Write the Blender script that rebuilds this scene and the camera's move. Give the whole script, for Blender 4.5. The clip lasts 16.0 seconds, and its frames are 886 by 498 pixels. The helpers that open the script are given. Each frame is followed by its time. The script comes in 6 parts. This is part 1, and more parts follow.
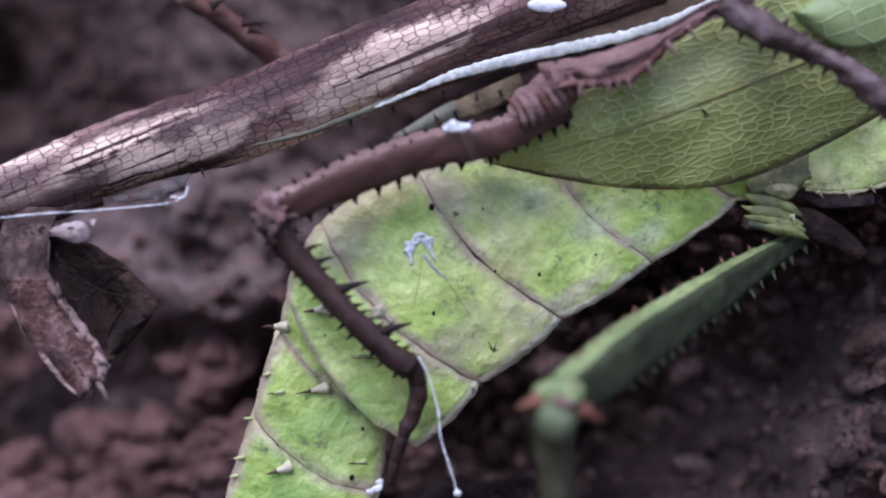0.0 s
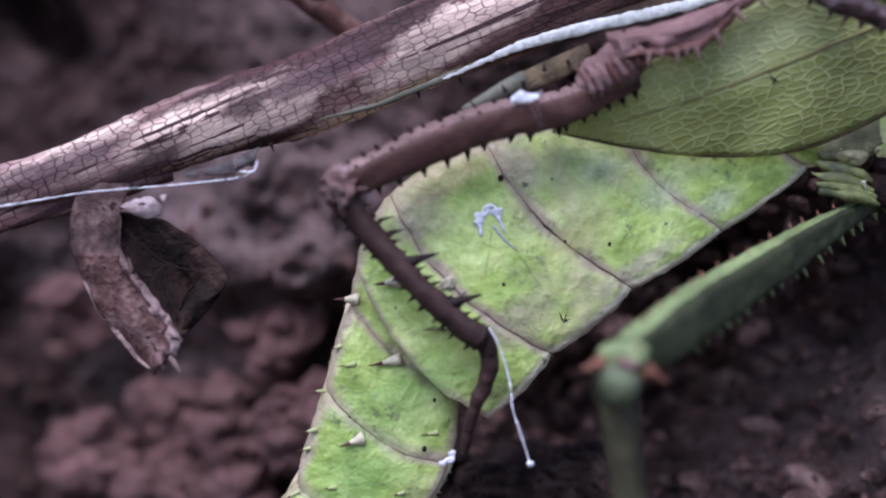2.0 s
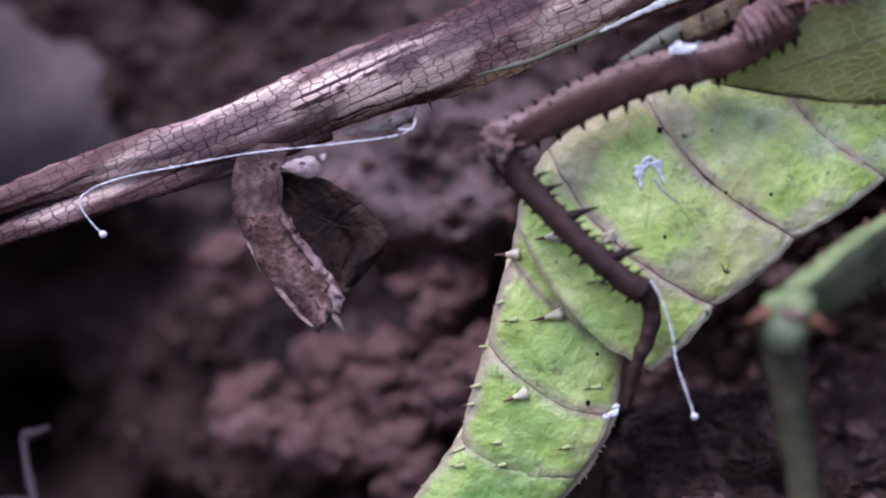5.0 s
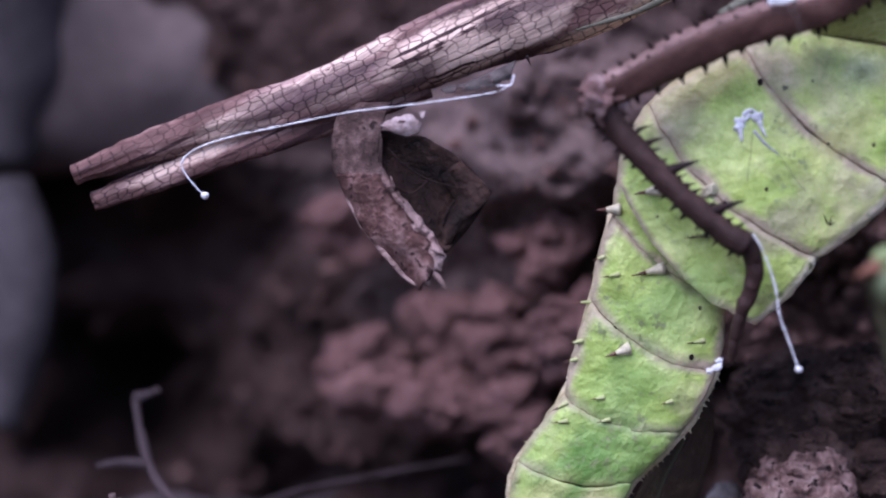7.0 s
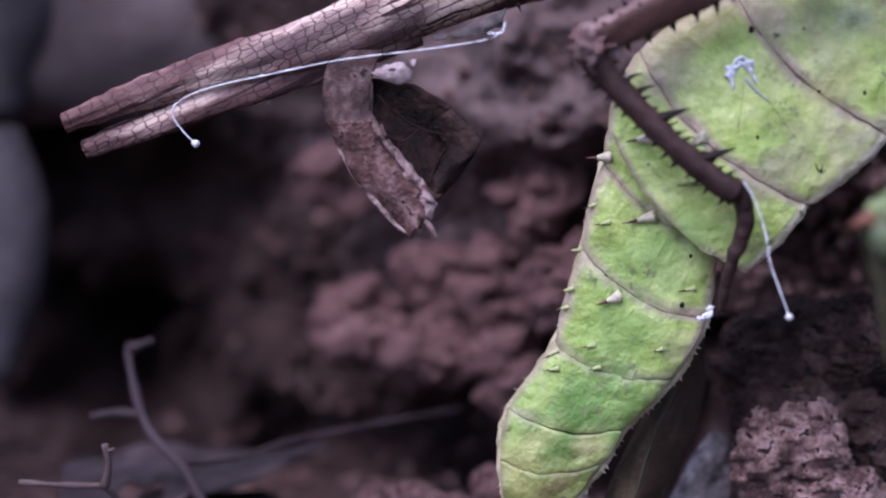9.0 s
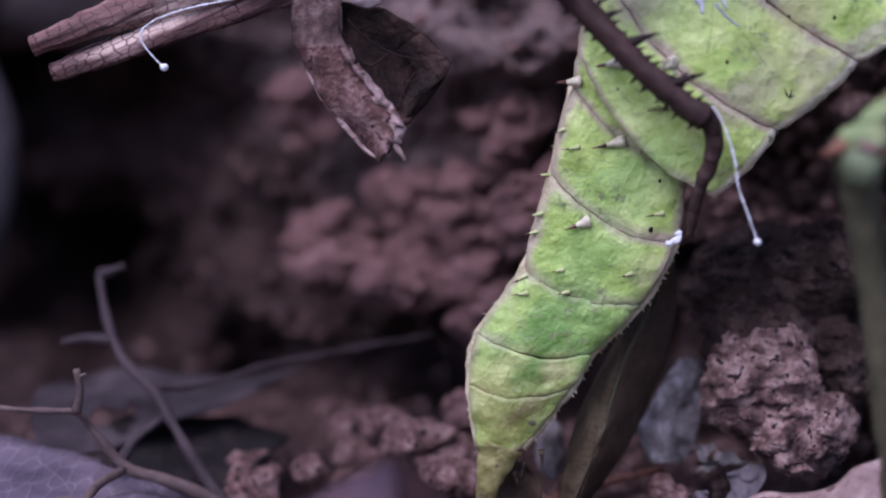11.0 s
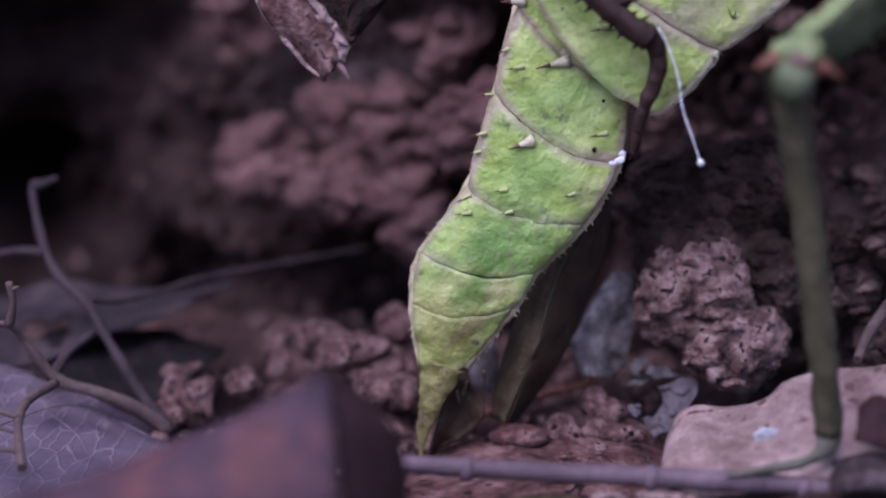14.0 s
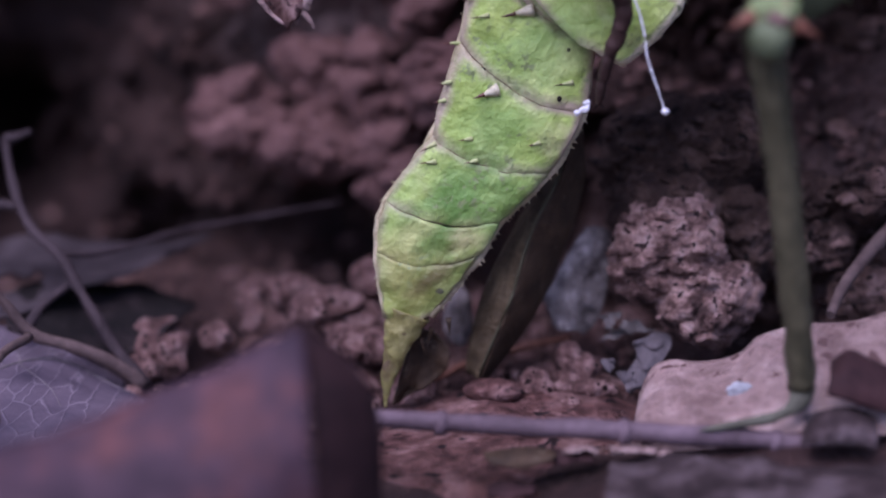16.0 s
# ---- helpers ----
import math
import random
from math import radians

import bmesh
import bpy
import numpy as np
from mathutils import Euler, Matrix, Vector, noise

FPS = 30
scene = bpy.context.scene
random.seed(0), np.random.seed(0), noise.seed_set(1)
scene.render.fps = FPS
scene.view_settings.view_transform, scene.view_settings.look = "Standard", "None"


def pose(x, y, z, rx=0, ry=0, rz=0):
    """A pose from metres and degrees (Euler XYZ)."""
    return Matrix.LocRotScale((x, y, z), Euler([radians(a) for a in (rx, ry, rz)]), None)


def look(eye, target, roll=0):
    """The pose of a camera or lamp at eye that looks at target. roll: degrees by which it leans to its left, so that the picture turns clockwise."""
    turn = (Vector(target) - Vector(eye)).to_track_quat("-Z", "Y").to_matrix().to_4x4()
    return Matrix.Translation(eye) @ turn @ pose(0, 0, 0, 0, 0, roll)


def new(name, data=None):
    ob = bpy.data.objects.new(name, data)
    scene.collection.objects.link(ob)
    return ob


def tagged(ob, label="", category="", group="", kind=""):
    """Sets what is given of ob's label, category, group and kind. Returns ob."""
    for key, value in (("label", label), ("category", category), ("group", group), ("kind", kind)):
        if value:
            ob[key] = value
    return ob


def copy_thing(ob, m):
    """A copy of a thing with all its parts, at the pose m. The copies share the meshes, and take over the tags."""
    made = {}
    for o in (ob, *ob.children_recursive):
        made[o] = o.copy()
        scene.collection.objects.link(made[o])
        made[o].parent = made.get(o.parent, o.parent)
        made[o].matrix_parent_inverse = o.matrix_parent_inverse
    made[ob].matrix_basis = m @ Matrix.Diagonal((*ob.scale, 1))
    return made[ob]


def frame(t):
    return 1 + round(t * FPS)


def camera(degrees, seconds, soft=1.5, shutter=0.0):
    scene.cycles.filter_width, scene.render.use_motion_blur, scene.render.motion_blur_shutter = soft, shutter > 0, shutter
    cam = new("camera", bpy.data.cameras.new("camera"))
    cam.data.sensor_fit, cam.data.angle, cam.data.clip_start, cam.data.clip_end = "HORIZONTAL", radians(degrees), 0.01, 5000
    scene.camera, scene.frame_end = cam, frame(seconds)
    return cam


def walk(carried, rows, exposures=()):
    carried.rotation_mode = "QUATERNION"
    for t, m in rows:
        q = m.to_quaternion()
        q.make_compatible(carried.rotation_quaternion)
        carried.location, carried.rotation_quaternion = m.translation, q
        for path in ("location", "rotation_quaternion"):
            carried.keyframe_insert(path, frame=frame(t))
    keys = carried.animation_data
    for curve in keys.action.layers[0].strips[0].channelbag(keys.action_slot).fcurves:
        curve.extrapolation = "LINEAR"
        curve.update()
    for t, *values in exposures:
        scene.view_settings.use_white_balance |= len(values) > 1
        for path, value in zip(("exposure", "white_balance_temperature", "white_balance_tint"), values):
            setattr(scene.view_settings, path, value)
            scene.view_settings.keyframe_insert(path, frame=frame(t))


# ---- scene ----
# A pan along a spiny green stick insect and a rolled dry leaf, before a soil bank in the forest.
# Places below are written in millimetres; mm() turns them into metres.
from mathutils.bvhtree import BVHTree


def mm(p):
    return Vector(p) * 0.001


# ---- camera: on a tripod, 0.22 m from the insect, turned by hand ----
EYE = mm((0, -224, 56))
# seconds, turn to the left, tilt up, lean
PATH = [
    (0.0, -4.78, -0.38, 1.77),
    (0.5, -4.41, -0.63, 1.65),
    (1.0, -4.10, -0.90, 1.55),
    (1.5, -3.85, -1.16, 1.49),
    (2.0, -3.12, -1.31, 1.05),
    (2.5, -2.50, -1.57, 0.93),
    (3.0, -1.84, -1.72, 0.70),
    (3.5, -1.12, -2.19, 0.46),
    (4.0, -0.51, -2.29, 0.25),
    (6.5, 3.23, -3.31, -0.93),
    (7.0, 3.66, -3.58, -1.17),
    (7.5, 3.70, -3.90, -1.22),
    (8.0, 3.73, -4.20, -1.26),
    (8.5, 3.66, -4.45, -1.25),
    (9.0, 3.49, -4.84, -1.18),
    (9.5, 3.32, -5.34, -1.07),
    (10.0, 3.15, -5.88, -1.05),
    (12.5, 2.51, -7.92, -1.00),
    (13.0, 2.41, -8.38, -1.01),
    (13.5, 1.61, -8.62, -0.73),
    (14.0, 1.16, -8.94, -0.61),
    (14.5, 0.94, -9.35, -0.48),
    (15.0, 0.54, -9.75, -0.40),
    (15.5, 0.51, -9.89, -0.36),
    (16.0, 0.51, -10.10, -0.38),
]


def aim(turn, tilt, lean):
    a, b = radians(turn), radians(tilt)
    return look(EYE, EYE + Vector((-math.sin(a) * math.cos(b), math.cos(a) * math.cos(b), math.sin(b))), lean)


cam = camera(22.18, 16.0, soft=2.1)
cam.data.dof.use_dof = True
cam.data.dof.focus_distance = 0.2255
cam.data.dof.aperture_fstop = 11.5
walk(cam, [(t, aim(a, b, c)) for t, a, b, c in PATH], exposures=[(0, 0.88, 5500, 24), (7.5, 0.93, 5500, 32), (12, 0.74, 5500, 35), (16, 0.64, 5500, 40)])

# how the rolled leaf and the insect on it sway, and how the knee of its planted leg follows:
# seconds, millimetres across and up, the knee's millimetres across and up
SWAY = [
    (0.0, 0.50, 0.79, 0.12, 0.23),
    (0.5, 0.26, 0.81, 0.09, 0.01),
    (1.0, 0.57, 0.71, 0.13, 0.22),
    (1.5, 0.90, 0.49, 0.06, 0.44),
    (2.0, 0.85, 0.17, -0.22, 0.36),
    (2.5, 1.05, 0.14, -0.09, 0.46),
    (3.0, 1.09, 0.09, -0.18, 0.47),
    (3.5, 1.18, -0.08, -0.17, 0.38),
    (4.0, 1.16, -0.21, -0.23, 0.29),
    (6.5, 0.17, 0.13, 0.07, -0.01),
    (7.0, 0.24, 0.03, -0.14, 0.05),
    (7.5, 0.43, -0.03, -0.19, 0.04),
    (8.0, 0.50, -0.15, -0.43, -0.10),
    (8.5, 0.46, -0.04, -0.08, 0.03),
    (9.0, 0.11, 0.27, 0.01, -0.00),
    (9.5, -0.33, 0.49, 0.04, -0.13),
    (10.0, -0.47, 0.66, 0.27, -0.15),
    (12.5, 0.64, -0.08, -0.12, 0.09),
    (13.0, 0.72, -0.10, -0.05, 0.14),
    (13.5, 0.80, -0.17, -0.10, 0.06),
    (14.0, 0.76, -0.16, -0.07, 0.09),
    (14.5, 0.64, -0.07, 0.06, 0.00),
    (15.0, 0.52, 0.02, 0.12, -0.08),
    (15.5, 0.24, 0.16, 0.07, -0.08),
    (16.0, -0.20, 0.41, 0.08, -0.23),
]


# ---- light: open shade under an overcast sky ----
world = bpy.data.worlds.new("forest_sky")
scene.world = world
world.use_nodes = True
sky = world.node_tree.nodes.new("ShaderNodeTexSky")
sky.sky_type, sky.sun_disc = "NISHITA", False
sky.sun_elevation, sky.sun_rotation = radians(56), radians(206)
background = world.node_tree.nodes["Background"]
world.node_tree.links.new(sky.outputs["Color"], background.inputs["Color"])
background.inputs["Strength"].default_value = 0.10
sun = new("sun", bpy.data.lights.new("sun", "SUN"))
sun.data.energy, sun.data.angle, sun.data.color = 2.3, radians(50), (1.0, 0.955, 0.90)
sun.matrix_world = look((-0.65, -1.3, 2.15), (0, 0, 0))


# ---- materials ----
def ramp_of(nt, fac, stops):
    node = nt.nodes.new("ShaderNodeValToRGB")
    el = node.color_ramp.elements
    while len(el) < len(stops):
        el.new(0.5)
    for e, (pos, col) in zip(el, stops):
        e.position, e.color = pos, (*col, 1)
    nt.links.new(fac, node.inputs["Fac"])
    return node.outputs["Color"]


def blend(nt, fac, a, b, mode="MIX"):
    node = nt.nodes.new("ShaderNodeMix")
    node.data_type, node.blend_type = "RGBA", mode
    for sock, val in ((node.inputs["Factor"], fac), (node.inputs["A"], a), (node.inputs["B"], b)):
        if isinstance(val, bpy.types.NodeSocket):
            nt.links.new(val, sock)
        elif isinstance(val, (int, float)):
            sock.default_value = val
        else:
            sock.default_value = (*val, 1)
    return node.outputs["Result"]


def coords(nt, turn=0.0, squeeze=(1, 1, 1)):
    tc, mp = nt.nodes.new("ShaderNodeTexCoord"), nt.nodes.new("ShaderNodeMapping")
    nt.links.new(tc.outputs["Object"], mp.inputs["Vector"])
    first = nt.nodes.new("ShaderNodeMapping")
    first.inputs["Rotation"].default_value = (0, radians(turn), 0)
    nt.links.new(tc.outputs["Object"], first.inputs["Vector"])
    mp.inputs["Scale"].default_value = squeeze
    nt.links.new(first.outputs["Vector"], mp.inputs["Vector"])
    return mp.outputs["Vector"]


def noise_of(nt, vec, scale, detail=6, rough=0.6):
    node = nt.nodes.new("ShaderNodeTexNoise")
    node.inputs["Scale"].default_value, node.inputs["Detail"].default_value = scale, detail
    node.inputs["Roughness"].default_value = rough
    nt.links.new(vec, node.inputs["Vector"])
    return node.outputs["Fac"]


def cells_of(nt, vec, scale, feature="DISTANCE_TO_EDGE"):
    node = nt.nodes.new("ShaderNodeTexVoronoi")
    node.feature = feature
    node.inputs["Scale"].default_value = scale
    nt.links.new(vec, node.inputs["Vector"])
    return node.outputs["Distance"]


def flat_cells(nt, vec, scale, even=0.7):
    """A net of fairly even cells that runs straight through a thin blade."""
    apart, joined = nt.nodes.new("ShaderNodeSeparateXYZ"), nt.nodes.new("ShaderNodeCombineXYZ")
    nt.links.new(vec, apart.inputs["Vector"])
    nt.links.new(apart.outputs["X"], joined.inputs["X"])
    nt.links.new(apart.outputs["Z"], joined.inputs["Y"])
    node = nt.nodes.new("ShaderNodeTexVoronoi")
    node.voronoi_dimensions, node.feature = "2D", "DISTANCE_TO_EDGE"
    node.inputs["Scale"].default_value, node.inputs["Randomness"].default_value = scale, even
    nt.links.new(joined.outputs["Vector"], node.inputs["Vector"])
    return node.outputs["Distance"]


def step_of(nt, val, low, high):
    node = nt.nodes.new("ShaderNodeMapRange")
    node.inputs["From Min"].default_value, node.inputs["From Max"].default_value = low, high
    nt.links.new(val, node.inputs["Value"])
    return node.outputs["Result"]


def bumped(nt, shader, height, strength, distance):
    node = nt.nodes.new("ShaderNodeBump")
    node.inputs["Strength"].default_value, node.inputs["Distance"].default_value = strength, distance
    nt.links.new(height, node.inputs["Height"])
    if shader.inputs["Normal"].links:
        nt.links.new(shader.inputs["Normal"].links[0].from_socket, node.inputs["Normal"])
    nt.links.new(node.outputs["Normal"], shader.inputs["Normal"])


def blank(name, rough=0.7):
    m = bpy.data.materials.new(name)
    m.use_nodes = True
    sh = m.node_tree.nodes["Principled BSDF"]
    sh.inputs["Roughness"].default_value = rough
    sh.inputs["Specular IOR Level"].default_value = 0.5 if rough < 0.6 else 0.22
    return m, m.node_tree, sh


def blotch(nt, centre, radii, turn=0.0, ragged=0.6, soft=0.5):
    """A stain with ragged edges: its centre in the thing's space and its half lengths, in mm."""
    tc = nt.nodes.new("ShaderNodeTexCoord")
    off = nt.nodes.new("ShaderNodeVectorMath")
    off.operation = "SUBTRACT"
    off.inputs[1].default_value = mm(centre)
    nt.links.new(tc.outputs["Object"], off.inputs[0])
    rot, size = nt.nodes.new("ShaderNodeMapping"), nt.nodes.new("ShaderNodeMapping")
    rot.inputs["Rotation"].default_value = (0, radians(turn), 0)
    nt.links.new(off.outputs["Vector"], rot.inputs["Vector"])
    size.inputs["Scale"].default_value = [1000 / r for r in radii]
    nt.links.new(rot.outputs["Vector"], size.inputs["Vector"])
    far = nt.nodes.new("ShaderNodeVectorMath")
    far.operation = "LENGTH"
    nt.links.new(size.outputs["Vector"], far.inputs[0])
    add = nt.nodes.new("ShaderNodeMath")
    add.operation = "MULTIPLY_ADD"
    nt.links.new(noise_of(nt, coords(nt, turn, (0.5, 1, 1)), 450, 5, 0.7), add.inputs[0])
    add.inputs[1].default_value = ragged * 2
    nt.links.new(far.outputs["Value"], add.inputs[2])
    return step_of(nt, add.outputs["Value"], 1 + ragged + soft * 0.5, 1 + ragged - soft * 0.5)


def mottled(name, stops, scale, fine, rough=0.75, relief=0.0004, speck=None, strength=0.6):
    """A surface that varies at two scales, with a fine relief; speck: colour, scale and amount of dark flecks."""
    m, nt, sh = blank(name, rough)
    vec = coords(nt)
    wide, small = noise_of(nt, vec, scale), noise_of(nt, vec, fine, 4, 0.7)
    col = ramp_of(nt, wide, stops)
    shade = ramp_of(nt, small, [(0.3, (0.62, 0.62, 0.62)), (0.7, (1.15, 1.15, 1.15))])
    col = blend(nt, 0.8, col, shade, "MULTIPLY")
    if speck:
        fleck = step_of(nt, noise_of(nt, vec, speck[1], 2, 0.5), speck[2], speck[2] + 0.05)
        col = blend(nt, fleck, col, speck[0])
    nt.links.new(col, sh.inputs["Base Color"])
    bumped(nt, sh, small, strength, relief)
    return m


def veined(name, stops, vein, cell, turn=0.0, squeeze=(1, 1, 1), width=0.05, rough=0.55, raised=1.0, relief=0.0003, patch=90, streak=0.7):
    """A leaf surface with a net of veins; raised below 0 sinks the net."""
    m, nt, sh = blank(name, rough)
    vec = coords(nt, turn, squeeze)
    plain = coords(nt, turn, (streak, 1, 1))
    wob = nt.nodes.new("ShaderNodeTexNoise")
    wob.inputs["Scale"].default_value, wob.inputs["Detail"].default_value = cell * 0.6, 2
    nt.links.new(vec, wob.inputs["Vector"])
    moved = nt.nodes.new("ShaderNodeVectorMath")
    moved.operation = "MULTIPLY_ADD"
    nt.links.new(wob.outputs["Color"], moved.inputs[0])
    moved.inputs[1].default_value = (0.5 / cell,) * 3
    nt.links.new(vec, moved.inputs[2])
    edge = flat_cells(nt, moved.outputs["Vector"], cell, 0.8)
    line = step_of(nt, edge, width, width * 0.35)
    line = blend(nt, 1.0, line, ramp_of(nt, noise_of(nt, plain, 160, 3, 0.6), [(0.35, (0.15, 0.15, 0.15)), (0.6, (1, 1, 1))]), "MULTIPLY")
    col = ramp_of(nt, noise_of(nt, plain, patch, 5, 0.6), stops)
    fine = noise_of(nt, vec, cell * 5, 4, 0.7)
    col = blend(nt, 0.6, col, ramp_of(nt, fine, [(0.3, (0.7, 0.7, 0.7)), (0.7, (1.1, 1.1, 1.1))]), "MULTIPLY")
    col = blend(nt, blend(nt, 0.75, (0, 0, 0), line), col, vein)
    nt.links.new(col, sh.inputs["Base Color"])
    bumped(nt, sh, fine, 0.4, relief * 0.4)
    bumped(nt, sh, step_of(nt, edge, width * 2 if raised > 0 else 0.0, 0.0 if raised > 0 else width * 3), 0.8, relief)
    return m


INSECT_BASE = (55.2, 0.0, 58.4)


def insect_skin(name):
    """Yellow-green cuticle, greyish towards the joints, bleached and browned in patches, with dark flecks and painted
    shade on the tail.
    """
    m, nt, sh = blank(name, 0.5)
    vec = coords(nt)
    col = ramp_of(nt, noise_of(nt, vec, 120, 5, 0.6), [(0.3, (0.26, 0.37, 0.075)), (0.46, (0.44, 0.58, 0.14)), (0.62, (0.65, 0.76, 0.29)), (0.76, (0.80, 0.83, 0.49))])
    tan = step_of(nt, noise_of(nt, coords(nt, 40, (1, 1, 0.6)), 85, 5, 0.6), 0.52, 0.70)
    col = blend(nt, tan, col, (0.50, 0.44, 0.28))
    band = nt.nodes.new("ShaderNodeAttribute")
    band.attribute_name = "band"
    worn = nt.nodes.new("ShaderNodeMath")
    worn.operation = "MULTIPLY_ADD"
    nt.links.new(noise_of(nt, vec, 260, 5, 0.7), worn.inputs[0])
    worn.inputs[1].default_value = 1.6
    nt.links.new(band.outputs["Fac"], worn.inputs[2])
    col = blend(nt, step_of(nt, worn.outputs["Value"], 1.0, 1.62), col, (0.42, 0.345, 0.25))
    rim = nt.nodes.new("ShaderNodeAttribute")
    rim.attribute_name = "rim"
    frayed = nt.nodes.new("ShaderNodeMath")
    frayed.operation = "MULTIPLY_ADD"
    nt.links.new(noise_of(nt, vec, 500, 5, 0.7), frayed.inputs[0])
    frayed.inputs[1].default_value = 1.2
    nt.links.new(rim.outputs["Fac"], frayed.inputs[2])
    fine = noise_of(nt, vec, 800, 6, 0.75)
    for centre, size, paint in (
        ((10.6, -4.0, 57.7), (5, 9, 2.0), (0.38, 0.33, 0.17)), ((8.6, -4.0, 53.5), (3, 9, 2.2), (0.42, 0.36, 0.25)), ((18.3, -4.0, 59.3), (1.6, 9, 2.6), (0.50, 0.42, 0.31)),
        ((26.6, -4.0, 58.5), (2.0, 9, 1.5), (0.38, 0.44, 0.26)), ((32.6, -4.0, 56.8), (2.2, 9, 1.6), (0.41, 0.45, 0.28)), ((38.5, -4.0, 55.9), (2.0, 9, 1.2), (0.38, 0.43, 0.27)),
        ((24.6, -4.0, 52.4), (4, 9, 1.6), (0.37, 0.38, 0.14)), ((18.8, -4.0, 43.9), (3.5, 9, 1.8), (0.43, 0.37, 0.26)), ((30.3, -4.0, 49.2), (5, 9, 0.9), (0.55, 0.50, 0.36)),
        # the darker tail colours also stand in for shade on its down-turned end
        ((7.3, -4.0, 35.3), (6, 9, 3.0), (0.27, 0.44, 0.11)), ((3.4, -4.0, 27.6), (5, 9, 3.0), (0.23, 0.40, 0.09)), ((3.3, -4.0, 19.8), (5.5, 9, 2.6), (0.15, 0.31, 0.06)), ((-1.5, -4.0, 18.8), (9, 9, 6), (0.24, 0.37, 0.10)), ((-0.4, -4.0, 21.0), (4.5, 9, 2.4), (0.13, 0.28, 0.055)), ((-2.1, -4.0, 16.2), (4, 9, 1.8), (0.13, 0.26, 0.055)), ((-3.8, -4.0, 12.5), (5.5, 9, 3.0), (0.19, 0.21, 0.055)), ((-5.0, -4.0, 10.3), (5, 9, 1.6), (0.17, 0.17, 0.05)),
        ((-5.6, -4.0, 10.6), (4.5, 9, 3.2), (0.29, 0.31, 0.08)), ((-6.6, -4.0, 14.8), (2.4, 9, 2.4), (0.46, 0.44, 0.16)), ((-3.0, -4.0, 12.6), (2.8, 9, 0.8), (0.15, 0.11, 0.05)), ((-4.6, -4.0, 17.5), (2.6, 9, 1.1), (0.50, 0.54, 0.20)), ((0.6, -4.0, 16.6), (1.8, 9, 1.6), (0.46, 0.40, 0.20)),
    ):
        col = blend(nt, blend(nt, 0.75, (0, 0, 0), blotch(nt, Vector(centre) - Vector(INSECT_BASE), size, 35, 0.8, 1.0)), col, paint)
    col = blend(nt, step_of(nt, frayed.outputs["Value"], 0.9, 1.4), col, (0.86, 0.79, 0.58))
    col = blend(nt, 0.6, col, ramp_of(nt, fine, [(0.32, (0.68, 0.70, 0.58)), (0.68, (1.18, 1.16, 1.12))]), "MULTIPLY")
    col = blend(nt, 0.7, col, ramp_of(nt, noise_of(nt, vec, 330, 4, 0.65), [(0.34, (0.70, 0.78, 0.56)), (0.54, (1, 1, 1)), (0.70, (1.2, 1.15, 1.12))]), "MULTIPLY")
    group = step_of(nt, noise_of(nt, vec, 150, 3, 0.6), 0.50, 0.60)
    fleck = step_of(nt, noise_of(nt, vec, 1100, 3, 0.6), 0.56, 0.64)
    col = blend(nt, blend(nt, 1.0, group, fleck, "MULTIPLY"), col, (0.21, 0.26, 0.10))
    spot = step_of(nt, noise_of(nt, vec, 480, 2, 0.5), 0.745, 0.77)
    col = blend(nt, spot, col, (0.09, 0.09, 0.05))
    nt.links.new(col, sh.inputs["Base Color"])
    bumped(nt, sh, fine, 0.5, 0.0003)
    bumped(nt, sh, noise_of(nt, vec, 240, 4, 0.55), 0.8, 0.0012)
    bumped(nt, sh, noise_of(nt, coords(nt, 65, (0.25, 1, 1)), 520, 4, 0.6), 0.5, 0.0005)
    return m


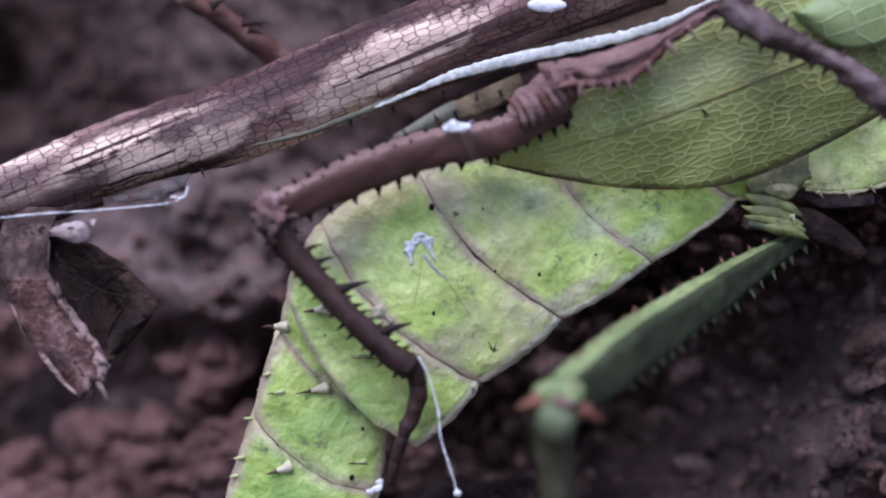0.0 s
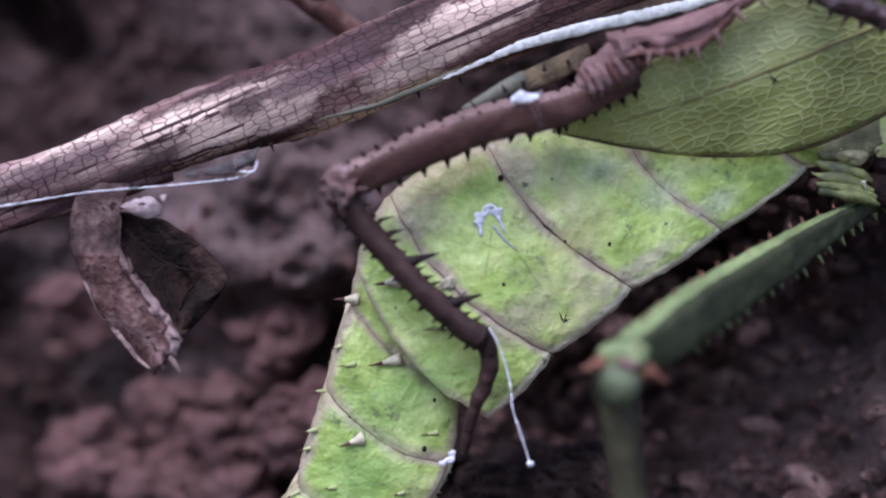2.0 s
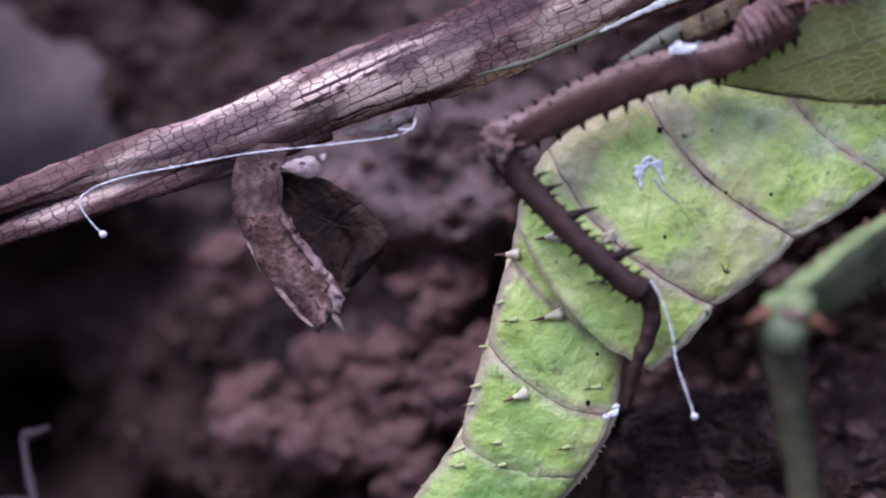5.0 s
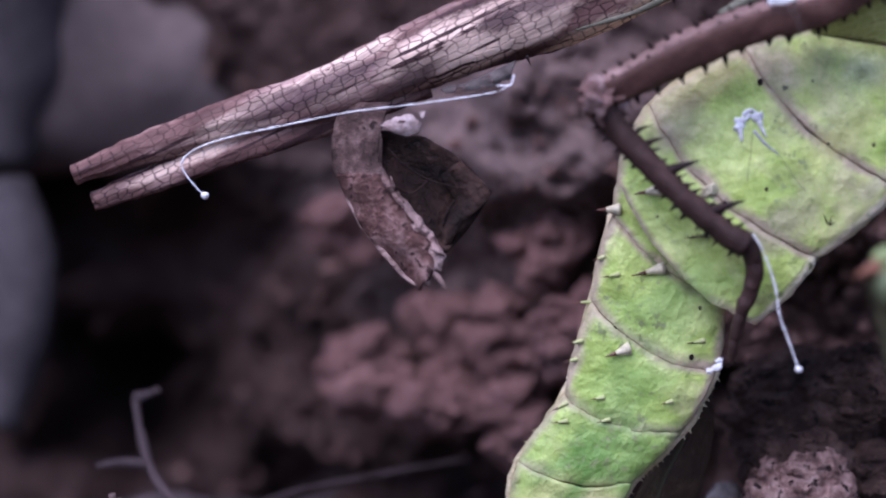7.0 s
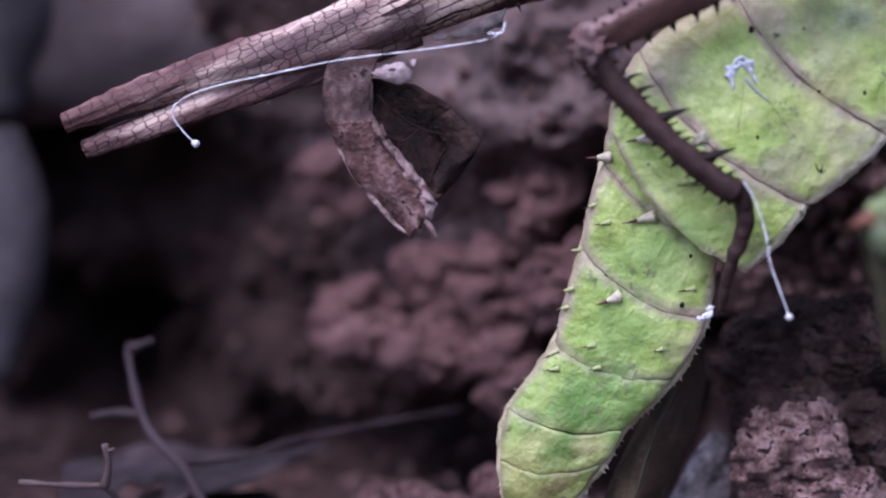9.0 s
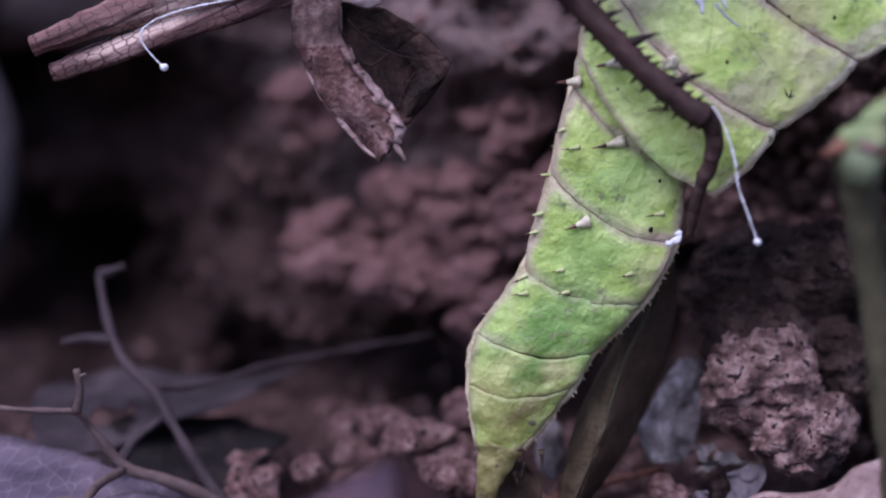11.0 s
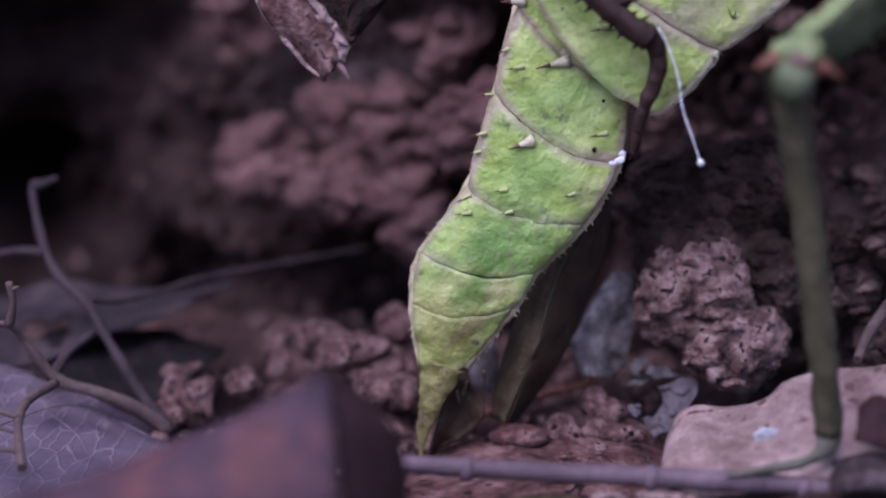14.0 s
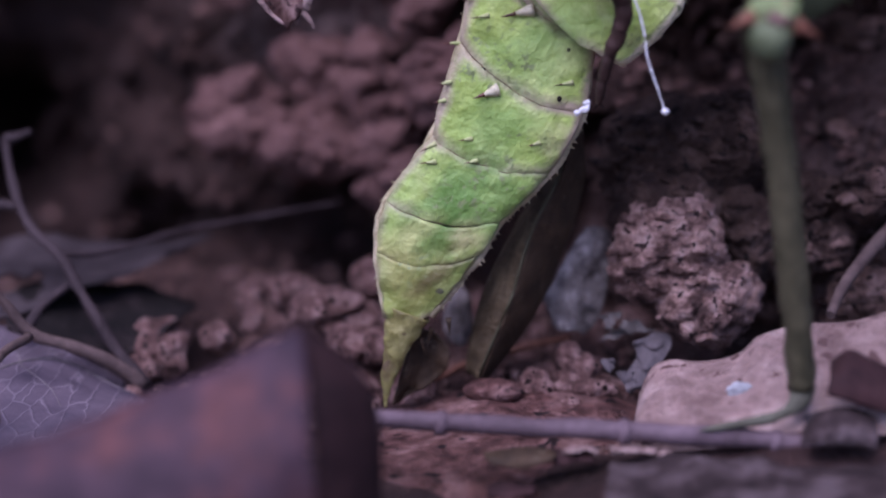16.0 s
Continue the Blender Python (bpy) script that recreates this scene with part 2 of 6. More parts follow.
def roll_skin(name, base):
    """Dead leaf skin: dark brown with a fine sunken net, bleached to cream along its middle."""
    m, nt, sh = blank(name, 0.62)
    turn = 24
    vec = coords(nt, turn, (0.5, 1, 1))
    wob = nt.nodes.new("ShaderNodeTexNoise")
    wob.inputs["Scale"].default_value, wob.inputs["Detail"].default_value = 700, 2
    nt.links.new(vec, wob.inputs["Vector"])
    moved = nt.nodes.new("ShaderNodeVectorMath")
    moved.operation = "MULTIPLY_ADD"
    nt.links.new(wob.outputs["Color"], moved.inputs[0])
    moved.inputs[1].default_value = (0.00045,) * 3
    nt.links.new(vec, moved.inputs[2])
    edge = flat_cells(nt, moved.outputs["Vector"], 1500, 0.68)
    streak = noise_of(nt, coords(nt, turn, (0.12, 1, 1)), 420, 5, 0.65)
    col = ramp_of(nt, noise_of(nt, coords(nt, turn, (0.3, 1, 1)), 200, 5, 0.6), [(0.36, (0.085, 0.04, 0.036)), (0.5, (0.21, 0.12, 0.105)), (0.62, (0.44, 0.30, 0.265))])
    for centre, size in (((2.8, -1.0, 71.0), (15.7, 6, 1.9)), ((-8.7, -1.0, 67.3), (8.4, 6, 1.1)), ((16.0, -1.0, 76.2), (7.3, 6, 1.5))):
        col = blend(nt, blotch(nt, Vector(centre) - Vector(base), size, turn, 0.6, 0.45), col, (0.075, 0.035, 0.034))
    for centre, size, soft in (((-10.4, -1.0, 62.6), (9.5, 6, 2.5), 1.1), ((-14.9, -1.0, 62.0), (7.0, 6, 2.0), 0.7), ((14.1, -1.0, 73.8), (8.4, 6, 2.0), 0.5), ((4.1, -1.0, 64.6), (10.1, 6, 1.0), 0.6), ((9.0, -1.0, 69.3), (6.2, 6, 1.3), 0.6), ((-8.0, -1.0, 63.0), (7.4, 6, 1.9), 0.8), ((-24.9, -1.0, 57.7), (3.4, 6, 0.8), 0.8), ((-30.0, -1.0, 57.6), (9, 6, 1.0), 0.9), ((-38.0, -1.0, 52.4), (10, 6, 0.8), 0.8), ((-24.0, -1.0, 60.8), (6, 6, 0.8), 0.7)):
        col = blend(nt, blotch(nt, Vector(centre) - Vector(base), size, turn, 0.9, soft * 0.75), col, (0.76, 0.58, 0.465))
    for centre, size in (((-2.1, -1.0, 67.2), (7.3, 6, 1.4)), ((-8.6, -1.0, 64.5), (2.8, 6, 1.2)), ((-17.8, -1.0, 58.6), (4.2, 6, 1.0)), ((-10.1, -1.0, 59.3), (7.9, 6, 0.7)), ((-25.5, -1.0, 58.3), (6.7, 6, 1.7)), ((-31.4, -1.0, 56.3), (5.1, 6, 1.5)), ((4.2, -1.0, 62.3), (9.0, 6, 0.6))):
        col = blend(nt, blend(nt, 0.85, (0, 0, 0), blotch(nt, Vector(centre) - Vector(base), size, turn, 0.9, 0.6)), col, (0.085, 0.046, 0.05))
    col = blend(nt, 0.85, col, ramp_of(nt, streak, [(0.36, (0.28, 0.25, 0.26)), (0.58, (1.15, 1.12, 1.12))]), "MULTIPLY")
    crease = step_of(nt, noise_of(nt, coords(nt, turn, (0.022, 1, 1)), 1300, 2, 0.5), 0.42, 0.385)
    col = blend(nt, crease, col, (0.06, 0.03, 0.03))
    faint = step_of(nt, noise_of(nt, vec, 300, 3, 0.6), 0.40, 0.58)
    line = step_of(nt, edge, 0.11, 0.02)
    net = blend(nt, 1.0, line, ramp_of(nt, faint, [(0, (0.3, 0.3, 0.3)), (1, (1, 1, 1))]), "MULTIPLY")
    col = blend(nt, net, col, blend(nt, 1.0, col, (0.26, 0.22, 0.25), "MULTIPLY"))
    nt.links.new(col, sh.inputs["Base Color"])
    bumped(nt, sh, streak, 0.5, 0.0003)
    bumped(nt, sh, step_of(nt, edge, 0.0, 0.12), 0.5, 0.00009)
    return m


M_SOIL = mottled("soil", [(0.3, (0.0165, 0.00885, 0.00825)), (0.52, (0.0615, 0.0322, 0.029)), (0.7, (0.128, 0.081, 0.0739))], 70, 650, 0.9, 0.003, None, 1.0)
def bank_skin(name):
    """Dark crumbly soil, with paler clay patches painted in to brighten its lit parts."""
    m, nt, sh = blank(name, 0.9)
    vec = coords(nt)
    col = ramp_of(nt, noise_of(nt, vec, 70, 6, 0.6), [(0.3, (0.02, 0.011, 0.0098)), (0.52, (0.078, 0.043, 0.037)), (0.7, (0.16, 0.10, 0.09))])
    # pale patches put light into the colour where the bank would stay too dark
    for centre, size in (((-10.4, 58.0, 36.0), (9, 60, 7)), ((-10.0, 55.0, 50.7), (12, 60, 12)), ((-29.8, 60.0, 46.2), (10, 60, 8)), ((0.9, 60.0, 79.9), (16, 60, 8)), ((62.5, 14.0, 36.2), (16, 60, 15)), ((42.4, 22.0, 12.7), (9, 60, 10))):
        col = blend(nt, blend(nt, 0.8, (0, 0, 0), blotch(nt, centre, size, 0, 0.9, 1.0)), col, (0.25, 0.172, 0.158))
    for centre, size in (((-5.3, 52.0, 57.1), (17, 60, 10)), ((-9.4, 58.0, 53.0), (15, 60, 9)), ((-21.1, 58.0, 34.6), (8, 60, 6))):
        col = blend(nt, blend(nt, 0.95, (0, 0, 0), blotch(nt, centre, size, 0, 0.9, 1.0)), col, (0.30, 0.21, 0.195))
    fine = noise_of(nt, vec, 650, 6, 0.75)
    col = blend(nt, 0.8, col, ramp_of(nt, fine, [(0.33, (0.45, 0.44, 0.44)), (0.66, (1.25, 1.25, 1.25))]), "MULTIPLY")
    nt.links.new(col, sh.inputs["Base Color"])
    bumped(nt, sh, fine, 1.0, 0.003)
    bumped(nt, sh, cells_of(nt, vec, 420, "F1"), 0.7, 0.0025)
    return m


M_BANK = bank_skin("bank_soil")
M_CLOD = mottled("clay_clod", [(0.3, (0.08, 0.039, 0.036)), (0.6, (0.17, 0.092, 0.083)), (0.8, (0.25, 0.148, 0.138))], 110, 1100, 0.9, 0.001)
M_CLODDARK = mottled("dark_clay", [(0.34, (0.028, 0.016, 0.013)), (0.5, (0.080, 0.047, 0.037)), (0.66, (0.18, 0.115, 0.094))], 260, 1200, 0.9, 0.0022, ((0.012, 0.008, 0.007), 700, 0.63), 1.0)
M_BODY = insect_skin("insect_green")
M_SEAM = mottled("insect_seam", [(0.35, (0.19, 0.115, 0.075)), (0.65, (0.30, 0.21, 0.145))], 300, 1200, 0.6, 0.0001)
M_EDGE = mottled("insect_margin", [(0.35, (0.36, 0.31, 0.17)), (0.65, (0.58, 0.50, 0.33))], 300, 1200, 0.6, 0.0001)
M_EDGEPINK = mottled("insect_margin_pink", [(0.35, (0.34, 0.33, 0.16)), (0.65, (0.48, 0.43, 0.26))], 300, 1200, 0.55, 0.0002)
M_WING = veined("wing_green", [(0.36, (0.235, 0.26, 0.062)), (0.5, (0.36, 0.40, 0.118)), (0.64, (0.50, 0.54, 0.22))], (0.60, 0.62, 0.28), 1450, 20, (0.4, 1, 1), 0.085, 0.5, 1, 0.0001, 110)
M_WART = mottled("wart_green", [(0.35, (0.36, 0.42, 0.15)), (0.65, (0.52, 0.52, 0.26))], 400, 1500, 0.5, 0.0001)
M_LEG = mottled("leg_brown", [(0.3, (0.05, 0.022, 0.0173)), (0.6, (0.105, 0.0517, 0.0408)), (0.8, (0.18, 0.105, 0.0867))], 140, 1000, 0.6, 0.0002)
M_SPINE = mottled("spine_dark", [(0.3, (0.009, 0.0048, 0.0048)), (0.7, (0.03, 0.015, 0.012))], 400, 1500, 0.65, 0.0001)
M_THORN = mottled("thorn_pale", [(0.3, (0.46, 0.42, 0.25)), (0.7, (0.70, 0.64, 0.48))], 400, 1500, 0.5, 0.0001)
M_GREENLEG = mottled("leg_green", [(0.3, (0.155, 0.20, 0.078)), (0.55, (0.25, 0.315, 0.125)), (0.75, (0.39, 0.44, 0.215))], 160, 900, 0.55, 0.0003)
ROLL_BASE = (13.3, 3.0, 73.5)
M_ROLL = roll_skin("rolled_leaf", ROLL_BASE)
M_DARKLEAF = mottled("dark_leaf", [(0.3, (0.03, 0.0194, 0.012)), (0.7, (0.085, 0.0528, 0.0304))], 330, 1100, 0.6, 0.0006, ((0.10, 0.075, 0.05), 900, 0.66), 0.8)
M_SILK = mottled("silk", [(0.3, (0.75, 0.76, 0.8)), (0.7, (0.88, 0.88, 0.9))], 500, 3000, 0.5, 0.0001)
M_RIM = mottled("pale_rim", [(0.3, (0.46, 0.47, 0.43)), (0.7, (0.70, 0.70, 0.66))], 420, 1500, 0.6, 0.0004)
M_LITTER = mottled("litter_red", [(0.34, (0.04, 0.017, 0.015)), (0.5, (0.125, 0.058, 0.05)), (0.66, (0.25, 0.142, 0.128))], 230, 900, 0.6, 0.0014, ((0.018, 0.010, 0.010), 380, 0.62), 0.9)
M_NEARLEAF = mottled("near_leaf", [(0.34, (0.030, 0.018, 0.027)), (0.48, (0.067, 0.037, 0.048)), (0.58, (0.122, 0.05, 0.049)), (0.68, (0.13, 0.088, 0.097))], 85, 500, 0.75, 0.0003)
M_GREYLITTER = mottled("grey_litter", [(0.36, (0.02, 0.012, 0.012)), (0.5, (0.055, 0.036, 0.036)), (0.64, (0.125, 0.092, 0.094))], 190, 800, 0.75, 0.0012, None, 0.9)
M_VEINLEAF = veined("grey_leaf", [(0.35, (0.07, 0.0534, 0.0734)), (0.65, (0.15, 0.114, 0.141))], (0.24, 0.195, 0.225), 950, 8, (0.55, 1, 1), 0.05, 0.7, 1, 0.00009, 160)
M_PURPLELEAF = mottled("purple_leaf", [(0.34, (0.0154, 0.0112, 0.013)), (0.5, (0.035, 0.0259, 0.0286)), (0.66, (0.063, 0.0476, 0.0508))], 110, 700, 0.75, 0.0005)
M_PALELEAF = mottled("pale_leaf", [(0.34, (0.18, 0.112, 0.10)), (0.5, (0.33, 0.224, 0.202)), (0.66, (0.50, 0.365, 0.335))], 170, 800, 0.8, 0.0012, ((0.12, 0.068, 0.062), 500, 0.64), 0.9)
M_STEM = mottled("dry_stem", [(0.3, (0.0726, 0.047, 0.043)), (0.7, (0.154, 0.106, 0.0953))], 200, 1000, 0.7, 0.0003)
M_GREYSTONE = mottled("grey_leaf_mould", [(0.3, (0.0742, 0.0625, 0.0672)), (0.7, (0.16, 0.135, 0.142))], 260, 1000, 0.8, 0.0003)
M_PALESTONE = mottled("pale_stone", [(0.35, (0.08, 0.067, 0.064)), (0.5, (0.19, 0.163, 0.156)), (0.66, (0.38, 0.34, 0.325))], 330, 1300, 0.85, 0.0008)
M_GRAIN = mottled("soil_grain", [(0.35, (0.0598, 0.0323, 0.0302)), (0.55, (0.167, 0.0929, 0.0791)), (0.7, (0.323, 0.22, 0.186))], 900, 2500, 0.9, 0.0003)
def by_piece(m, low, high, single=False):
    """Lets the loose pieces of one mesh, or single objects, differ in tone."""
    nt = m.node_tree
    sh = nt.nodes["Principled BSDF"]
    pick = nt.nodes.new("ShaderNodeObjectInfo").outputs["Random"] if single else nt.nodes.new("ShaderNodeNewGeometry").outputs["Random Per Island"]
    tone = ramp_of(nt, pick, [(0.0, (low,) * 3), (1.0, (high,) * 3)])
    nt.links.new(blend(nt, 1.0, sh.inputs["Base Color"].links[0].from_socket, tone, "MULTIPLY"), sh.inputs["Base Color"])


by_piece(M_GRAIN, 0.45, 1.25)
M_FLAKE = mottled("clay_flake", [(0.34, (0.04, 0.023, 0.019)), (0.5, (0.145, 0.086, 0.071)), (0.66, (0.33, 0.215, 0.185))], 260, 1200, 0.9, 0.0018, ((0.014, 0.009, 0.008), 700, 0.63), 1.0)
by_piece(M_FLAKE, 0.35, 1.5, True)
M_CLODPALE = mottled("pale_clay", [(0.36, (0.095, 0.053, 0.046)), (0.47, (0.33, 0.195, 0.168)), (0.56, (0.60, 0.385, 0.338)), (0.68, (0.80, 0.57, 0.515))], 420, 1500, 0.9, 0.0026, ((0.05, 0.03, 0.027), 900, 0.63), 1.0)
M_BEAK = mottled("beak_olive", [(0.35, (0.13, 0.10, 0.035)), (0.5, (0.24, 0.22, 0.065)), (0.65, (0.34, 0.31, 0.12))], 260, 1100, 0.5, 0.0007, ((0.10, 0.065, 0.03), 600, 0.62))
M_RIB = mottled("olive_rib", [(0.3, (0.075, 0.073, 0.05)), (0.7, (0.155, 0.15, 0.11))], 240, 1100, 0.6, 0.0002)
M_LEGRED = mottled("leg_red", [(0.3, (0.07, 0.028, 0.02)), (0.55, (0.16, 0.075, 0.06)), (0.7, (0.28, 0.19, 0.17))], 420, 1300, 0.6, 0.0005)
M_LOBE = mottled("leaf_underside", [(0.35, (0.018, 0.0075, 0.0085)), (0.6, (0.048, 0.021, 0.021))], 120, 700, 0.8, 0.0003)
M_STEMDARK = mottled("weathered_stem", [(0.3, (0.027, 0.018, 0.02)), (0.7, (0.072, 0.05, 0.053))], 180, 1000, 0.75, 0.0004)
M_HOLLOWSHADE = mottled("hollow_shade", [(0.35, (0.006, 0.0045, 0.0045)), (0.55, (0.014, 0.010, 0.010)), (0.68, (0.04, 0.028, 0.028))], 200, 900, 0.85, 0.0008)
M_PALERIB = mottled("pale_rib", [(0.3, (0.11, 0.088, 0.095)), (0.7, (0.18, 0.15, 0.157))], 300, 1200, 0.7, 0.0002)
M_GREENSHADE = mottled("leg_green_shaded", [(0.3, (0.027, 0.0312, 0.0153)), (0.55, (0.051, 0.06, 0.0281)), (0.75, (0.084, 0.093, 0.0459))], 160, 900, 0.6, 0.0004)
M_CRUMB = mottled("soil_crumb", [(0.34, (0.09, 0.045, 0.040)), (0.5, (0.26, 0.145, 0.128)), (0.66, (0.51, 0.325, 0.298))], 480, 1700, 0.9, 0.0016, ((0.03, 0.016, 0.014), 1100, 0.6), 1.0)
M_TIP = mottled("spine_tip", [(0.3, (0.07, 0.025, 0.018)), (0.7, (0.16, 0.06, 0.04))], 400, 1500, 0.4, 0.0001)
M_LEGPALE = mottled("leg_pale", [(0.3, (0.15, 0.085, 0.078)), (0.6, (0.25, 0.145, 0.132)), (0.8, (0.36, 0.225, 0.205))], 260, 1100, 0.65, 0.0004, None, 0.8)
M_LEGLIT = mottled("leg_upper_face_lit", [(0.3, (0.14, 0.085, 0.075)), (0.6, (0.235, 0.15, 0.132)), (0.8, (0.34, 0.235, 0.21))], 220, 1000, 0.7, 0.0004)
M_LEGDARK = mottled("leg_dark", [(0.3, (0.0273, 0.015, 0.0125)), (0.6, (0.0651, 0.0359, 0.0303)), (0.8, (0.121, 0.0718, 0.0625))], 160, 1000, 0.6, 0.0003)
M_KNEE = mottled("knee_skin", [(0.34, (0.07, 0.033, 0.028)), (0.5, (0.16, 0.09, 0.08)), (0.66, (0.34, 0.24, 0.225))], 420, 1300, 0.6, 0.0006)
M_SHIN = mottled("shin_violet", [(0.34, (0.045, 0.026, 0.026)), (0.5, (0.10, 0.058, 0.056)), (0.66, (0.21, 0.15, 0.15))], 330, 1000, 0.55, 0.0007)
M_RUST = mottled("rusty", [(0.3, (0.14, 0.05, 0.03)), (0.7, (0.32, 0.15, 0.10))], 250, 1000, 0.6, 0.0003)
M_BULB = mottled("leg_bulb", [(0.3, (0.10, 0.125, 0.062)), (0.55, (0.155, 0.185, 0.10)), (0.75, (0.25, 0.275, 0.18))], 300, 1000, 0.65, 0.0003)
M_COXA = mottled("coxa_green", [(0.34, (0.045, 0.052, 0.02)), (0.5, (0.14, 0.16, 0.045)), (0.66, (0.30, 0.32, 0.10))], 260, 1000, 0.55, 0.0006)
M_STERNITE = mottled("sternite_olive", [(0.34, (0.10, 0.10, 0.045)), (0.5, (0.20, 0.20, 0.085)), (0.66, (0.34, 0.31, 0.17))], 300, 1000, 0.55, 0.0006)
M_OLIVE = mottled("olive", [(0.3, (0.047, 0.045, 0.024)), (0.7, (0.115, 0.102, 0.058))], 200, 1000, 0.6, 0.0002)
M_VEIN = mottled("vein", [(0.3, (0.16, 0.13, 0.05)), (0.7, (0.30, 0.27, 0.11))], 250, 1000, 0.6, 0.0001)
M_WINGPALE = veined("wing_pale", [(0.35, (0.17, 0.235, 0.075)), (0.65, (0.28, 0.35, 0.145))], (0.38, 0.45, 0.21), 560, 32, (0.62, 1, 1), 0.035, 0.5, 1, 0.0001)
M_GREYWEB = mottled("web", [(0.3, (0.10, 0.085, 0.08)), (0.7, (0.22, 0.19, 0.18))], 400, 1800, 0.8, 0.0002)
M_WAX = mottled("wax", [(0.3, (0.328, 0.344, 0.361)), (0.7, (0.459, 0.467, 0.492))], 400, 1800, 0.5, 0.0001)
M_CURLSHADE = mottled("curled_inside_shaded", [(0.34, (0.009, 0.0046, 0.0037)), (0.5, (0.025, 0.0128, 0.0098)), (0.64, (0.065, 0.035, 0.027))], 300, 1300, 0.7, 0.0008, None, 0.9)
M_CURLSCRAP = mottled("curled_scrap", [(0.34, (0.20, 0.13, 0.12)), (0.5, (0.36, 0.27, 0.255)), (0.66, (0.54, 0.44, 0.43))], 420, 1500, 0.75, 0.0004)
M_CURLPALE = mottled("curled_pale", [(0.36, (0.035, 0.019, 0.016)), (0.5, (0.082, 0.048, 0.042)), (0.64, (0.175, 0.115, 0.105))], 340, 1400, 0.75, 0.0006, ((0.025, 0.014, 0.011), 500, 0.6), 0.9)
M_CURLRED = mottled("curled_red", [(0.36, (0.055, 0.024, 0.02)), (0.5, (0.13, 0.066, 0.056)), (0.64, (0.25, 0.155, 0.14))], 380, 1500, 0.75, 0.0006, ((0.045, 0.022, 0.02), 750, 0.62), 0.9)
M_WEBDARK = mottled("stained_web", [(0.3, (0.045, 0.036, 0.034)), (0.7, (0.12, 0.10, 0.095))], 500, 1800, 0.7, 0.0003)
M_BROWNLEAF = mottled("brown_leaf", [(0.34, (0.04, 0.026, 0.013)), (0.5, (0.088, 0.062, 0.032)), (0.66, (0.17, 0.125, 0.068))], 240, 900, 0.6, 0.0007, None, 0.9)
M_TWIG = mottled("twig_bark", [(0.3, (0.082, 0.054, 0.062)), (0.7, (0.165, 0.115, 0.132))], 150, 900, 0.6, 0.0002)
M_ROOT = mottled("root_bark", [(0.3, (0.075, 0.055, 0.053)), (0.7, (0.15, 0.114, 0.11))], 50, 500, 0.8, 0.0006)
M_BARK = mottled("grey_bark", [(0.3, (0.033, 0.027, 0.029)), (0.7, (0.08, 0.068, 0.074))], 40, 500, 0.85, 0.0008)


# ---- building helpers ----
BASE = {}


def thing(name, base, label, category, group="", kind=""):
    """An empty at the base of a thing, which carries its parts."""
    ob = tagged(new(name), label, category, group, kind)
    ob.location = mm(base)
    BASE[ob] = mm(base)
    return ob


def mesh_of(name, bm, materials, base):
    bmesh.ops.recalc_face_normals(bm, faces=bm.faces)
    bm.transform(Matrix.Translation(-base))
    me = bpy.data.meshes.new(name)
    bm.to_mesh(me)
    bm.free()
    for m in materials if isinstance(materials, (list, tuple)) else [materials]:
        me.materials.append(m)
    return me


def part(name, bm, materials, parent, label=""):
    """Links a bmesh, built in world millimetres scaled to metres, as one mesh under a thing or a part."""
    ob = new(name, mesh_of(name, bm, materials, BASE[parent]))
    ob.parent = parent
    BASE[ob] = BASE[parent]
    return tagged(ob, label)


def solo(name, bm, materials, base, label, category, group="", kind=""):
    """A thing of one mesh, with its origin at base."""
    ob = new(name, mesh_of(name, bm, materials, mm(base)))
    ob.location = mm(base)
    BASE[ob] = mm(base)
    return tagged(ob, label, category, group, kind)


def smooth(points, n):
    """A smooth line through points, n steps to each stretch (Catmull-Rom)."""
    p = [Vector(q) for q in points]
    p = [2 * p[0] - p[1]] + p + [2 * p[-1] - p[-2]]
    out = []
    for i in range(1, len(p) - 2):
        a, b, c, d = p[i - 1:i + 3]
        for k in range(n):
            s = k / n
            out.append(0.5 * (2 * b + (c - a) * s + (2 * a - 5 * b + 4 * c - d) * s * s + (3 * b - a - 3 * c + d) * s ** 3))
    return out + [p[-2]]


def spread(values, count):
    return [float(v) for v in np.interp(np.linspace(0, 1, count), np.linspace(0, 1, len(values)), values)]


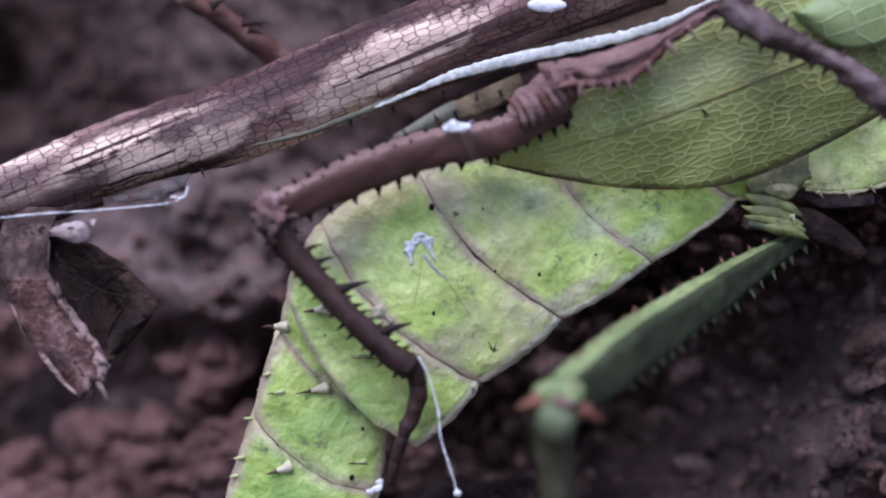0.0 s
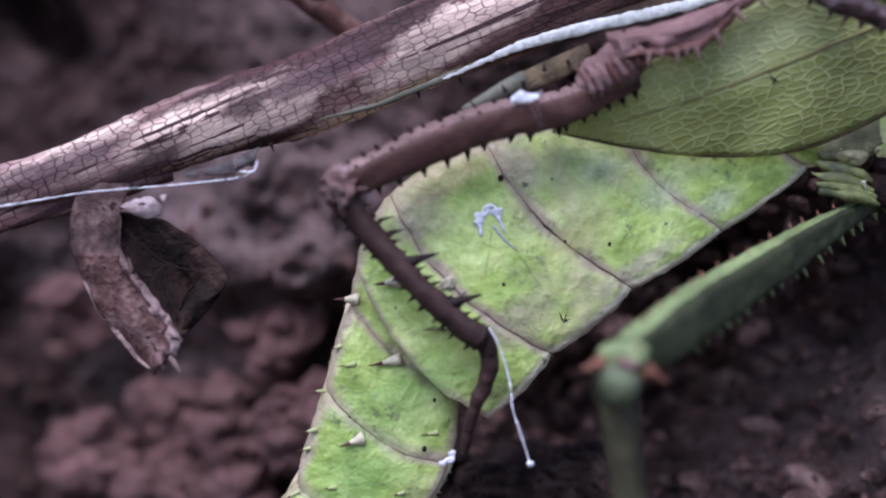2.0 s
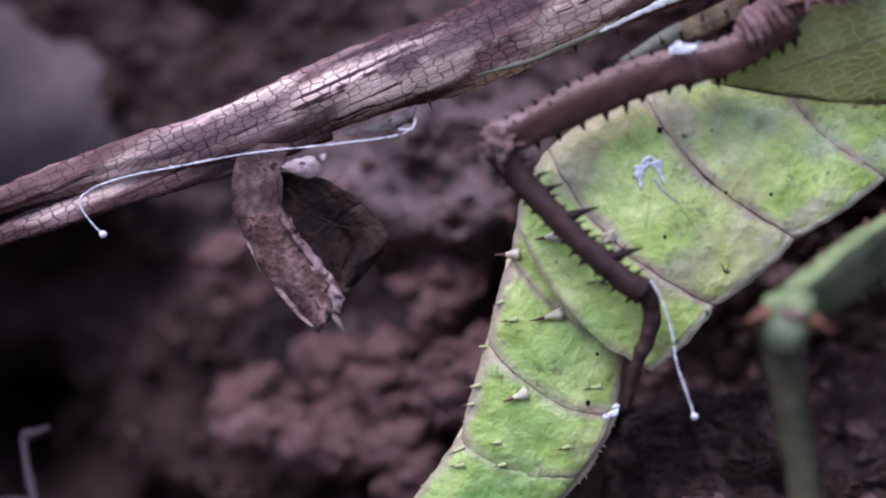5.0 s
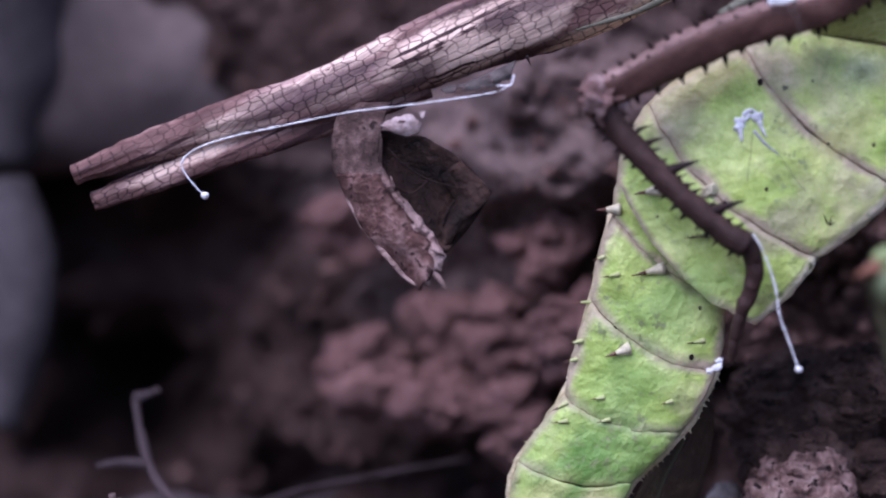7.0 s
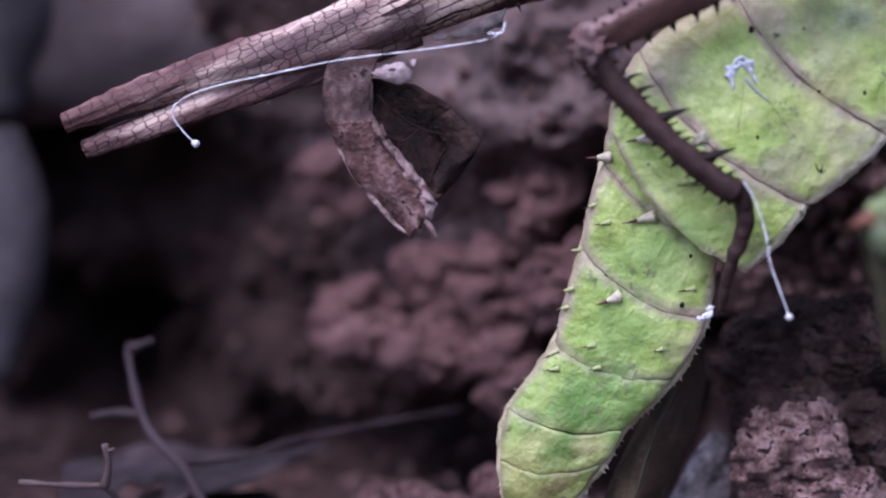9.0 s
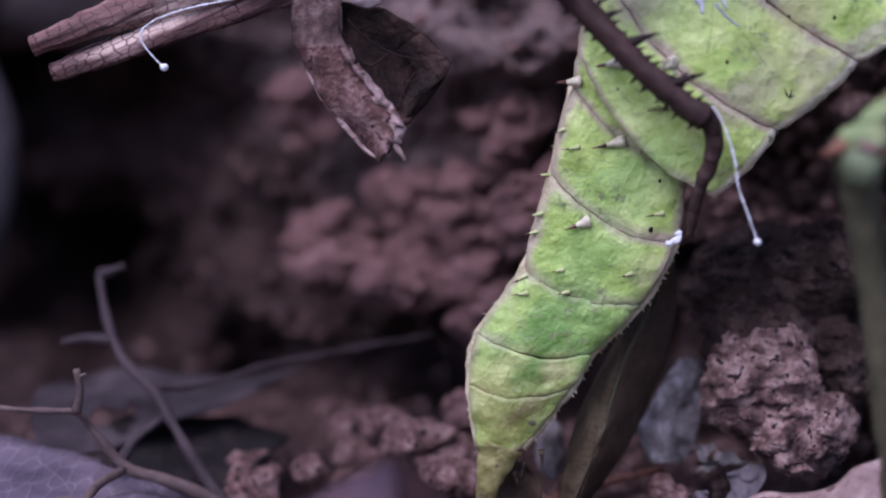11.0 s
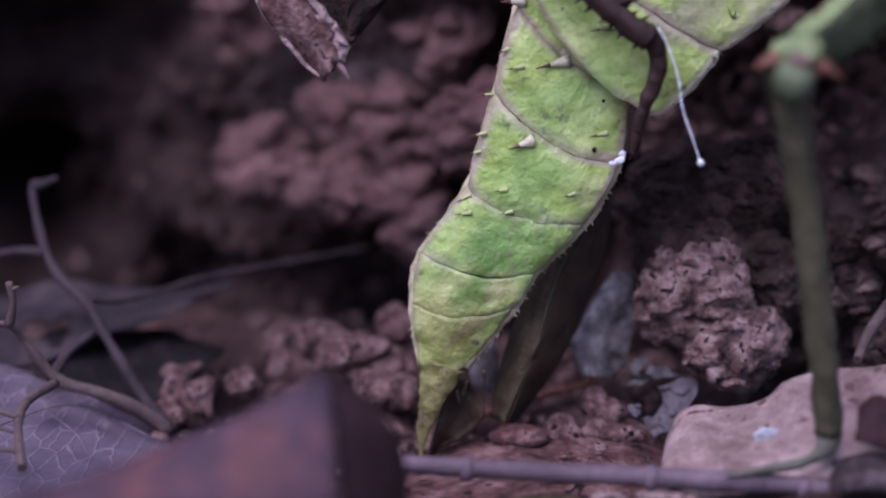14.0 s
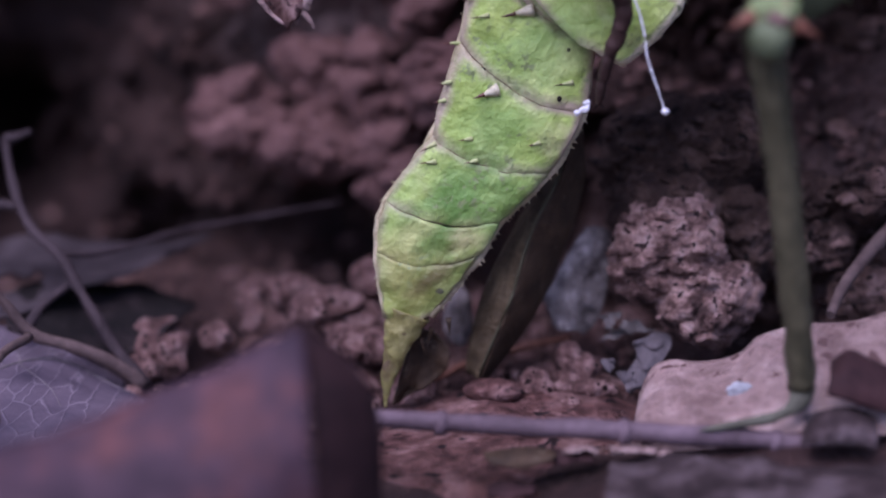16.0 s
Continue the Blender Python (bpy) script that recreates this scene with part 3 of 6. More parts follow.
def tube(bm, points, radii, n=10, fine=4, squash=1.0, power=2.0, rough=0.0, freq=0.4, mat=0, phase=0.0, shade=()):
    """A tapered limb along points (mm). squash: depth over height; power under 2 gives it keels; rough: uneven skin in mm."""
    line = smooth(points, fine) if fine > 1 else [Vector(p) for p in points]
    rad = spread(radii, len(line))
    rings = []
    up = Vector((0, -1, 0))
    for i, p in enumerate(line):
        way = (line[min(i + 1, len(line) - 1)] - line[max(i - 1, 0)]).normalized()
        side = way.cross(up)
        side = side.normalized() if side.length > 1e-4 else Vector((1, 0, 0))
        front = side.cross(way).normalized()
        ring = []
        for k in range(n):
            a = 2 * math.pi * k / n
            c, s = math.cos(a - phase), math.sin(a - phase)
            r = rad[i] / (abs(c) ** power + abs(s) ** power) ** (1 / power)
            c, s = math.cos(a), math.sin(a)
            q = p + side * (r * c) + front * (r * s * squash)
            if rough:
                q += (q - p).normalized() * rough * noise.noise(q * freq)
            ring.append(bm.verts.new(q * 0.001))
        rings.append(ring)
    for a, b in zip(rings, rings[1:]):
        for k in range(n):
            f = bm.faces.new((a[k], a[(k + 1) % n], b[(k + 1) % n], b[k]))
            f.smooth, f.material_index = True, mat
            if shade and shade[0] <= 2 * math.pi * (k + 0.5) / n <= shade[1]:
                f.material_index = 1
    for ring in (rings[0], rings[-1]):
        f = bm.faces.new(ring)
        f.material_index = mat
    return bm


def thorn(bm, root, tip, r, bend=0.0, n=6, mat=0):
    root, tip = Vector(root), Vector(tip)
    mid = root.lerp(tip, 0.45) + Vector((0, 0, bend))
    return tube(bm, [root, mid, tip], [r, r * 0.5, r * 0.06], n, 2, mat=mat)


def sheet(bm, left, right, thick=0.25, n=12, fine=4, dome=0.0, wave=0.0, freq=0.25, mat=0, curl=0.0):
    """A blade between two edge lines (mm), domed towards the viewer, with a real thickness."""
    a, b = smooth(left, fine), smooth(right, fine)
    cnt = max(len(a), len(b))

    def again(line):
        xs = np.linspace(0, len(line) - 1, cnt)
        return [line[int(x)].lerp(line[min(int(x) + 1, len(line) - 1)], x - int(x)) for x in xs]
    a, b = again(a), again(b)
    rows = []
    for i in range(cnt):
        row = []
        for k in range(n + 1):
            s = k / n
            q = a[i].lerp(b[i], s)
            q = q + Vector((0, -1, 0.25)) * (dome * math.sin(math.pi * s)) + Vector((0, -curl * s * s, 0))
            if wave:
                q += Vector((0.3, 1, 0.5)) * wave * noise.noise(q * freq)
            row.append(q)
        rows.append(row)
    grids = []
    for off in (0, thick):
        grid = []
        for i in range(cnt):
            line = []
            for k in range(n + 1):
                du = rows[min(i + 1, cnt - 1)][k] - rows[max(i - 1, 0)][k]
                dv = rows[i][min(k + 1, n)] - rows[i][max(k - 1, 0)]
                nn = du.cross(dv)
                nn = nn.normalized() if nn.length > 1e-9 else Vector((0, 1, 0))
                line.append(bm.verts.new((rows[i][k] + nn * off) * 0.001))
            grid.append(line)
        grids.append(grid)
    f0, f1 = grids

    def face(*v):
        f = bm.faces.new(v)
        f.smooth, f.material_index = True, mat
    for i in range(cnt - 1):
        for k in range(n):
            face(f0[i][k], f0[i][k + 1], f0[i + 1][k + 1], f0[i + 1][k])
            face(f1[i][k], f1[i + 1][k], f1[i + 1][k + 1], f1[i][k + 1])
        for k in (0, n):
            face(f0[i][k], f0[i + 1][k], f1[i + 1][k], f1[i][k])
    for i in (0, cnt - 1):
        for k in range(n):
            face(f0[i][k], f1[i][k], f1[i][k + 1], f0[i][k + 1])
    return bm


def lump(bm, centre, size, seed, fine=4, rough=0.3, freq=0.12, grain=0.06, cob=0.4, crag=0.0, gran=0.0, flake=1.0):
    """An uneven clod: a ball pushed in and out at three scales."""
    made = bmesh.ops.create_icosphere(bm, subdivisions=fine, radius=1.0)["verts"]
    c, sz, off = Vector(centre), Vector(size), Vector((seed * 7.3, seed * 3.1, seed * 5.7))
    big = max(size)
    for v in made:
        d = v.co.normalized()
        q = Vector((d.x * sz.x, d.y * sz.y, d.z * sz.z))
        k = 1 + rough * noise.noise(q * freq + off) + rough * 0.5 * noise.noise(q * freq * 2.3 + off)
        w = Vector((q.x, q.y, q.z * flake))
        near = noise.voronoi(w * cob + off)[0]
        k += grain * (0.55 - near[0]) + grain * 0.5 * (0.5 - noise.voronoi(q * cob * 2.6 + off)[0][0]) + 0.03 * noise.noise(q * 2.2 + off)
        push = noise.noise_vector(q * (1.6 / big) + off) * 0.30 * big + noise.noise_vector(q * (4.5 / big) + off) * 0.12 * big
        if gran:
            push = push + d * (gran / max(crag, 0.1)) * (0.9 - noise.voronoi(w * 0.9 + off)[0][0] - noise.voronoi(w * 2.0 + off)[0][0] * 0.7)
        v.co = (c + q * k + push * crag) * 0.001
    for f in bm.faces:
        f.smooth = True
    return bm


def ragged(bm, freq, keep, seed=0):
    """Eats holes and notches into a blade: faces go where a coarse pattern rises above keep."""
    off = Vector((seed * 3.7, seed * 1.3, 0))
    gone = [f for f in bm.faces if fbm(f.calc_center_median() * 1000 * freq + off, 3) > keep]
    bmesh.ops.delete(bm, geom=gone, context="FACES")
    return bm


# ---- the setting: forest floor and soil bank ----
def reach(n, near, far, power):
    """Coordinates from -far to far (mm), dense within near."""
    s = np.linspace(-1, 1, n)
    return np.sign(s) * (near * abs(s) + (far - near) * abs(s) ** power)


def fbm(q, octaves=5):
    total, amp, k = 0.0, 1.0, 1.0
    for _ in range(octaves):
        total += amp * noise.noise(q * k)
        amp, k = amp * 0.5, k * 2.1
    return total


def grid_mesh(points, rows, cols):
    me = bpy.data.meshes.new("sheet")
    faces = [(i * cols + k, i * cols + k + 1, (i + 1) * cols + k + 1, (i + 1) * cols + k) for i in range(rows - 1) for k in range(cols - 1)]
    me.from_pydata([tuple(p * 0.001) for p in points], [], faces)
    me.polygons.foreach_set("use_smooth", [True] * len(faces))
    return me


def ground_height(x, y):
    near = math.exp(-((x / 300) ** 2 + (y / 300) ** 2))
    mound = 6.5 * math.exp(-(((x - 34) / 16) ** 2 + ((y + 17) / 9) ** 2))
    x0, y0, z0 = (-35.1, 24.0, 0.8)
    mound -= 12 * math.exp(-(((x - x0) / 9) ** 2 + ((y - y0 - 6) / 10) ** 2) ** 2)
    return -2.5 + near * (2.2 * fbm(Vector((x, y, 3)) * 0.035, 6)) + 0.06 * max(0, y) * near + mound


xs, ys = reach(220, 130, 40000, 9), reach(220, 130, 40000, 9)
ground = new("ground", grid_mesh([Vector((x, y, ground_height(x, y))) for y in ys for x in xs], 220, 220))
ground.data.materials.append(M_SOIL)
tagged(ground, "dark reddish brown crumbly forest soil", "soil", kind="structure")

# swellings and hollows in the bank: place, radius, depth
BULGES = [((-2.5, 52.0, 46.5), 10, 8), ((-6.0, 55.0, 55.0), 15, 9), ((-10.2, 60.0, 50.6), 12, 5), ((28.7, 20.0, 12.5), 10, 11), ((-15.4, 50.0, 25.0), 16, 6), ((44.5, 30.0, 17.1), 9, 3), ((62.3, 18.0, 35.8), 12, 5)]
CAVES = [((-69.4, 70.0, 14.2), 9, 24), ((41.8, 26.0, 37.0), 8, 15), ((50.5, 24.0, 33.0), 6, 11), ((54.5, 24.0, 45.7), 7, 15), ((65.2, 22.0, 53.7), 7, 14), ((-64.4, 72.0, 14.0), 10, 30), ((-42.8, 45.0, -0.3), 7, 12), ((-58.3, 75.0, 35.6), 15, 22), ((-74.4, 80.0, 48.6), 7, 30), ((-33.4, 80.0, 76.5), 6, 12), ((15.1, 22.0, 17.9), 3.2, 22), ((41.4, 30.0, 49.5), 6.5, 11), ((27.8, 30.0, 31.2), 8, 14), ((-41.1, 70.0, 7.4), 6, 5)]


def bank_face(x, z):
    """How far back the bank stands: near beside the insect's head, far and undercut on the other side."""
    y = 62 - 38 / (1 + math.exp(-(x - 12) / 8)) + 24 / (1 + math.exp((x + 55) / 12))
    y -= 13 / (1 + math.exp(-(x - 44) / 5))
    y += 3 - 9 / (1 + math.exp(-(z - 52 - 6 * noise.noise(Vector((x * 0.04, 0, 9)))) / 4))
    q = Vector((x, 0, z))
    y -= 4.0 * noise.noise(q * 0.05) + 2.6 * fbm(q * 0.11 + Vector((5, 2, 1)), 5) + 1.1 * noise.turbulence(q * 0.35, 3, False)
    wx, wz = x + 7 * fbm(q * 0.07 + Vector((3, 8, 1)), 4), z + 7 * fbm(q * 0.07 + Vector((1, 4, 7)), 4)
    for (cx, cy, cz), r, deep in CAVES:
        y += deep * math.exp(-(((wx - cx) ** 2 + (wz - cz) ** 2) / r ** 2) ** 1.4)
    for (cx, cy, cz), r, out in BULGES:
        y -= out * math.exp(-(((wx - cx) ** 2 + (wz - cz) ** 2) / r ** 2))
    return y


def bank_point(x, v):
    if v < 0.8:
        z = -12 + 200 * v / 0.8
        return Vector((x, bank_face(x, z) if abs(x) < 600 else 60, z))
    s = (v - 0.8) / 0.2
    return Vector((x, (bank_face(x, 188) if abs(x) < 600 else 60) + 40000 * s ** 4 + 60 * s, 188 + 60 * math.sin(min(1, s * 2) * 1.5)))


bx, bv = reach(560, 170, 40000, 13), np.concatenate([np.linspace(0, 0.8, 340), np.linspace(0.82, 1, 20)])
bank = new("backdrop_bank", grid_mesh([bank_point(x, v) for v in bv for x in bx], 360, 560))
bank.data.materials.append(M_BANK)
tagged(bank, "shaded bank of crumbly reddish brown clay soil", "soil bank", kind="structure")

# ---- the insect ----
insect = thing("stick_insect", INSECT_BASE, "large spiny green stick insect on a rolled dry leaf", "insect")


def segment(la, ra, lb, rb, deep=0.36, bow=0.28, swell=0.05, n=36, steps=14, name="abdomen_segment", seam=True, border=0.84, cream=False, square=0.5):
    """One ring of the abdomen between two cross lines, each from its upper to its lower edge (mm)."""
    bm = bmesh.new()
    band, rim = bm.verts.layers.float.new("band"), bm.verts.layers.float.new("rim")
    la, ra, lb, rb = map(Vector, (la, ra, lb, rb))
    rings = []
    for i in range(steps + 1):
        s = i / (steps - 1) * 0.989 if i < steps else 1.0
        l, r = la.lerp(lb, s), ra.lerp(rb, s)
        way = ((lb + rb) - (la + ra)).normalized()
        k = 1 + swell * max(0.0, math.sin(math.pi * s)) ** 0.7 - (0.005 if i in (0, steps) else 0)
        c, h = (l + r) / 2, (r - l) / 2 * k
        ring = []
        for j in range(n):
            a = 2 * math.pi * j / n
            co, si = math.cos(a), math.sin(a)
            q = c + h * co + Vector((0, -1, 0)) * (h.length * deep * math.copysign(abs(si) ** (0.3 if cream else square), si)) + way * (bow * h.length * si * si)
            q += Vector((0, 1, 0)) * (0.28 * noise.noise(q * 0.35) + 0.2 * noise.noise(q * 0.8)) + h.normalized() * co * 0.22 * noise.noise(q * 0.9) + way * 0.35 * noise.noise(q * 0.55)
            v = bm.verts.new(q * 0.001)
            v[band] = max(0.0, 1 - s / (0.09 if cream else 0.13), 1 - (1 - s) / (0.16 if cream else 0.25), ((-co if cream else abs(co)) - border) / 0.16)
            v[rim] = max(0.0, (co - 0.875) / 0.07) if cream else 0.0
            ring.append(v)
        rings.append(ring)
    for i, (a, b) in enumerate(zip(rings, rings[1:])):
        for j in range(n):
            f = bm.faces.new((a[j], a[(j + 1) % n], b[(j + 1) % n], b[j]))
            f.smooth, f.material_index = True, 1 if seam and i == steps - 1 else 0
    bm.faces.new(rings[0])
    bm.faces.new(rings[-1])
    return part(name, bm, [M_BODY, M_SEAM], insect)


CROSS = [
    [(44.4, 0.0, 69.9), (53.4, 0.0, 61.2)],
    [(37.7, 0.0, 66.8), (47.7, 0.0, 59.4)],
    [(28.1, 0.0, 63.7), (39.2, -0.0, 53.0)],
    [(15.2, 0.0, 61.5), (30.3, 0.0, 47.1)],
    [(5.8, 0.0, 55.9), (22.4, 0.0, 40.5)],
    [(2.7, 0.0, 48.8), (16.0, 0.0, 34.0)],
]
TAIL = [
    [(3.5, 1.5, 49.6), (14.3, 1.5, 41.2)],
    [(2.3, 1.5, 45.3), (13.5, 1.5, 36.8)],
    [(-0.0, 1.5, 36.5), (12.4, 1.5, 29.3)],
    [(-2.8, 1.5, 27.1), (9.1, 1.5, 23.3)],
    [(-7.5, 1.5, 20.5), (4.0, 1.5, 18.3)],
    [(-8.5, 1.5, 15.3), (1.9, 1.5, 14.8)],
    [(-7.7, 1.5, 8.3), (-3.2, 1.5, 8.6)],
    [(-8.2, 1.5, -0.8), (-7.4, 1.5, -0.9)],
]
for i, ((a, b), (c, d)) in enumerate(zip(CROSS, CROSS[1:])):
    segment(a, b, c, d, bow=0.2, seam=i < 4, cream=True)
for (a, b), (c, d) in zip(TAIL, TAIL[1:-1]):
    segment(a, b, c, d, deep=0.30, bow=0.23, border=0.81, square=0.36)
part("beak", tube(bmesh.new(), [(-5.3, 1.5, 8.9), (-5.9, 1.5, 7.4), (-6.5, 1.5, 5.6), (-7.1, 1.5, 3.6), (-7.6, 1.5, 1.3), (-7.9, 1.5, -1.1)], [2.2, 1.95, 1.4, 0.95, 0.6, 0.2], 18, 8, 0.6, 2, 0.3, 0.9), M_BEAK, insect, "yellowish olive pointed beak at the tail's end")
part("hollow", sheet(bmesh.new(), [(-4.4, 3.0, 7.0), (-5.5, 3.0, 4.5), (-6.3, 3.0, 2.0), (-7.2, 3.0, -1.0)], [(-2.7, 4.0, 6.2), (-1.2, 4.0, 4.4), (-2.0, 4.0, 1.7), (-6.4, 4.0, -1.1)], 0.3, 12, 6, -0.9, 0.5, 0.6), M_DARKLEAF, insect, "dark hollow underside of the tail")
for root, tip in [[(-3.0, 2.0, 7.1), (-3.5, 2.0, 5.0)], [(-1.3, 2.0, 8.2), (-1.2, 2.0, 6.2)], [(-4.2, 2.0, 6.1), (-3.6, 2.0, 4.2)]]:
    part("prong", thorn(bmesh.new(), root, tip, 0.35), M_DARKLEAF, insect)

SKIN = []
for ob in insect.children:
    SKIN.append(BVHTree.FromPolygons([v.co + BASE[ob] for v in ob.data.vertices], [tuple(p.vertices) for p in ob.data.polygons]))


def meets(p, trees):
    """The place on some surfaces that lies behind p as seen from the path's stand (mm)."""
    way = (mm(p) - EYE).normalized()
    hits = [h[0] for h in (tree.ray_cast(EYE, way) for tree in trees) if h[0]]
    return min(hits, key=lambda h: (h - EYE).length) * 1000 if hits else Vector(p)


def on_skin(p):
    return meets(p, SKIN)


def body_spine(root, tip, r, out=0.5, material=M_THORN):
    """A pale spine with a reddish tip that stands on the abdomen."""
    a = on_skin(root)
    b = a + (Vector(tip) - Vector(root)) + Vector((0, -out, 0))
    bm = tube(bmesh.new(), [a + (a - b).normalized() * 0.3, a.lerp(b, 0.25), a.lerp(b, 0.5)], [r, r * 0.55, r * 0.3], 8, 3)
    ob = part("spine", bm, material, insect)
    part("tip", tube(bmesh.new(), [a.lerp(b, 0.47), a.lerp(b, 0.75), b], [r * 0.31, r * 0.18, r * 0.04], 6, 2), M_TIP, ob)


for root, tip in [[(6.8, -7.0, 40.1), (3.8, -7.0, 39.5)], [(3.4, -7.0, 32.4), (1.2, -7.0, 31.7)], [(2.7, -3.0, 45.7), (0.5, -3.0, 45.7)], [(6.5, -6.0, 47.6), (4.3, -6.0, 47.3)]]:
    body_spine(root, tip, 0.72)
for root, tip in [[(2.6, -3.0, 39.3), (1.0, -3.0, 39.1)], [(0.0, -1.0, 36.5), (-2.0, -1.0, 36.5)], [(-1.1, -1.0, 32.6), (-2.6, -1.0, 32.4)], [(1.2, -1.0, 40.9), (0.3, -1.0, 40.6)], [(10.6, -7.0, 33.1), (9.0, -7.0, 32.9)], [(-1.6, -1.0, 30.8), (-2.8, -1.0, 30.6)], [(0.9, -3.0, 27.2), (-0.2, -3.0, 27.1)], [(1.4, -5.0, 25.3), (0.3, -5.0, 25.1)], [(-2.7, -1.0, 26.4), (-4.1, -1.0, 25.7)], [(-2.7, -2.0, 24.8), (-4.1, -2.0, 24.7)], [(7.5, -5.0, 27.0), (6.6, -5.0, 26.8)], [(11.8, -8.0, 47.6), (10.2, -8.0, 47.8)], [(7.6, -5.0, 48.0), (5.7, -5.0, 47.5)], [(11.2, -7.0, 43.2), (9.1, -7.0, 43.0)]]:
    body_spine(root, tip, 0.3, 0.35, M_WART)


for p, r in [((16.5, -6.0, 57.8), 0.26), ((22.9, -6.0, 51.8), 0.14), ((27.2, -6.0, 51.6), 0.16), ((17.0, -6.0, 47.5), 0.16), ((2.3, -6.0, 34.4), 0.2), ((9.6, -6.0, 31.5), 0.22), ((10.5, -6.0, 36.2), 0.14)]:
    part("speck", lump(bmesh.new(), on_skin(p), (r * 1.1, r * 0.5, r * 1.4), 3, 2, 0.2, 1.0, 0.0), M_SPINE, insect)
part("wart", lump(bmesh.new(), on_skin((11.5, -6.0, 47.5)), (0.9, 0.5, 0.55), 7, 4, 0.7, 0.9, 0.2, 0.9, 0.9), M_THORN, insect, "whitish wart")


for root, tip in [[(23.0, -4.0, 44.0), (22.5, -4.0, 45.1)], [(23.2, -4.0, 44.1), (23.4, -4.0, 44.9)], [(23.1, -4.0, 43.9), (23.8, -4.0, 44.2)], [(13.3, -4.0, 42.9), (9.3, -4.0, 42.9)]]:
    a = on_skin(root)
    part("hair", thorn(bmesh.new(), a, a + Vector(tip) - Vector(root) + Vector((0, -0.3, 0)), 0.1), M_SPINE, insect)


def along(line, s):
    """The point at share s of a line, and its direction there."""
    p = [Vector(q) for q in line]
    steps = [(b - a).length for a, b in zip(p, p[1:])]
    want = s * sum(steps)
    for a, b, l in zip(p, p[1:], steps):
        if want <= l or b is p[-1]:
            return a.lerp(b, min(1, want / l)), (b - a).normalized()
        want -= l


def margin(points, r, count, seed, teeth=0.7, material=M_EDGE, girth=1.0):
    """A raised pale edge of the abdomen with fine teeth."""
    rnd = random.Random(seed)
    ob = part("margin", tube(bmesh.new(), points, [r], 8, 6, 1.0, 2, 0.25, 0.9), material, insect, "pale toothed edge")
    bm = bmesh.new()
    line = smooth(points, 6)
    for i in range(count):
        p, way = along(line, (i + 0.5 * rnd.random()) / count)
        side = way.cross(Vector((0, -1, 0))) * (1 if teeth > 0 else -1)
        q = p + side * abs(teeth) * rnd.uniform(0.4, 1.3) + way * rnd.uniform(-0.1, 0.5) + Vector((0, rnd.uniform(-0.4, 0.2), 0))
        thorn(bm, p, q, rnd.uniform(0.12, 0.24) * girth, 0, 5)
    part("teeth", bm, material, ob)


margin([Vector(b) + Vector((0, 0.6, 0)) for a, b in CROSS[1:]], 0.16, 70, 3, -0.5, M_EDGEPINK)
margin([b for a, b in TAIL[2:7]], 0.5, 64, 4, -0.7, M_EDGE, 2.0)
margin([a for a, b in TAIL[1:7]], 0.36, 40, 5, 0.5)


# ---- legs ----
def leg_piece(name, line, radii, material, label, n=18, squash=1.0, power=1.5, skin=0.25, phase=0.0, shade=()):
    return part(name, tube(bmesh.new(), line, radii, n, 8, squash, power, skin, 0.7, 0, phase, shade), material, insect, label)


def row_of_spines(parent, line, radii, count, ends, side, length, material, seed, lean=0.2, r=0.2, front=0.0):
    """Single spines along one edge of a leg; ends: the share of the leg that they cover."""
    rnd = random.Random(seed)
    fine = smooth(line, 6)
    for i in range(count):
        s = ends[0] + (ends[1] - ends[0]) * (i + rnd.uniform(-0.2, 0.2)) / max(1, count - 1)
        s = min(0.995, max(0.005, s))
        p, way = along(fine, s)
        rad = float(np.interp(s, np.linspace(0, 1, len(radii)), radii))
        out = (way.cross(Vector((0, -1, 0))) * side + Vector((0, -front, 0))).normalized()
        root = p + out * rad * 0.85
        k = length * rnd.uniform(0.7, 1.25)
        tip = root + out * k + way * k * lean * rnd.uniform(0.5, 1.5)
        part("spine", thorn(bmesh.new(), root, tip, r * rnd.uniform(0.8, 1.2), 0), material, parent)


# the brown hind leg that lies over the abdomen
FEMUR = [(29.1, -8.0, 67.9), (22.1, -8.2, 64.7), (15.1, -8.5, 63.1), (8.7, -8.8, 60.5), (1.8, -9.0, 57.2)]
FEMUR_R = [1.45, 1.9, 2.05, 2.15, 1.75]
# top light is put into the paler colour of the upper face
femur = leg_piece("femur", FEMUR, FEMUR_R, [M_LEG, M_LEGLIT], "brown spiny thigh, its upper face coloured paler as if lit", 30, 1.0, 1.35, 0.22, -0.4, (0.0, 0.95))
row_of_spines(femur, FEMUR, FEMUR_R, 9, (0.3, 0.93), -1, 1.05, M_SPINE, 1, 0.15, 0.5)
row_of_spines(femur, FEMUR, FEMUR_R, 6, (0.03, 0.26), -1, 0.95, M_SPINE, 21, 0.1, 0.42)
row_of_spines(femur, FEMUR, FEMUR_R, 17, (0.1, 0.97), 1, 0.8, M_SPINE, 2, 0.3, 0.24, 0.3)
row_of_spines(femur, FEMUR, FEMUR_R, 15, (0.1, 0.95), 0.55, 0.5, M_SPINE, 3, 0.3, 0.24, 0.8)

knee = (1.4, -9.0, 56.6)
knee_ob = part("knee", lump(bmesh.new(), knee, (2.5, 1.9, 2.2), 5, 5, 0.5, 0.5, 0.25, 0.7, 0.6), M_KNEE, insect, "warty pinkish brown knee")
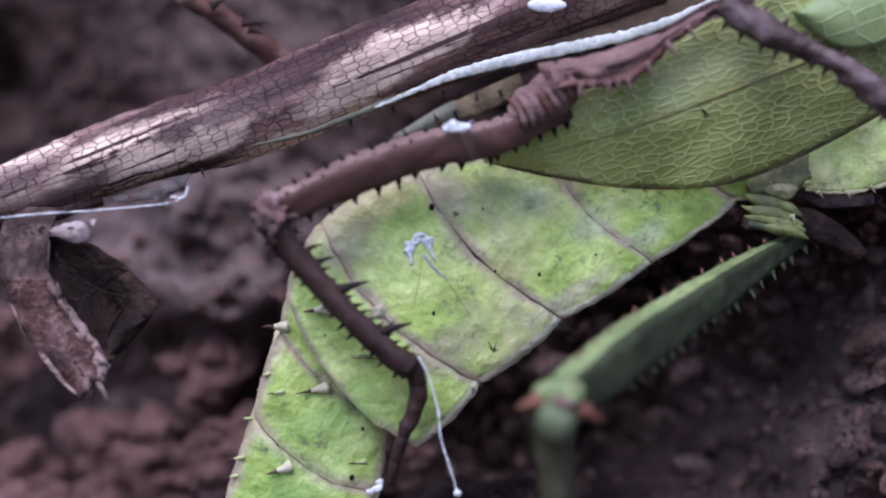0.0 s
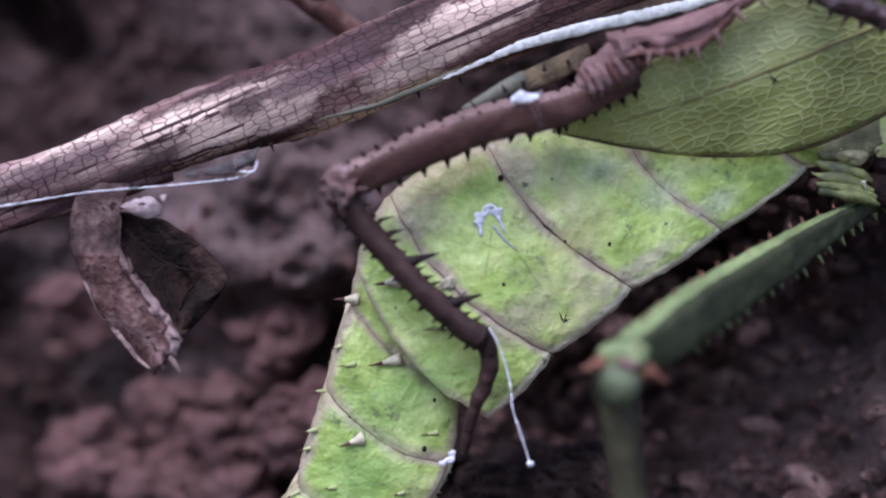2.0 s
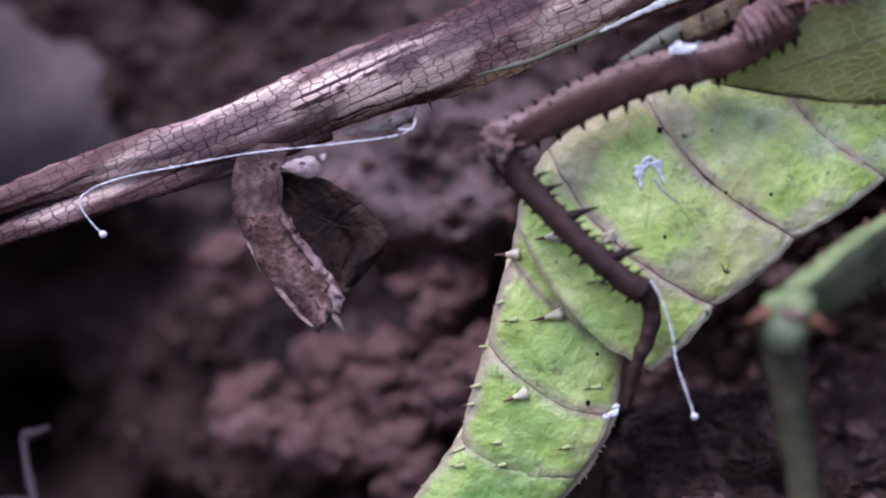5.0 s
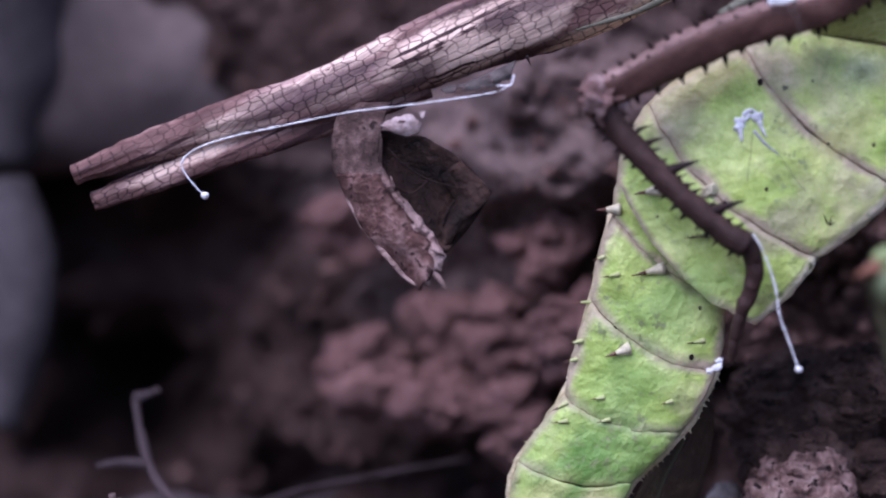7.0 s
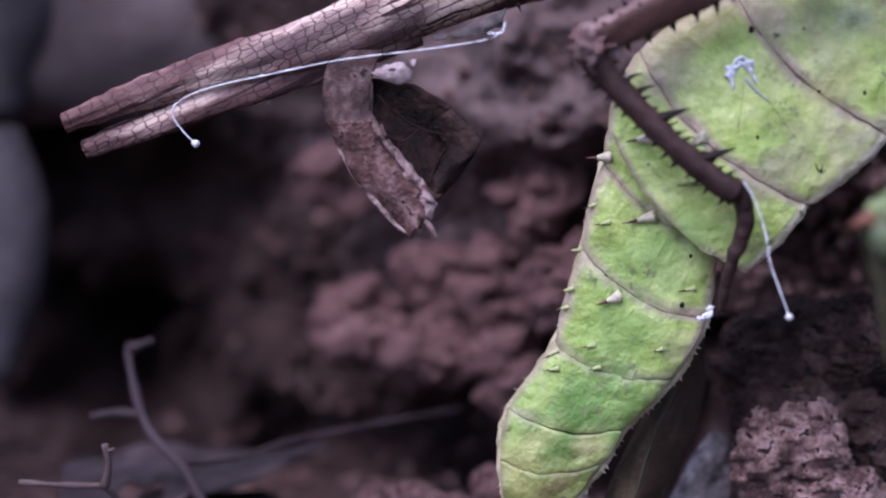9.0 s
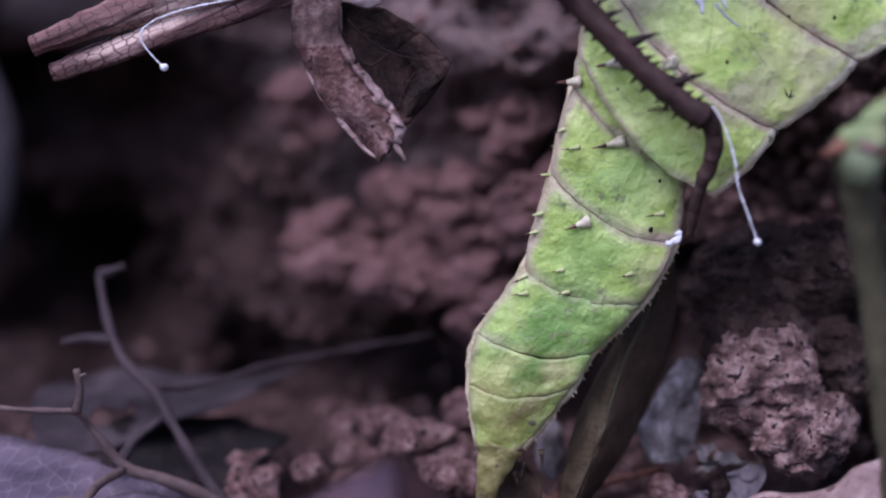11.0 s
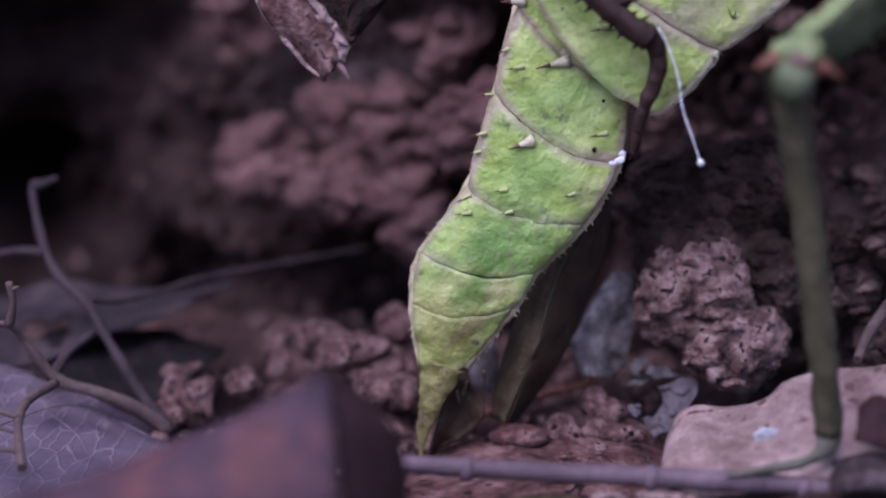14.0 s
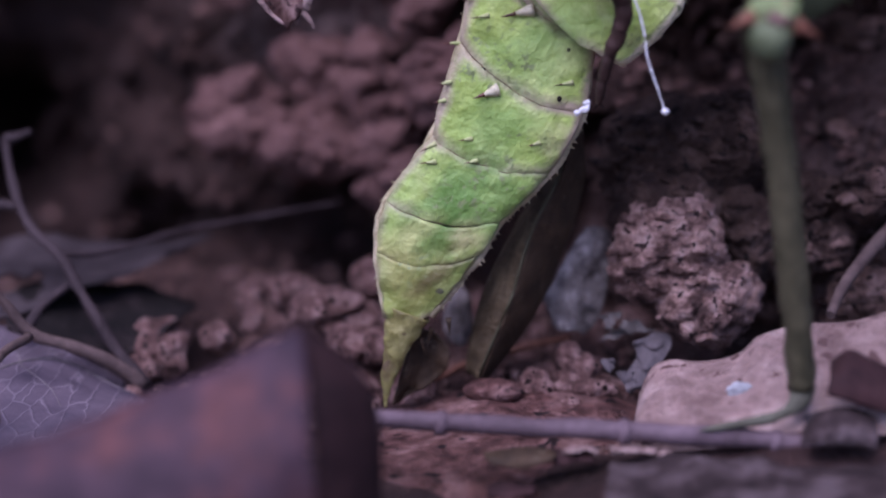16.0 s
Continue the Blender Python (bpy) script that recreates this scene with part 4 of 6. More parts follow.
for k, (dx, dz) in enumerate([(-3.0, 1.0), (-2.0, -0.8), (-1.6, 2.1)]):
    part("spine", thorn(bmesh.new(), Vector(knee) + Vector((dx * 0.4, -0.9, dz * 0.4)), Vector(knee) + Vector((dx, -1.2, dz)), 0.42), M_LEG, knee_ob)
TIBIA = [(0.8, -9.0, 56.3), (3.6, -8.8, 52.6), (8.0, -8.5, 47.9), (11.7, -8.2, 44.5), (14.8, -8.0, 42.1)]
TIBIA_R = [1.45, 1.2, 1.15, 1.2, 1.3]
tibia = leg_piece("tibia", TIBIA, TIBIA_R, M_LEGDARK, "dark brown spiny shin", 14, 1.0, 1.6)
row_of_spines(tibia, TIBIA, TIBIA_R, 17, (0.08, 0.97), -1, 0.8, M_SPINE, 4, 0.4, 0.26)
row_of_spines(tibia, TIBIA, TIBIA_R, 14, (0.1, 0.95), 1, 0.75, M_SPINE, 5, -0.1, 0.28)
for root, tip, r in [(*[(5.5, -8.5, 52.1), (7.2, -8.5, 52.7)], 0.4), (*[(7.4, -8.5, 49.4), (10.6, -8.5, 50.5)], 0.7), (*[(10.9, -8.2, 45.3), (14.8, -8.2, 46.6)], 0.85), (*[(4.6, -8.5, 53.4), (6.3, -8.5, 53.9)], 0.25), (*[(11.2, -8.2, 43.3), (9.1, -8.2, 43.2)], 0.16), (*[(12.6, -8.2, 46.0), (13.2, -8.2, 46.9)], 0.22)]:
    part("spine", thorn(bmesh.new(), root, tip, r, 0.1), M_SPINE, tibia)
FOOT = [(14.3, -8.0, 43.2), (15.6, -7.4, 41.0), (15.5, -6.8, 38.6), (14.8, -6.2, 36.6), (14.1, -5.7, 34.6), (13.7, -5.1, 32.5), (13.5, -4.5, 30.8)]
for i in range(5):
    seg_line = [along(smooth(FOOT, 6), s)[0] for s in np.linspace(i / 5, min(1, i / 5 + 0.215), 4)]
    r = 1.0 - 0.13 * i
    part("tarsus_joint", tube(bmesh.new(), seg_line, [r, r * 1.04, r, r * 0.88], 12, 4, 1.0, 2, 0.2, 0.8), M_LEGDARK, insect, "brown foot joint")
for root, tip in [[(13.5, -4.5, 30.9), (13.0, -4.5, 30.1)], [(13.6, -4.5, 30.9), (14.1, -4.5, 30.2)]]:
    part("claw", thorn(bmesh.new(), root, tip, 0.25), M_SPINE, insect)
# the wrinkled joint and the flattened brown limb above it
HIP = [(23.7, -8.5, 66.6), (25.0, -8.8, 67.3), (26.3, -9.1, 68.1), (27.5, -9.4, 69.0), (28.6, -9.7, 69.9), (29.5, -10.0, 70.8)]
hip = part("hip", tube(bmesh.new(), HIP, [1.3, 1.9, 2.2, 2.3, 2.0, 1.4], 22, 8, 0.7, 1.8, 0.5, 0.6), M_LEGPALE, insect, "wrinkled pinkish brown hip")
for i in range(8):
    p, way = along(smooth(HIP, 6), 0.06 + 0.115 * i)
    side = way.cross(Vector((0, -1, 0)))
    part("wrinkle", tube(bmesh.new(), [p + side * 1.9 + Vector((0, -0.2, 0)), p + side * 0.9 + Vector((0.3, -1.5, 0)), p - side * 0.7 + Vector((0.3, -1.6, 0)), p - side * 1.8 + Vector((0, -0.3, 0))], [0.12, 0.34, 0.3, 0.1], 8, 5, 0.9, 2, 0.15, 1.2), M_LEGPALE if i % 3 else M_LEGRED, hip)
LIMB_UP = [(26.0, -9.0, 71.8), (28.6, -9.4, 72.3), (31.0, -9.9, 72.9), (33.9, -10.3, 73.8), (37.0, -10.7, 74.8), (40.4, -11.1, 76.4), (44.4, -11.6, 78.4), (47.8, -12.0, 80.7)]
LIMB_LOW = [(27.6, -11.0, 69.4), (29.8, -11.2, 69.9), (32.4, -11.5, 70.1), (34.4, -11.8, 70.5), (36.0, -12.0, 71.8), (38.0, -12.2, 74.0), (41.0, -12.5, 76.0), (45.7, -12.8, 78.8), (48.9, -13.0, 80.6)]
limb = part("middle_femur", sheet(bmesh.new(), LIMB_UP, LIMB_LOW, 0.9, 22, 8, 1.4, 0.9, 0.5), M_LEGPALE, insect, "flattened pinkish brown thorny thigh")
part("keel", tube(bmesh.new(), [Vector(p) + Vector((0, -0.4, 0)) for p in LIMB_LOW[:7]], [0.25, 0.45, 0.5, 0.5, 0.45, 0.4, 0.3], 8, 6, 0.9, 2, 0.3, 0.9), M_LEGRED, limb, "warty reddish lower keel")
part("keel", tube(bmesh.new(), [(28.3, -11.6, 70.7), (31.0, -11.9, 71.5), (33.6, -12.2, 72.1), (36.2, -12.4, 73.4), (38.8, -12.7, 75.1), (41.4, -13.0, 76.8)], [0.2, 0.4, 0.45, 0.4, 0.35, 0.3], 8, 6, 0.8, 2, 0.3, 0.9), M_LEGPALE, limb)
for root, tip in [[(29.8, -12.0, 69.9), (29.6, -12.0, 68.8)], [(32.3, -12.0, 70.0), (32.4, -12.0, 69.1)], [(34.1, -12.0, 70.4), (34.4, -12.0, 69.4)], [(35.9, -12.0, 71.9), (36.5, -12.0, 70.6)], [(37.6, -12.5, 73.9), (38.5, -12.5, 72.9)], [(39.5, -12.5, 75.5), (40.2, -12.5, 74.6)], [(33.3, -12.5, 70.3), (33.1, -12.5, 69.6)], [(30.9, -12.5, 70.0), (30.8, -12.5, 69.4)]]:
    part("spine", thorn(bmesh.new(), Vector(root) + Vector((0, -0.8, 0)), Vector(tip).lerp(Vector(root), -0.4) + Vector((0, -1.2, 0)), 0.42), M_LEGPALE, limb)
for root, tip in [[(27.4, -12.0, 71.7), (27.2, -12.0, 72.3)], [(29.8, -12.0, 72.4), (29.7, -12.0, 73.0)], [(26.7, -12.0, 70.2), (26.2, -12.0, 70.5)], [(39.0, -12.0, 74.9), (38.7, -12.0, 75.5)]]:
    part("spine", thorn(bmesh.new(), root, tip, 0.2), M_SPINE, limb)
SHIN = [(43.1, -13.0, 78.1), (45.4, -13.3, 76.3), (47.9, -13.7, 75.0), (50.7, -14.0, 73.8), (53.6, -14.3, 72.6), (56.4, -14.7, 70.7), (61.3, -15.0, 67.4)]
SHIN_R = [1.2, 1.65, 1.45, 0.95, 0.95, 1.35, 1.8]
shin = leg_piece("middle_tibia", SHIN, SHIN_R, M_SHIN, "violet brown spiny shin", 20, 1.0, 1.7, 0.5)
row_of_spines(shin, SHIN, SHIN_R, 12, (0.08, 0.95), 1, 1.1, M_LEGDARK, 8, 0.1, 0.36)
row_of_spines(shin, SHIN, SHIN_R, 10, (0.1, 0.95), -1, 1.0, M_LEGDARK, 9, 0.1, 0.32)

# wings: an upper pair of layers that lie along the back
wing = part("wing", sheet(bmesh.new(), [(21.1, -8.0, 62.4), (28.0, -8.4, 68.5), (33.1, -8.8, 71.2), (37.9, -9.3, 74.0), (41.8, -9.7, 76.8), (46.3, -10.2, 79.7), (54.3, -10.6, 84.8)], [(21.6, -4.0, 62.4), (28.7, -4.4, 61.1), (37.1, -4.7, 60.3), (45.9, -5.1, 61.1), (53.6, -5.4, 64.4), (64.1, -5.8, 70.4)], 0.3, 24, 6, 1.3, 0.35), M_WING, insect, "green leaf-like wing with a net of pale veins")
WING = [BVHTree.FromPolygons([v.co + BASE[wing] for v in wing.data.vertices], [tuple(p.vertices) for p in wing.data.polygons])]
for line, r in (([(26.6, -8.0, 63.0), (33.6, -8.0, 65.3), (39.0, -8.0, 67.4), (43.9, -8.0, 69.4), (48.9, -8.0, 71.6), (52.7, -8.0, 73.2), (59.8, -8.0, 76.4)], [0.05, 0.1, 0.14, 0.16, 0.18, 0.18, 0.18]),):
    part("vein", tube(bmesh.new(), [meets(p, WING) for p in smooth(line, 4)], r, 6, 2), M_VEIN, wing, "raised main vein")
part("edge", tube(bmesh.new(), [(21.6, -4.0, 62.4), (28.7, -4.4, 61.1), (37.1, -4.7, 60.3), (45.9, -5.1, 61.1), (53.6, -5.4, 64.4), (64.1, -5.8, 70.4)], [0.06, 0.1, 0.1, 0.1, 0.1, 0.1], 6, 6), M_DARKLEAF, wing, "thin brown rim")
part("wing", sheet(bmesh.new(), [(50.4, -10.0, 77.7), (54.5, -11.0, 80.0), (60.7, -12.0, 82.3)], [(51.0, -10.0, 76.7), (55.8, -11.0, 74.0), (62.0, -12.0, 75.9)], 0.3, 12, 6, 0.8, 0.3), M_WINGPALE, insect, "paler green fold of the other wing")

crumb_at = meets((42.5, -8.0, 67.8), WING)
for k, (dx, dz) in enumerate([(-0.5, 0.45), (0.6, -0.35), (0.15, -0.7)]):
    part("debris", thorn(bmesh.new(), crumb_at + Vector((0, -0.1, 0)), crumb_at + Vector((dx, -0.25, dz)), 0.14), M_SPINE, wing)

# thorax, its spiny lower edge, and the green leg
THORAX = [(49.3, 3.4, 63.2), (54.8, 3.4, 64.6), (59.8, 3.4, 66.2), (66.4, 3.4, 69.1)]
part("thorax", tube(bmesh.new(), THORAX, [2.6, 3.2, 4.2, 5], 20, 5, 0.8, 2, 0.5), M_BODY, insect)
PLATE = [(53.9, -3.2, 60.7), (55.9, -3.2, 60.5), (58.7, -3.2, 60.6), (61.1, -3.2, 61.3), (65.0, -3.2, 62.8)]
plate = part("side_plate", sheet(bmesh.new(), [(54.2, -2.6, 64.9), (57.0, -2.6, 66.5), (60.4, -2.6, 68.5), (64.9, -2.6, 71.0)], PLATE, 0.6, 14, 6, 0.8, 0.3, 0.4), M_BODY, insect, "green side plate with a thorny edge")
for root, tip in ([(55.1, -3.4, 60.6), (55.7, -3.4, 60.0)], [(57.9, -3.4, 60.7), (58.5, -3.4, 60.0)], [(60.4, -3.4, 61.3), (61.0, -3.4, 60.6)], [(54.0, -3.4, 61.5), (53.6, -3.4, 61.0)]):
    part("spine", thorn(bmesh.new(), root, tip, 0.3), M_EDGEPINK, plate)
part("edge", tube(bmesh.new(), PLATE, [0.1, 0.22, 0.22, 0.22, 0.2], 8, 6, 0.8, 2, 0.4, 1.2), M_EDGEPINK, plate, "pinkish margin")
part("sternite", tube(bmesh.new(), [(48.3, -2.5, 60.6), (49.7, -2.5, 61.2), (51.7, -2.5, 61.8), (53.4, -2.5, 62.5), (54.8, -2.5, 63.2)], [0.5, 1.1, 1.6, 1.9, 1.6], 18, 6, 0.7, 2, 0.4, 0.5), M_STERNITE, insect, "dull olive underside of the thorax")
part("sternite", lump(bmesh.new(), (51.7, -2.9, 60.6), (1.6, 1.0, 0.9), 23, 5, 0.25, 0.4, 0.05, 0.5, 0.3), M_STERNITE, insect, "dull olive underside of the thorax")
for line, r in (
    ([(47.8, -3.2, 60.0), (49.1, -3.2, 59.5), (50.9, -3.2, 59.1), (52.4, -3.2, 58.7), (53.6, -3.2, 58.1)], 0.62), ([(47.4, -3.6, 58.9), (49.0, -3.6, 58.4), (50.8, -3.6, 58.1), (52.3, -3.6, 57.8), (53.6, -3.6, 57.2)], 0.6),
    ([(47.6, -3.9, 57.9), (49.3, -3.9, 57.6), (51.0, -3.9, 57.3), (52.5, -3.9, 57.0), (53.8, -3.9, 56.5)], 0.52), ([(48.0, -4.2, 57.1), (49.6, -4.2, 56.9), (51.3, -4.2, 56.7), (52.8, -4.2, 56.3), (54.1, -4.2, 55.8)], 0.5),
):
    part("coxa_fold", tube(bmesh.new(), line, [r * 0.25, r * 0.9, r * 1.15, r, r * 0.4], 14, 6, 0.8, 2, 0.35, 0.5), M_COXA, insect)
# near-black colour stands in for the shade below the side plate
part("coxa", tube(bmesh.new(), [(52.9, -1.6, 58.3), (54.5, -1.6, 57.6), (56.3, -1.6, 56.6), (58.5, -1.6, 55.5), (60.5, -1.6, 54.2)], [1.0, 1.4, 1.5, 1.3, 0.8], 16, 6, 0.8, 2, 0.4, 0.4), M_CURLSHADE, insect, "first joint of the leg, coloured dark for the shade below the plate")
part("far_coxa", tube(bmesh.new(), [(54.1, -0.5, 60.3), (55.7, -0.5, 59.9), (57.5, -0.5, 59.7), (59.5, -0.5, 59.8), (61.5, -0.5, 60.1)], [0.5, 0.75, 0.7, 0.6, 0.5], 12, 6, 0.8, 2, 0.4, 0.5), M_SHIN, insect, "violet grey first joint of the other leg")
for root, tip in [[(52.3, -4.6, 58.2), (52.6, -4.6, 57.3)], [(50.4, -3.2, 61.4), (50.6, -3.2, 60.8)]]:
    part("spine", thorn(bmesh.new(), root, tip, 0.3), M_THORN, insect)
GFEMUR = [(57.7, 2.0, 57.1), (52.5, -1.9, 55.2), (48.1, -5.8, 53.0), (43.8, -9.6, 50.7), (40.1, -13.5, 48.8), (36.6, -17.4, 47.0), (33.3, -21.2, 45.2), (30.1, -25.1, 43.3), (27.2, -29.0, 42.1)]
GFEMUR_R = [0.4, 1.2, 1.8, 2.3, 2.5, 2.75, 2.85, 2.75, 2.2]
# the lower face gets a darker green that imitates its shade
green_femur = leg_piece("green_femur", GFEMUR, GFEMUR_R, [M_GREENLEG, M_GREENSHADE], "green keeled spiny thigh with shade coloured into its lower face", 32, 1.0, 1.1, 0.2, -0.5, (0.75, 3.3))
row_of_spines(green_femur, GFEMUR, GFEMUR_R, 15, (0.2, 0.92), 1, 0.55, M_RUST, 11, -0.2, 0.22)
row_of_spines(green_femur, GFEMUR, GFEMUR_R, 18, (0.05, 0.8), -1, 1.0, M_GREENLEG, 12, -0.1, 0.35)
row_of_spines(green_femur, GFEMUR, GFEMUR_R, 15, (0.1, 0.9), 0.35, 0.35, M_COXA, 13, -0.1, 0.2, 1.0)
gknee = (26.7, -29.5, 41.4)
gknee_ob = part("green_knee", lump(bmesh.new(), gknee, (2.5, 2.0, 1.7), 11, 5, 0.4, 0.4, 0.15, 0.6, 0.6), M_GREENLEG, insect, "green knee with rusty thorns")
for root, tip, r in [(*[(25.0, -30.0, 41.7), (22.7, -30.0, 40.8)], 0.9), (*[(28.4, -31.0, 41.1), (30.6, -31.0, 39.9)], 0.8), (*[(27.3, -31.0, 42.3), (27.9, -31.0, 43.4)], 0.4)]:
    part("spine", thorn(bmesh.new(), root, tip, r), M_RUST, gknee_ob)
part("bulb", lump(bmesh.new(), (26.4, -30.0, 40.0), (1.75, 1.6, 2.1), 15, 5, 0.12, 0.3, 0.02), M_BULB, gknee_ob, "pale green bulb below the knee")
part("patch", lump(bmesh.new(), Vector(gknee) + Vector((0.4, -1.6, 0.2)), (1.2, 0.5, 0.5), 14, 4, 0.5, 0.6, 0.2, 0.7, 0.8), M_LEGPALE, gknee_ob, "pinkish worn joint skin")
GTIBIA = [(25.4, -29.0, 41.7), (26.2, -27.5, 39.2), (27.3, -26.0, 33.6), (28.5, -24.5, 26.8), (29.6, -23.0, 19.4), (30.6, -21.5, 12.3), (31.3, -20.0, 6.6)]
GTIBIA_R = [1.7, 1.8, 1.5, 1.45, 1.45, 1.4, 1.3]
green_tibia = leg_piece("green_tibia", GTIBIA, GTIBIA_R, M_OLIVE, "olive green shin", 12, 1.0, 1.7)
row_of_spines(green_tibia, GTIBIA, GTIBIA_R, 12, (0.1, 0.95), -1, 0.3, M_THORN, 14, 0.3, 0.13)
row_of_spines(green_tibia, GTIBIA, GTIBIA_R, 8, (0.1, 0.95), 1, 0.3, M_THORN, 15, 0.3, 0.13)
green_foot = part("green_foot", tube(bmesh.new(), [(31.4, -20.0, 6.7), (31.1, -20.4, 5.4), (29.9, -20.8, 4.4), (27.6, -21.2, 3.7), (24.7, -21.6, 3.3), (21.6, -22.0, 2.9)], [1.25, 1.0, 0.65, 0.4, 0.3, 0.15], 10, 5, 0.8, 2, 0.3), M_RIB, insect, "olive foot on the ground")

# ---- rolled dry leaf ----
roll = thing("rolled_leaf", ROLL_BASE, "long dead leaf rolled into a brown tube with netted veins", "dead leaf")


def scroll(line, radii, turns, inner, n=44, fine=8, thick=0.22, start=0.0):
    """A blade rolled up round a line: a spiral in section, open where the edges overlap."""
    pts = smooth(line, fine)
    rad = spread(radii, len(pts))
    bm = bmesh.new()
    rows = []
    for i, p in enumerate(pts):
        way = (pts[min(i + 1, len(pts) - 1)] - pts[max(i - 1, 0)]).normalized()
        side = way.cross(Vector((0, -1, 0))).normalized()
        front = side.cross(way).normalized()
        outer, inside = [], []
        for k in range(n + 1):
            s = k / n
            a = start + 2 * math.pi * turns * s + 0.25 * math.sin(i * 0.13)
            r = rad[i] * (1 - inner * s)
            d = side * math.cos(a) + front * math.sin(a) * 0.9
            q = p + d * r
            k2 = 0.22 * noise.noise(q * Vector((0.12, 0.5, 0.5)).length) + 0.12 * noise.noise(Vector((q.x * 0.25, a * 2.4, 1.0))) + 0.10 * math.sin(a * 9 + i * 0.02)
            outer.append(bm.verts.new((q + d * k2) * 0.001))
            inside.append(bm.verts.new((q + d * (k2 - thick)) * 0.001))
        rows.append((outer, inside))
    for (o0, i0), (o1, i1) in zip(rows, rows[1:]):
        for k in range(n):
            bm.faces.new((o0[k], o0[k + 1], o1[k + 1], o1[k])).smooth = True
            bm.faces.new((i0[k], i1[k], i1[k + 1], i0[k + 1])).smooth = True
        for k in (0, n):
            bm.faces.new((o0[k], o1[k], i1[k], i0[k]))
    for o, i in (rows[0], rows[-1]):
        for k in range(n):
            bm.faces.new((o[k], i[k], i[k + 1], o[k + 1]))
    return bm


ROLL = [(-52.2, 3.0, 49.9), (-44.8, 3.1, 52.6), (-35.6, 3.1, 55.3), (-27.5, 3.2, 57.2)] + [(-21.5, 3.3, 59.5), (-16.0, 3.4, 61.7), (-10.5, 3.5, 63.7), (-4.9, 3.6, 65.4), (-0.4, 3.7, 67.0), (6.3, 3.7, 70.2), (11.9, 3.8, 72.6), (23.3, 3.9, 77.3), (38.4, 4.0, 83.8)]
part("blade", scroll(ROLL, [1.1, 1.75, 2.45, 3.15, 3.6, 4.0, 4.2, 4.55, 4.65, 4.8, 5.0, 5.4, 5.9], 1.25, 0.25, start=-2.2), M_ROLL, roll)
part("inner_blade", scroll([(-50.4, 4.0, 47.1), (-43.8, 4.0, 49.3), (-36.8, 4.0, 51.8), (-29.8, 4.0, 54.1), (-22.8, 4.0, 56.3), (-15.9, 4.0, 58.3)], [1.15, 1.6, 1.9, 2.1, 1.9, 1.4], 1.2, 0.3, 30, start=0.5), M_ROLL, roll, "inner turn of the roll")
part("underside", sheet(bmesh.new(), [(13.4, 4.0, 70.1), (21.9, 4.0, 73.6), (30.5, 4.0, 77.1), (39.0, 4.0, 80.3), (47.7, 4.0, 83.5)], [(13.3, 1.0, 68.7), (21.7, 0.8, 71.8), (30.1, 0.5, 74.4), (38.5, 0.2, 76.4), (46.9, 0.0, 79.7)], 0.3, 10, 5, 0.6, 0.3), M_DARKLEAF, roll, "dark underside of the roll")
rim = part("rim", tube(bmesh.new(), [(11.0, -1.0, 67.5), (15.4, -1.3, 69.5), (18.7, -1.7, 70.9), (24.2, -2.0, 72.6), (32.5, -2.3, 74.6), (38.0, -2.7, 76.2), (45.7, -3.0, 79.8)], [0.12, 0.28, 0.48, 0.64, 0.6, 0.5, 0.3], 10, 20, 0.35, 2, 0.2, 2.2), M_RIM, roll, "chewed pale rim")
part("rib", tube(bmesh.new(), [(-1.1, 0.0, 63.3), (4.4, -0.2, 64.8), (8.8, -0.5, 66.6), (13.2, -0.8, 68.5), (16.5, -1.0, 70.0)], [0.12, 0.25, 0.35, 0.35, 0.2], 8, 6, 0.7, 2, 0.15, 0.8), M_RIB, roll, "olive grey rib")
for root, tip in [[(17.7, 0.0, 69.6), (18.0, 0.0, 68.4)], [(4.1, 0.0, 64.9), (4.5, 0.0, 64.2)], [(-5.9, 0.0, 60.9), (-5.5, 0.0, 59.9)], [(8.6, 0.0, 66.2), (8.8, 0.0, 65.4)], [(2.2, 0.0, 64.4), (2.1, 0.0, 63.7)], [(12.7, 0.0, 67.7), (13.0, 0.0, 66.9)]]:
    part("prickle", thorn(bmesh.new(), root, tip, 0.22), M_SPINE, roll)
part("web_patch", ragged(sheet(bmesh.new(), [(-14.7, -1.0, 57.7), (-10.5, -1.0, 58.9), (-7.0, -1.0, 60.4)], [(-13.9, -1.4, 57.4), (-9.1, -1.4, 57.9), (-7.4, -1.4, 58.6)], 0.06, 26, 14, 0.2, 0.5, 0.8), 0.9, 0.3, 2), M_WEBDARK, roll, "grey web patch")
part("scrap", sheet(bmesh.new(), [(16.3, -5.0, 66.9), (20.1, -5.0, 69.0), (24.7, -5.0, 71.0)], [(16.8, -6.0, 65.9), (21.2, -6.0, 67.1), (25.2, -6.0, 69.0)], 0.3, 12, 6, 0.4, 0.4), M_BROWNLEAF, roll, "olive leaf scrap")
part("scrap", sheet(bmesh.new(), [(12.5, -6.0, 64.6), (16.2, -6.0, 67.0), (18.4, -6.0, 68.2)], [(13.0, -6.0, 63.9), (17.1, -6.0, 65.7), (19.1, -6.0, 66.7)], 0.3, 12, 6, 0.3, 0.4), M_RIB, roll, "beige leaf scrap")
for root, tip in [[(18.4, -6.6, 67.2), (18.7, -6.6, 66.2)], [(20.5, -6.6, 68.2), (20.4, -6.6, 69.2)], [(16.8, -6.6, 66.1), (16.3, -6.6, 66.9)], [(22.7, -6.6, 69.3), (23.0, -6.6, 68.3)]]:
    part("prickle", thorn(bmesh.new(), root, tip, 0.25), M_SPINE, roll)

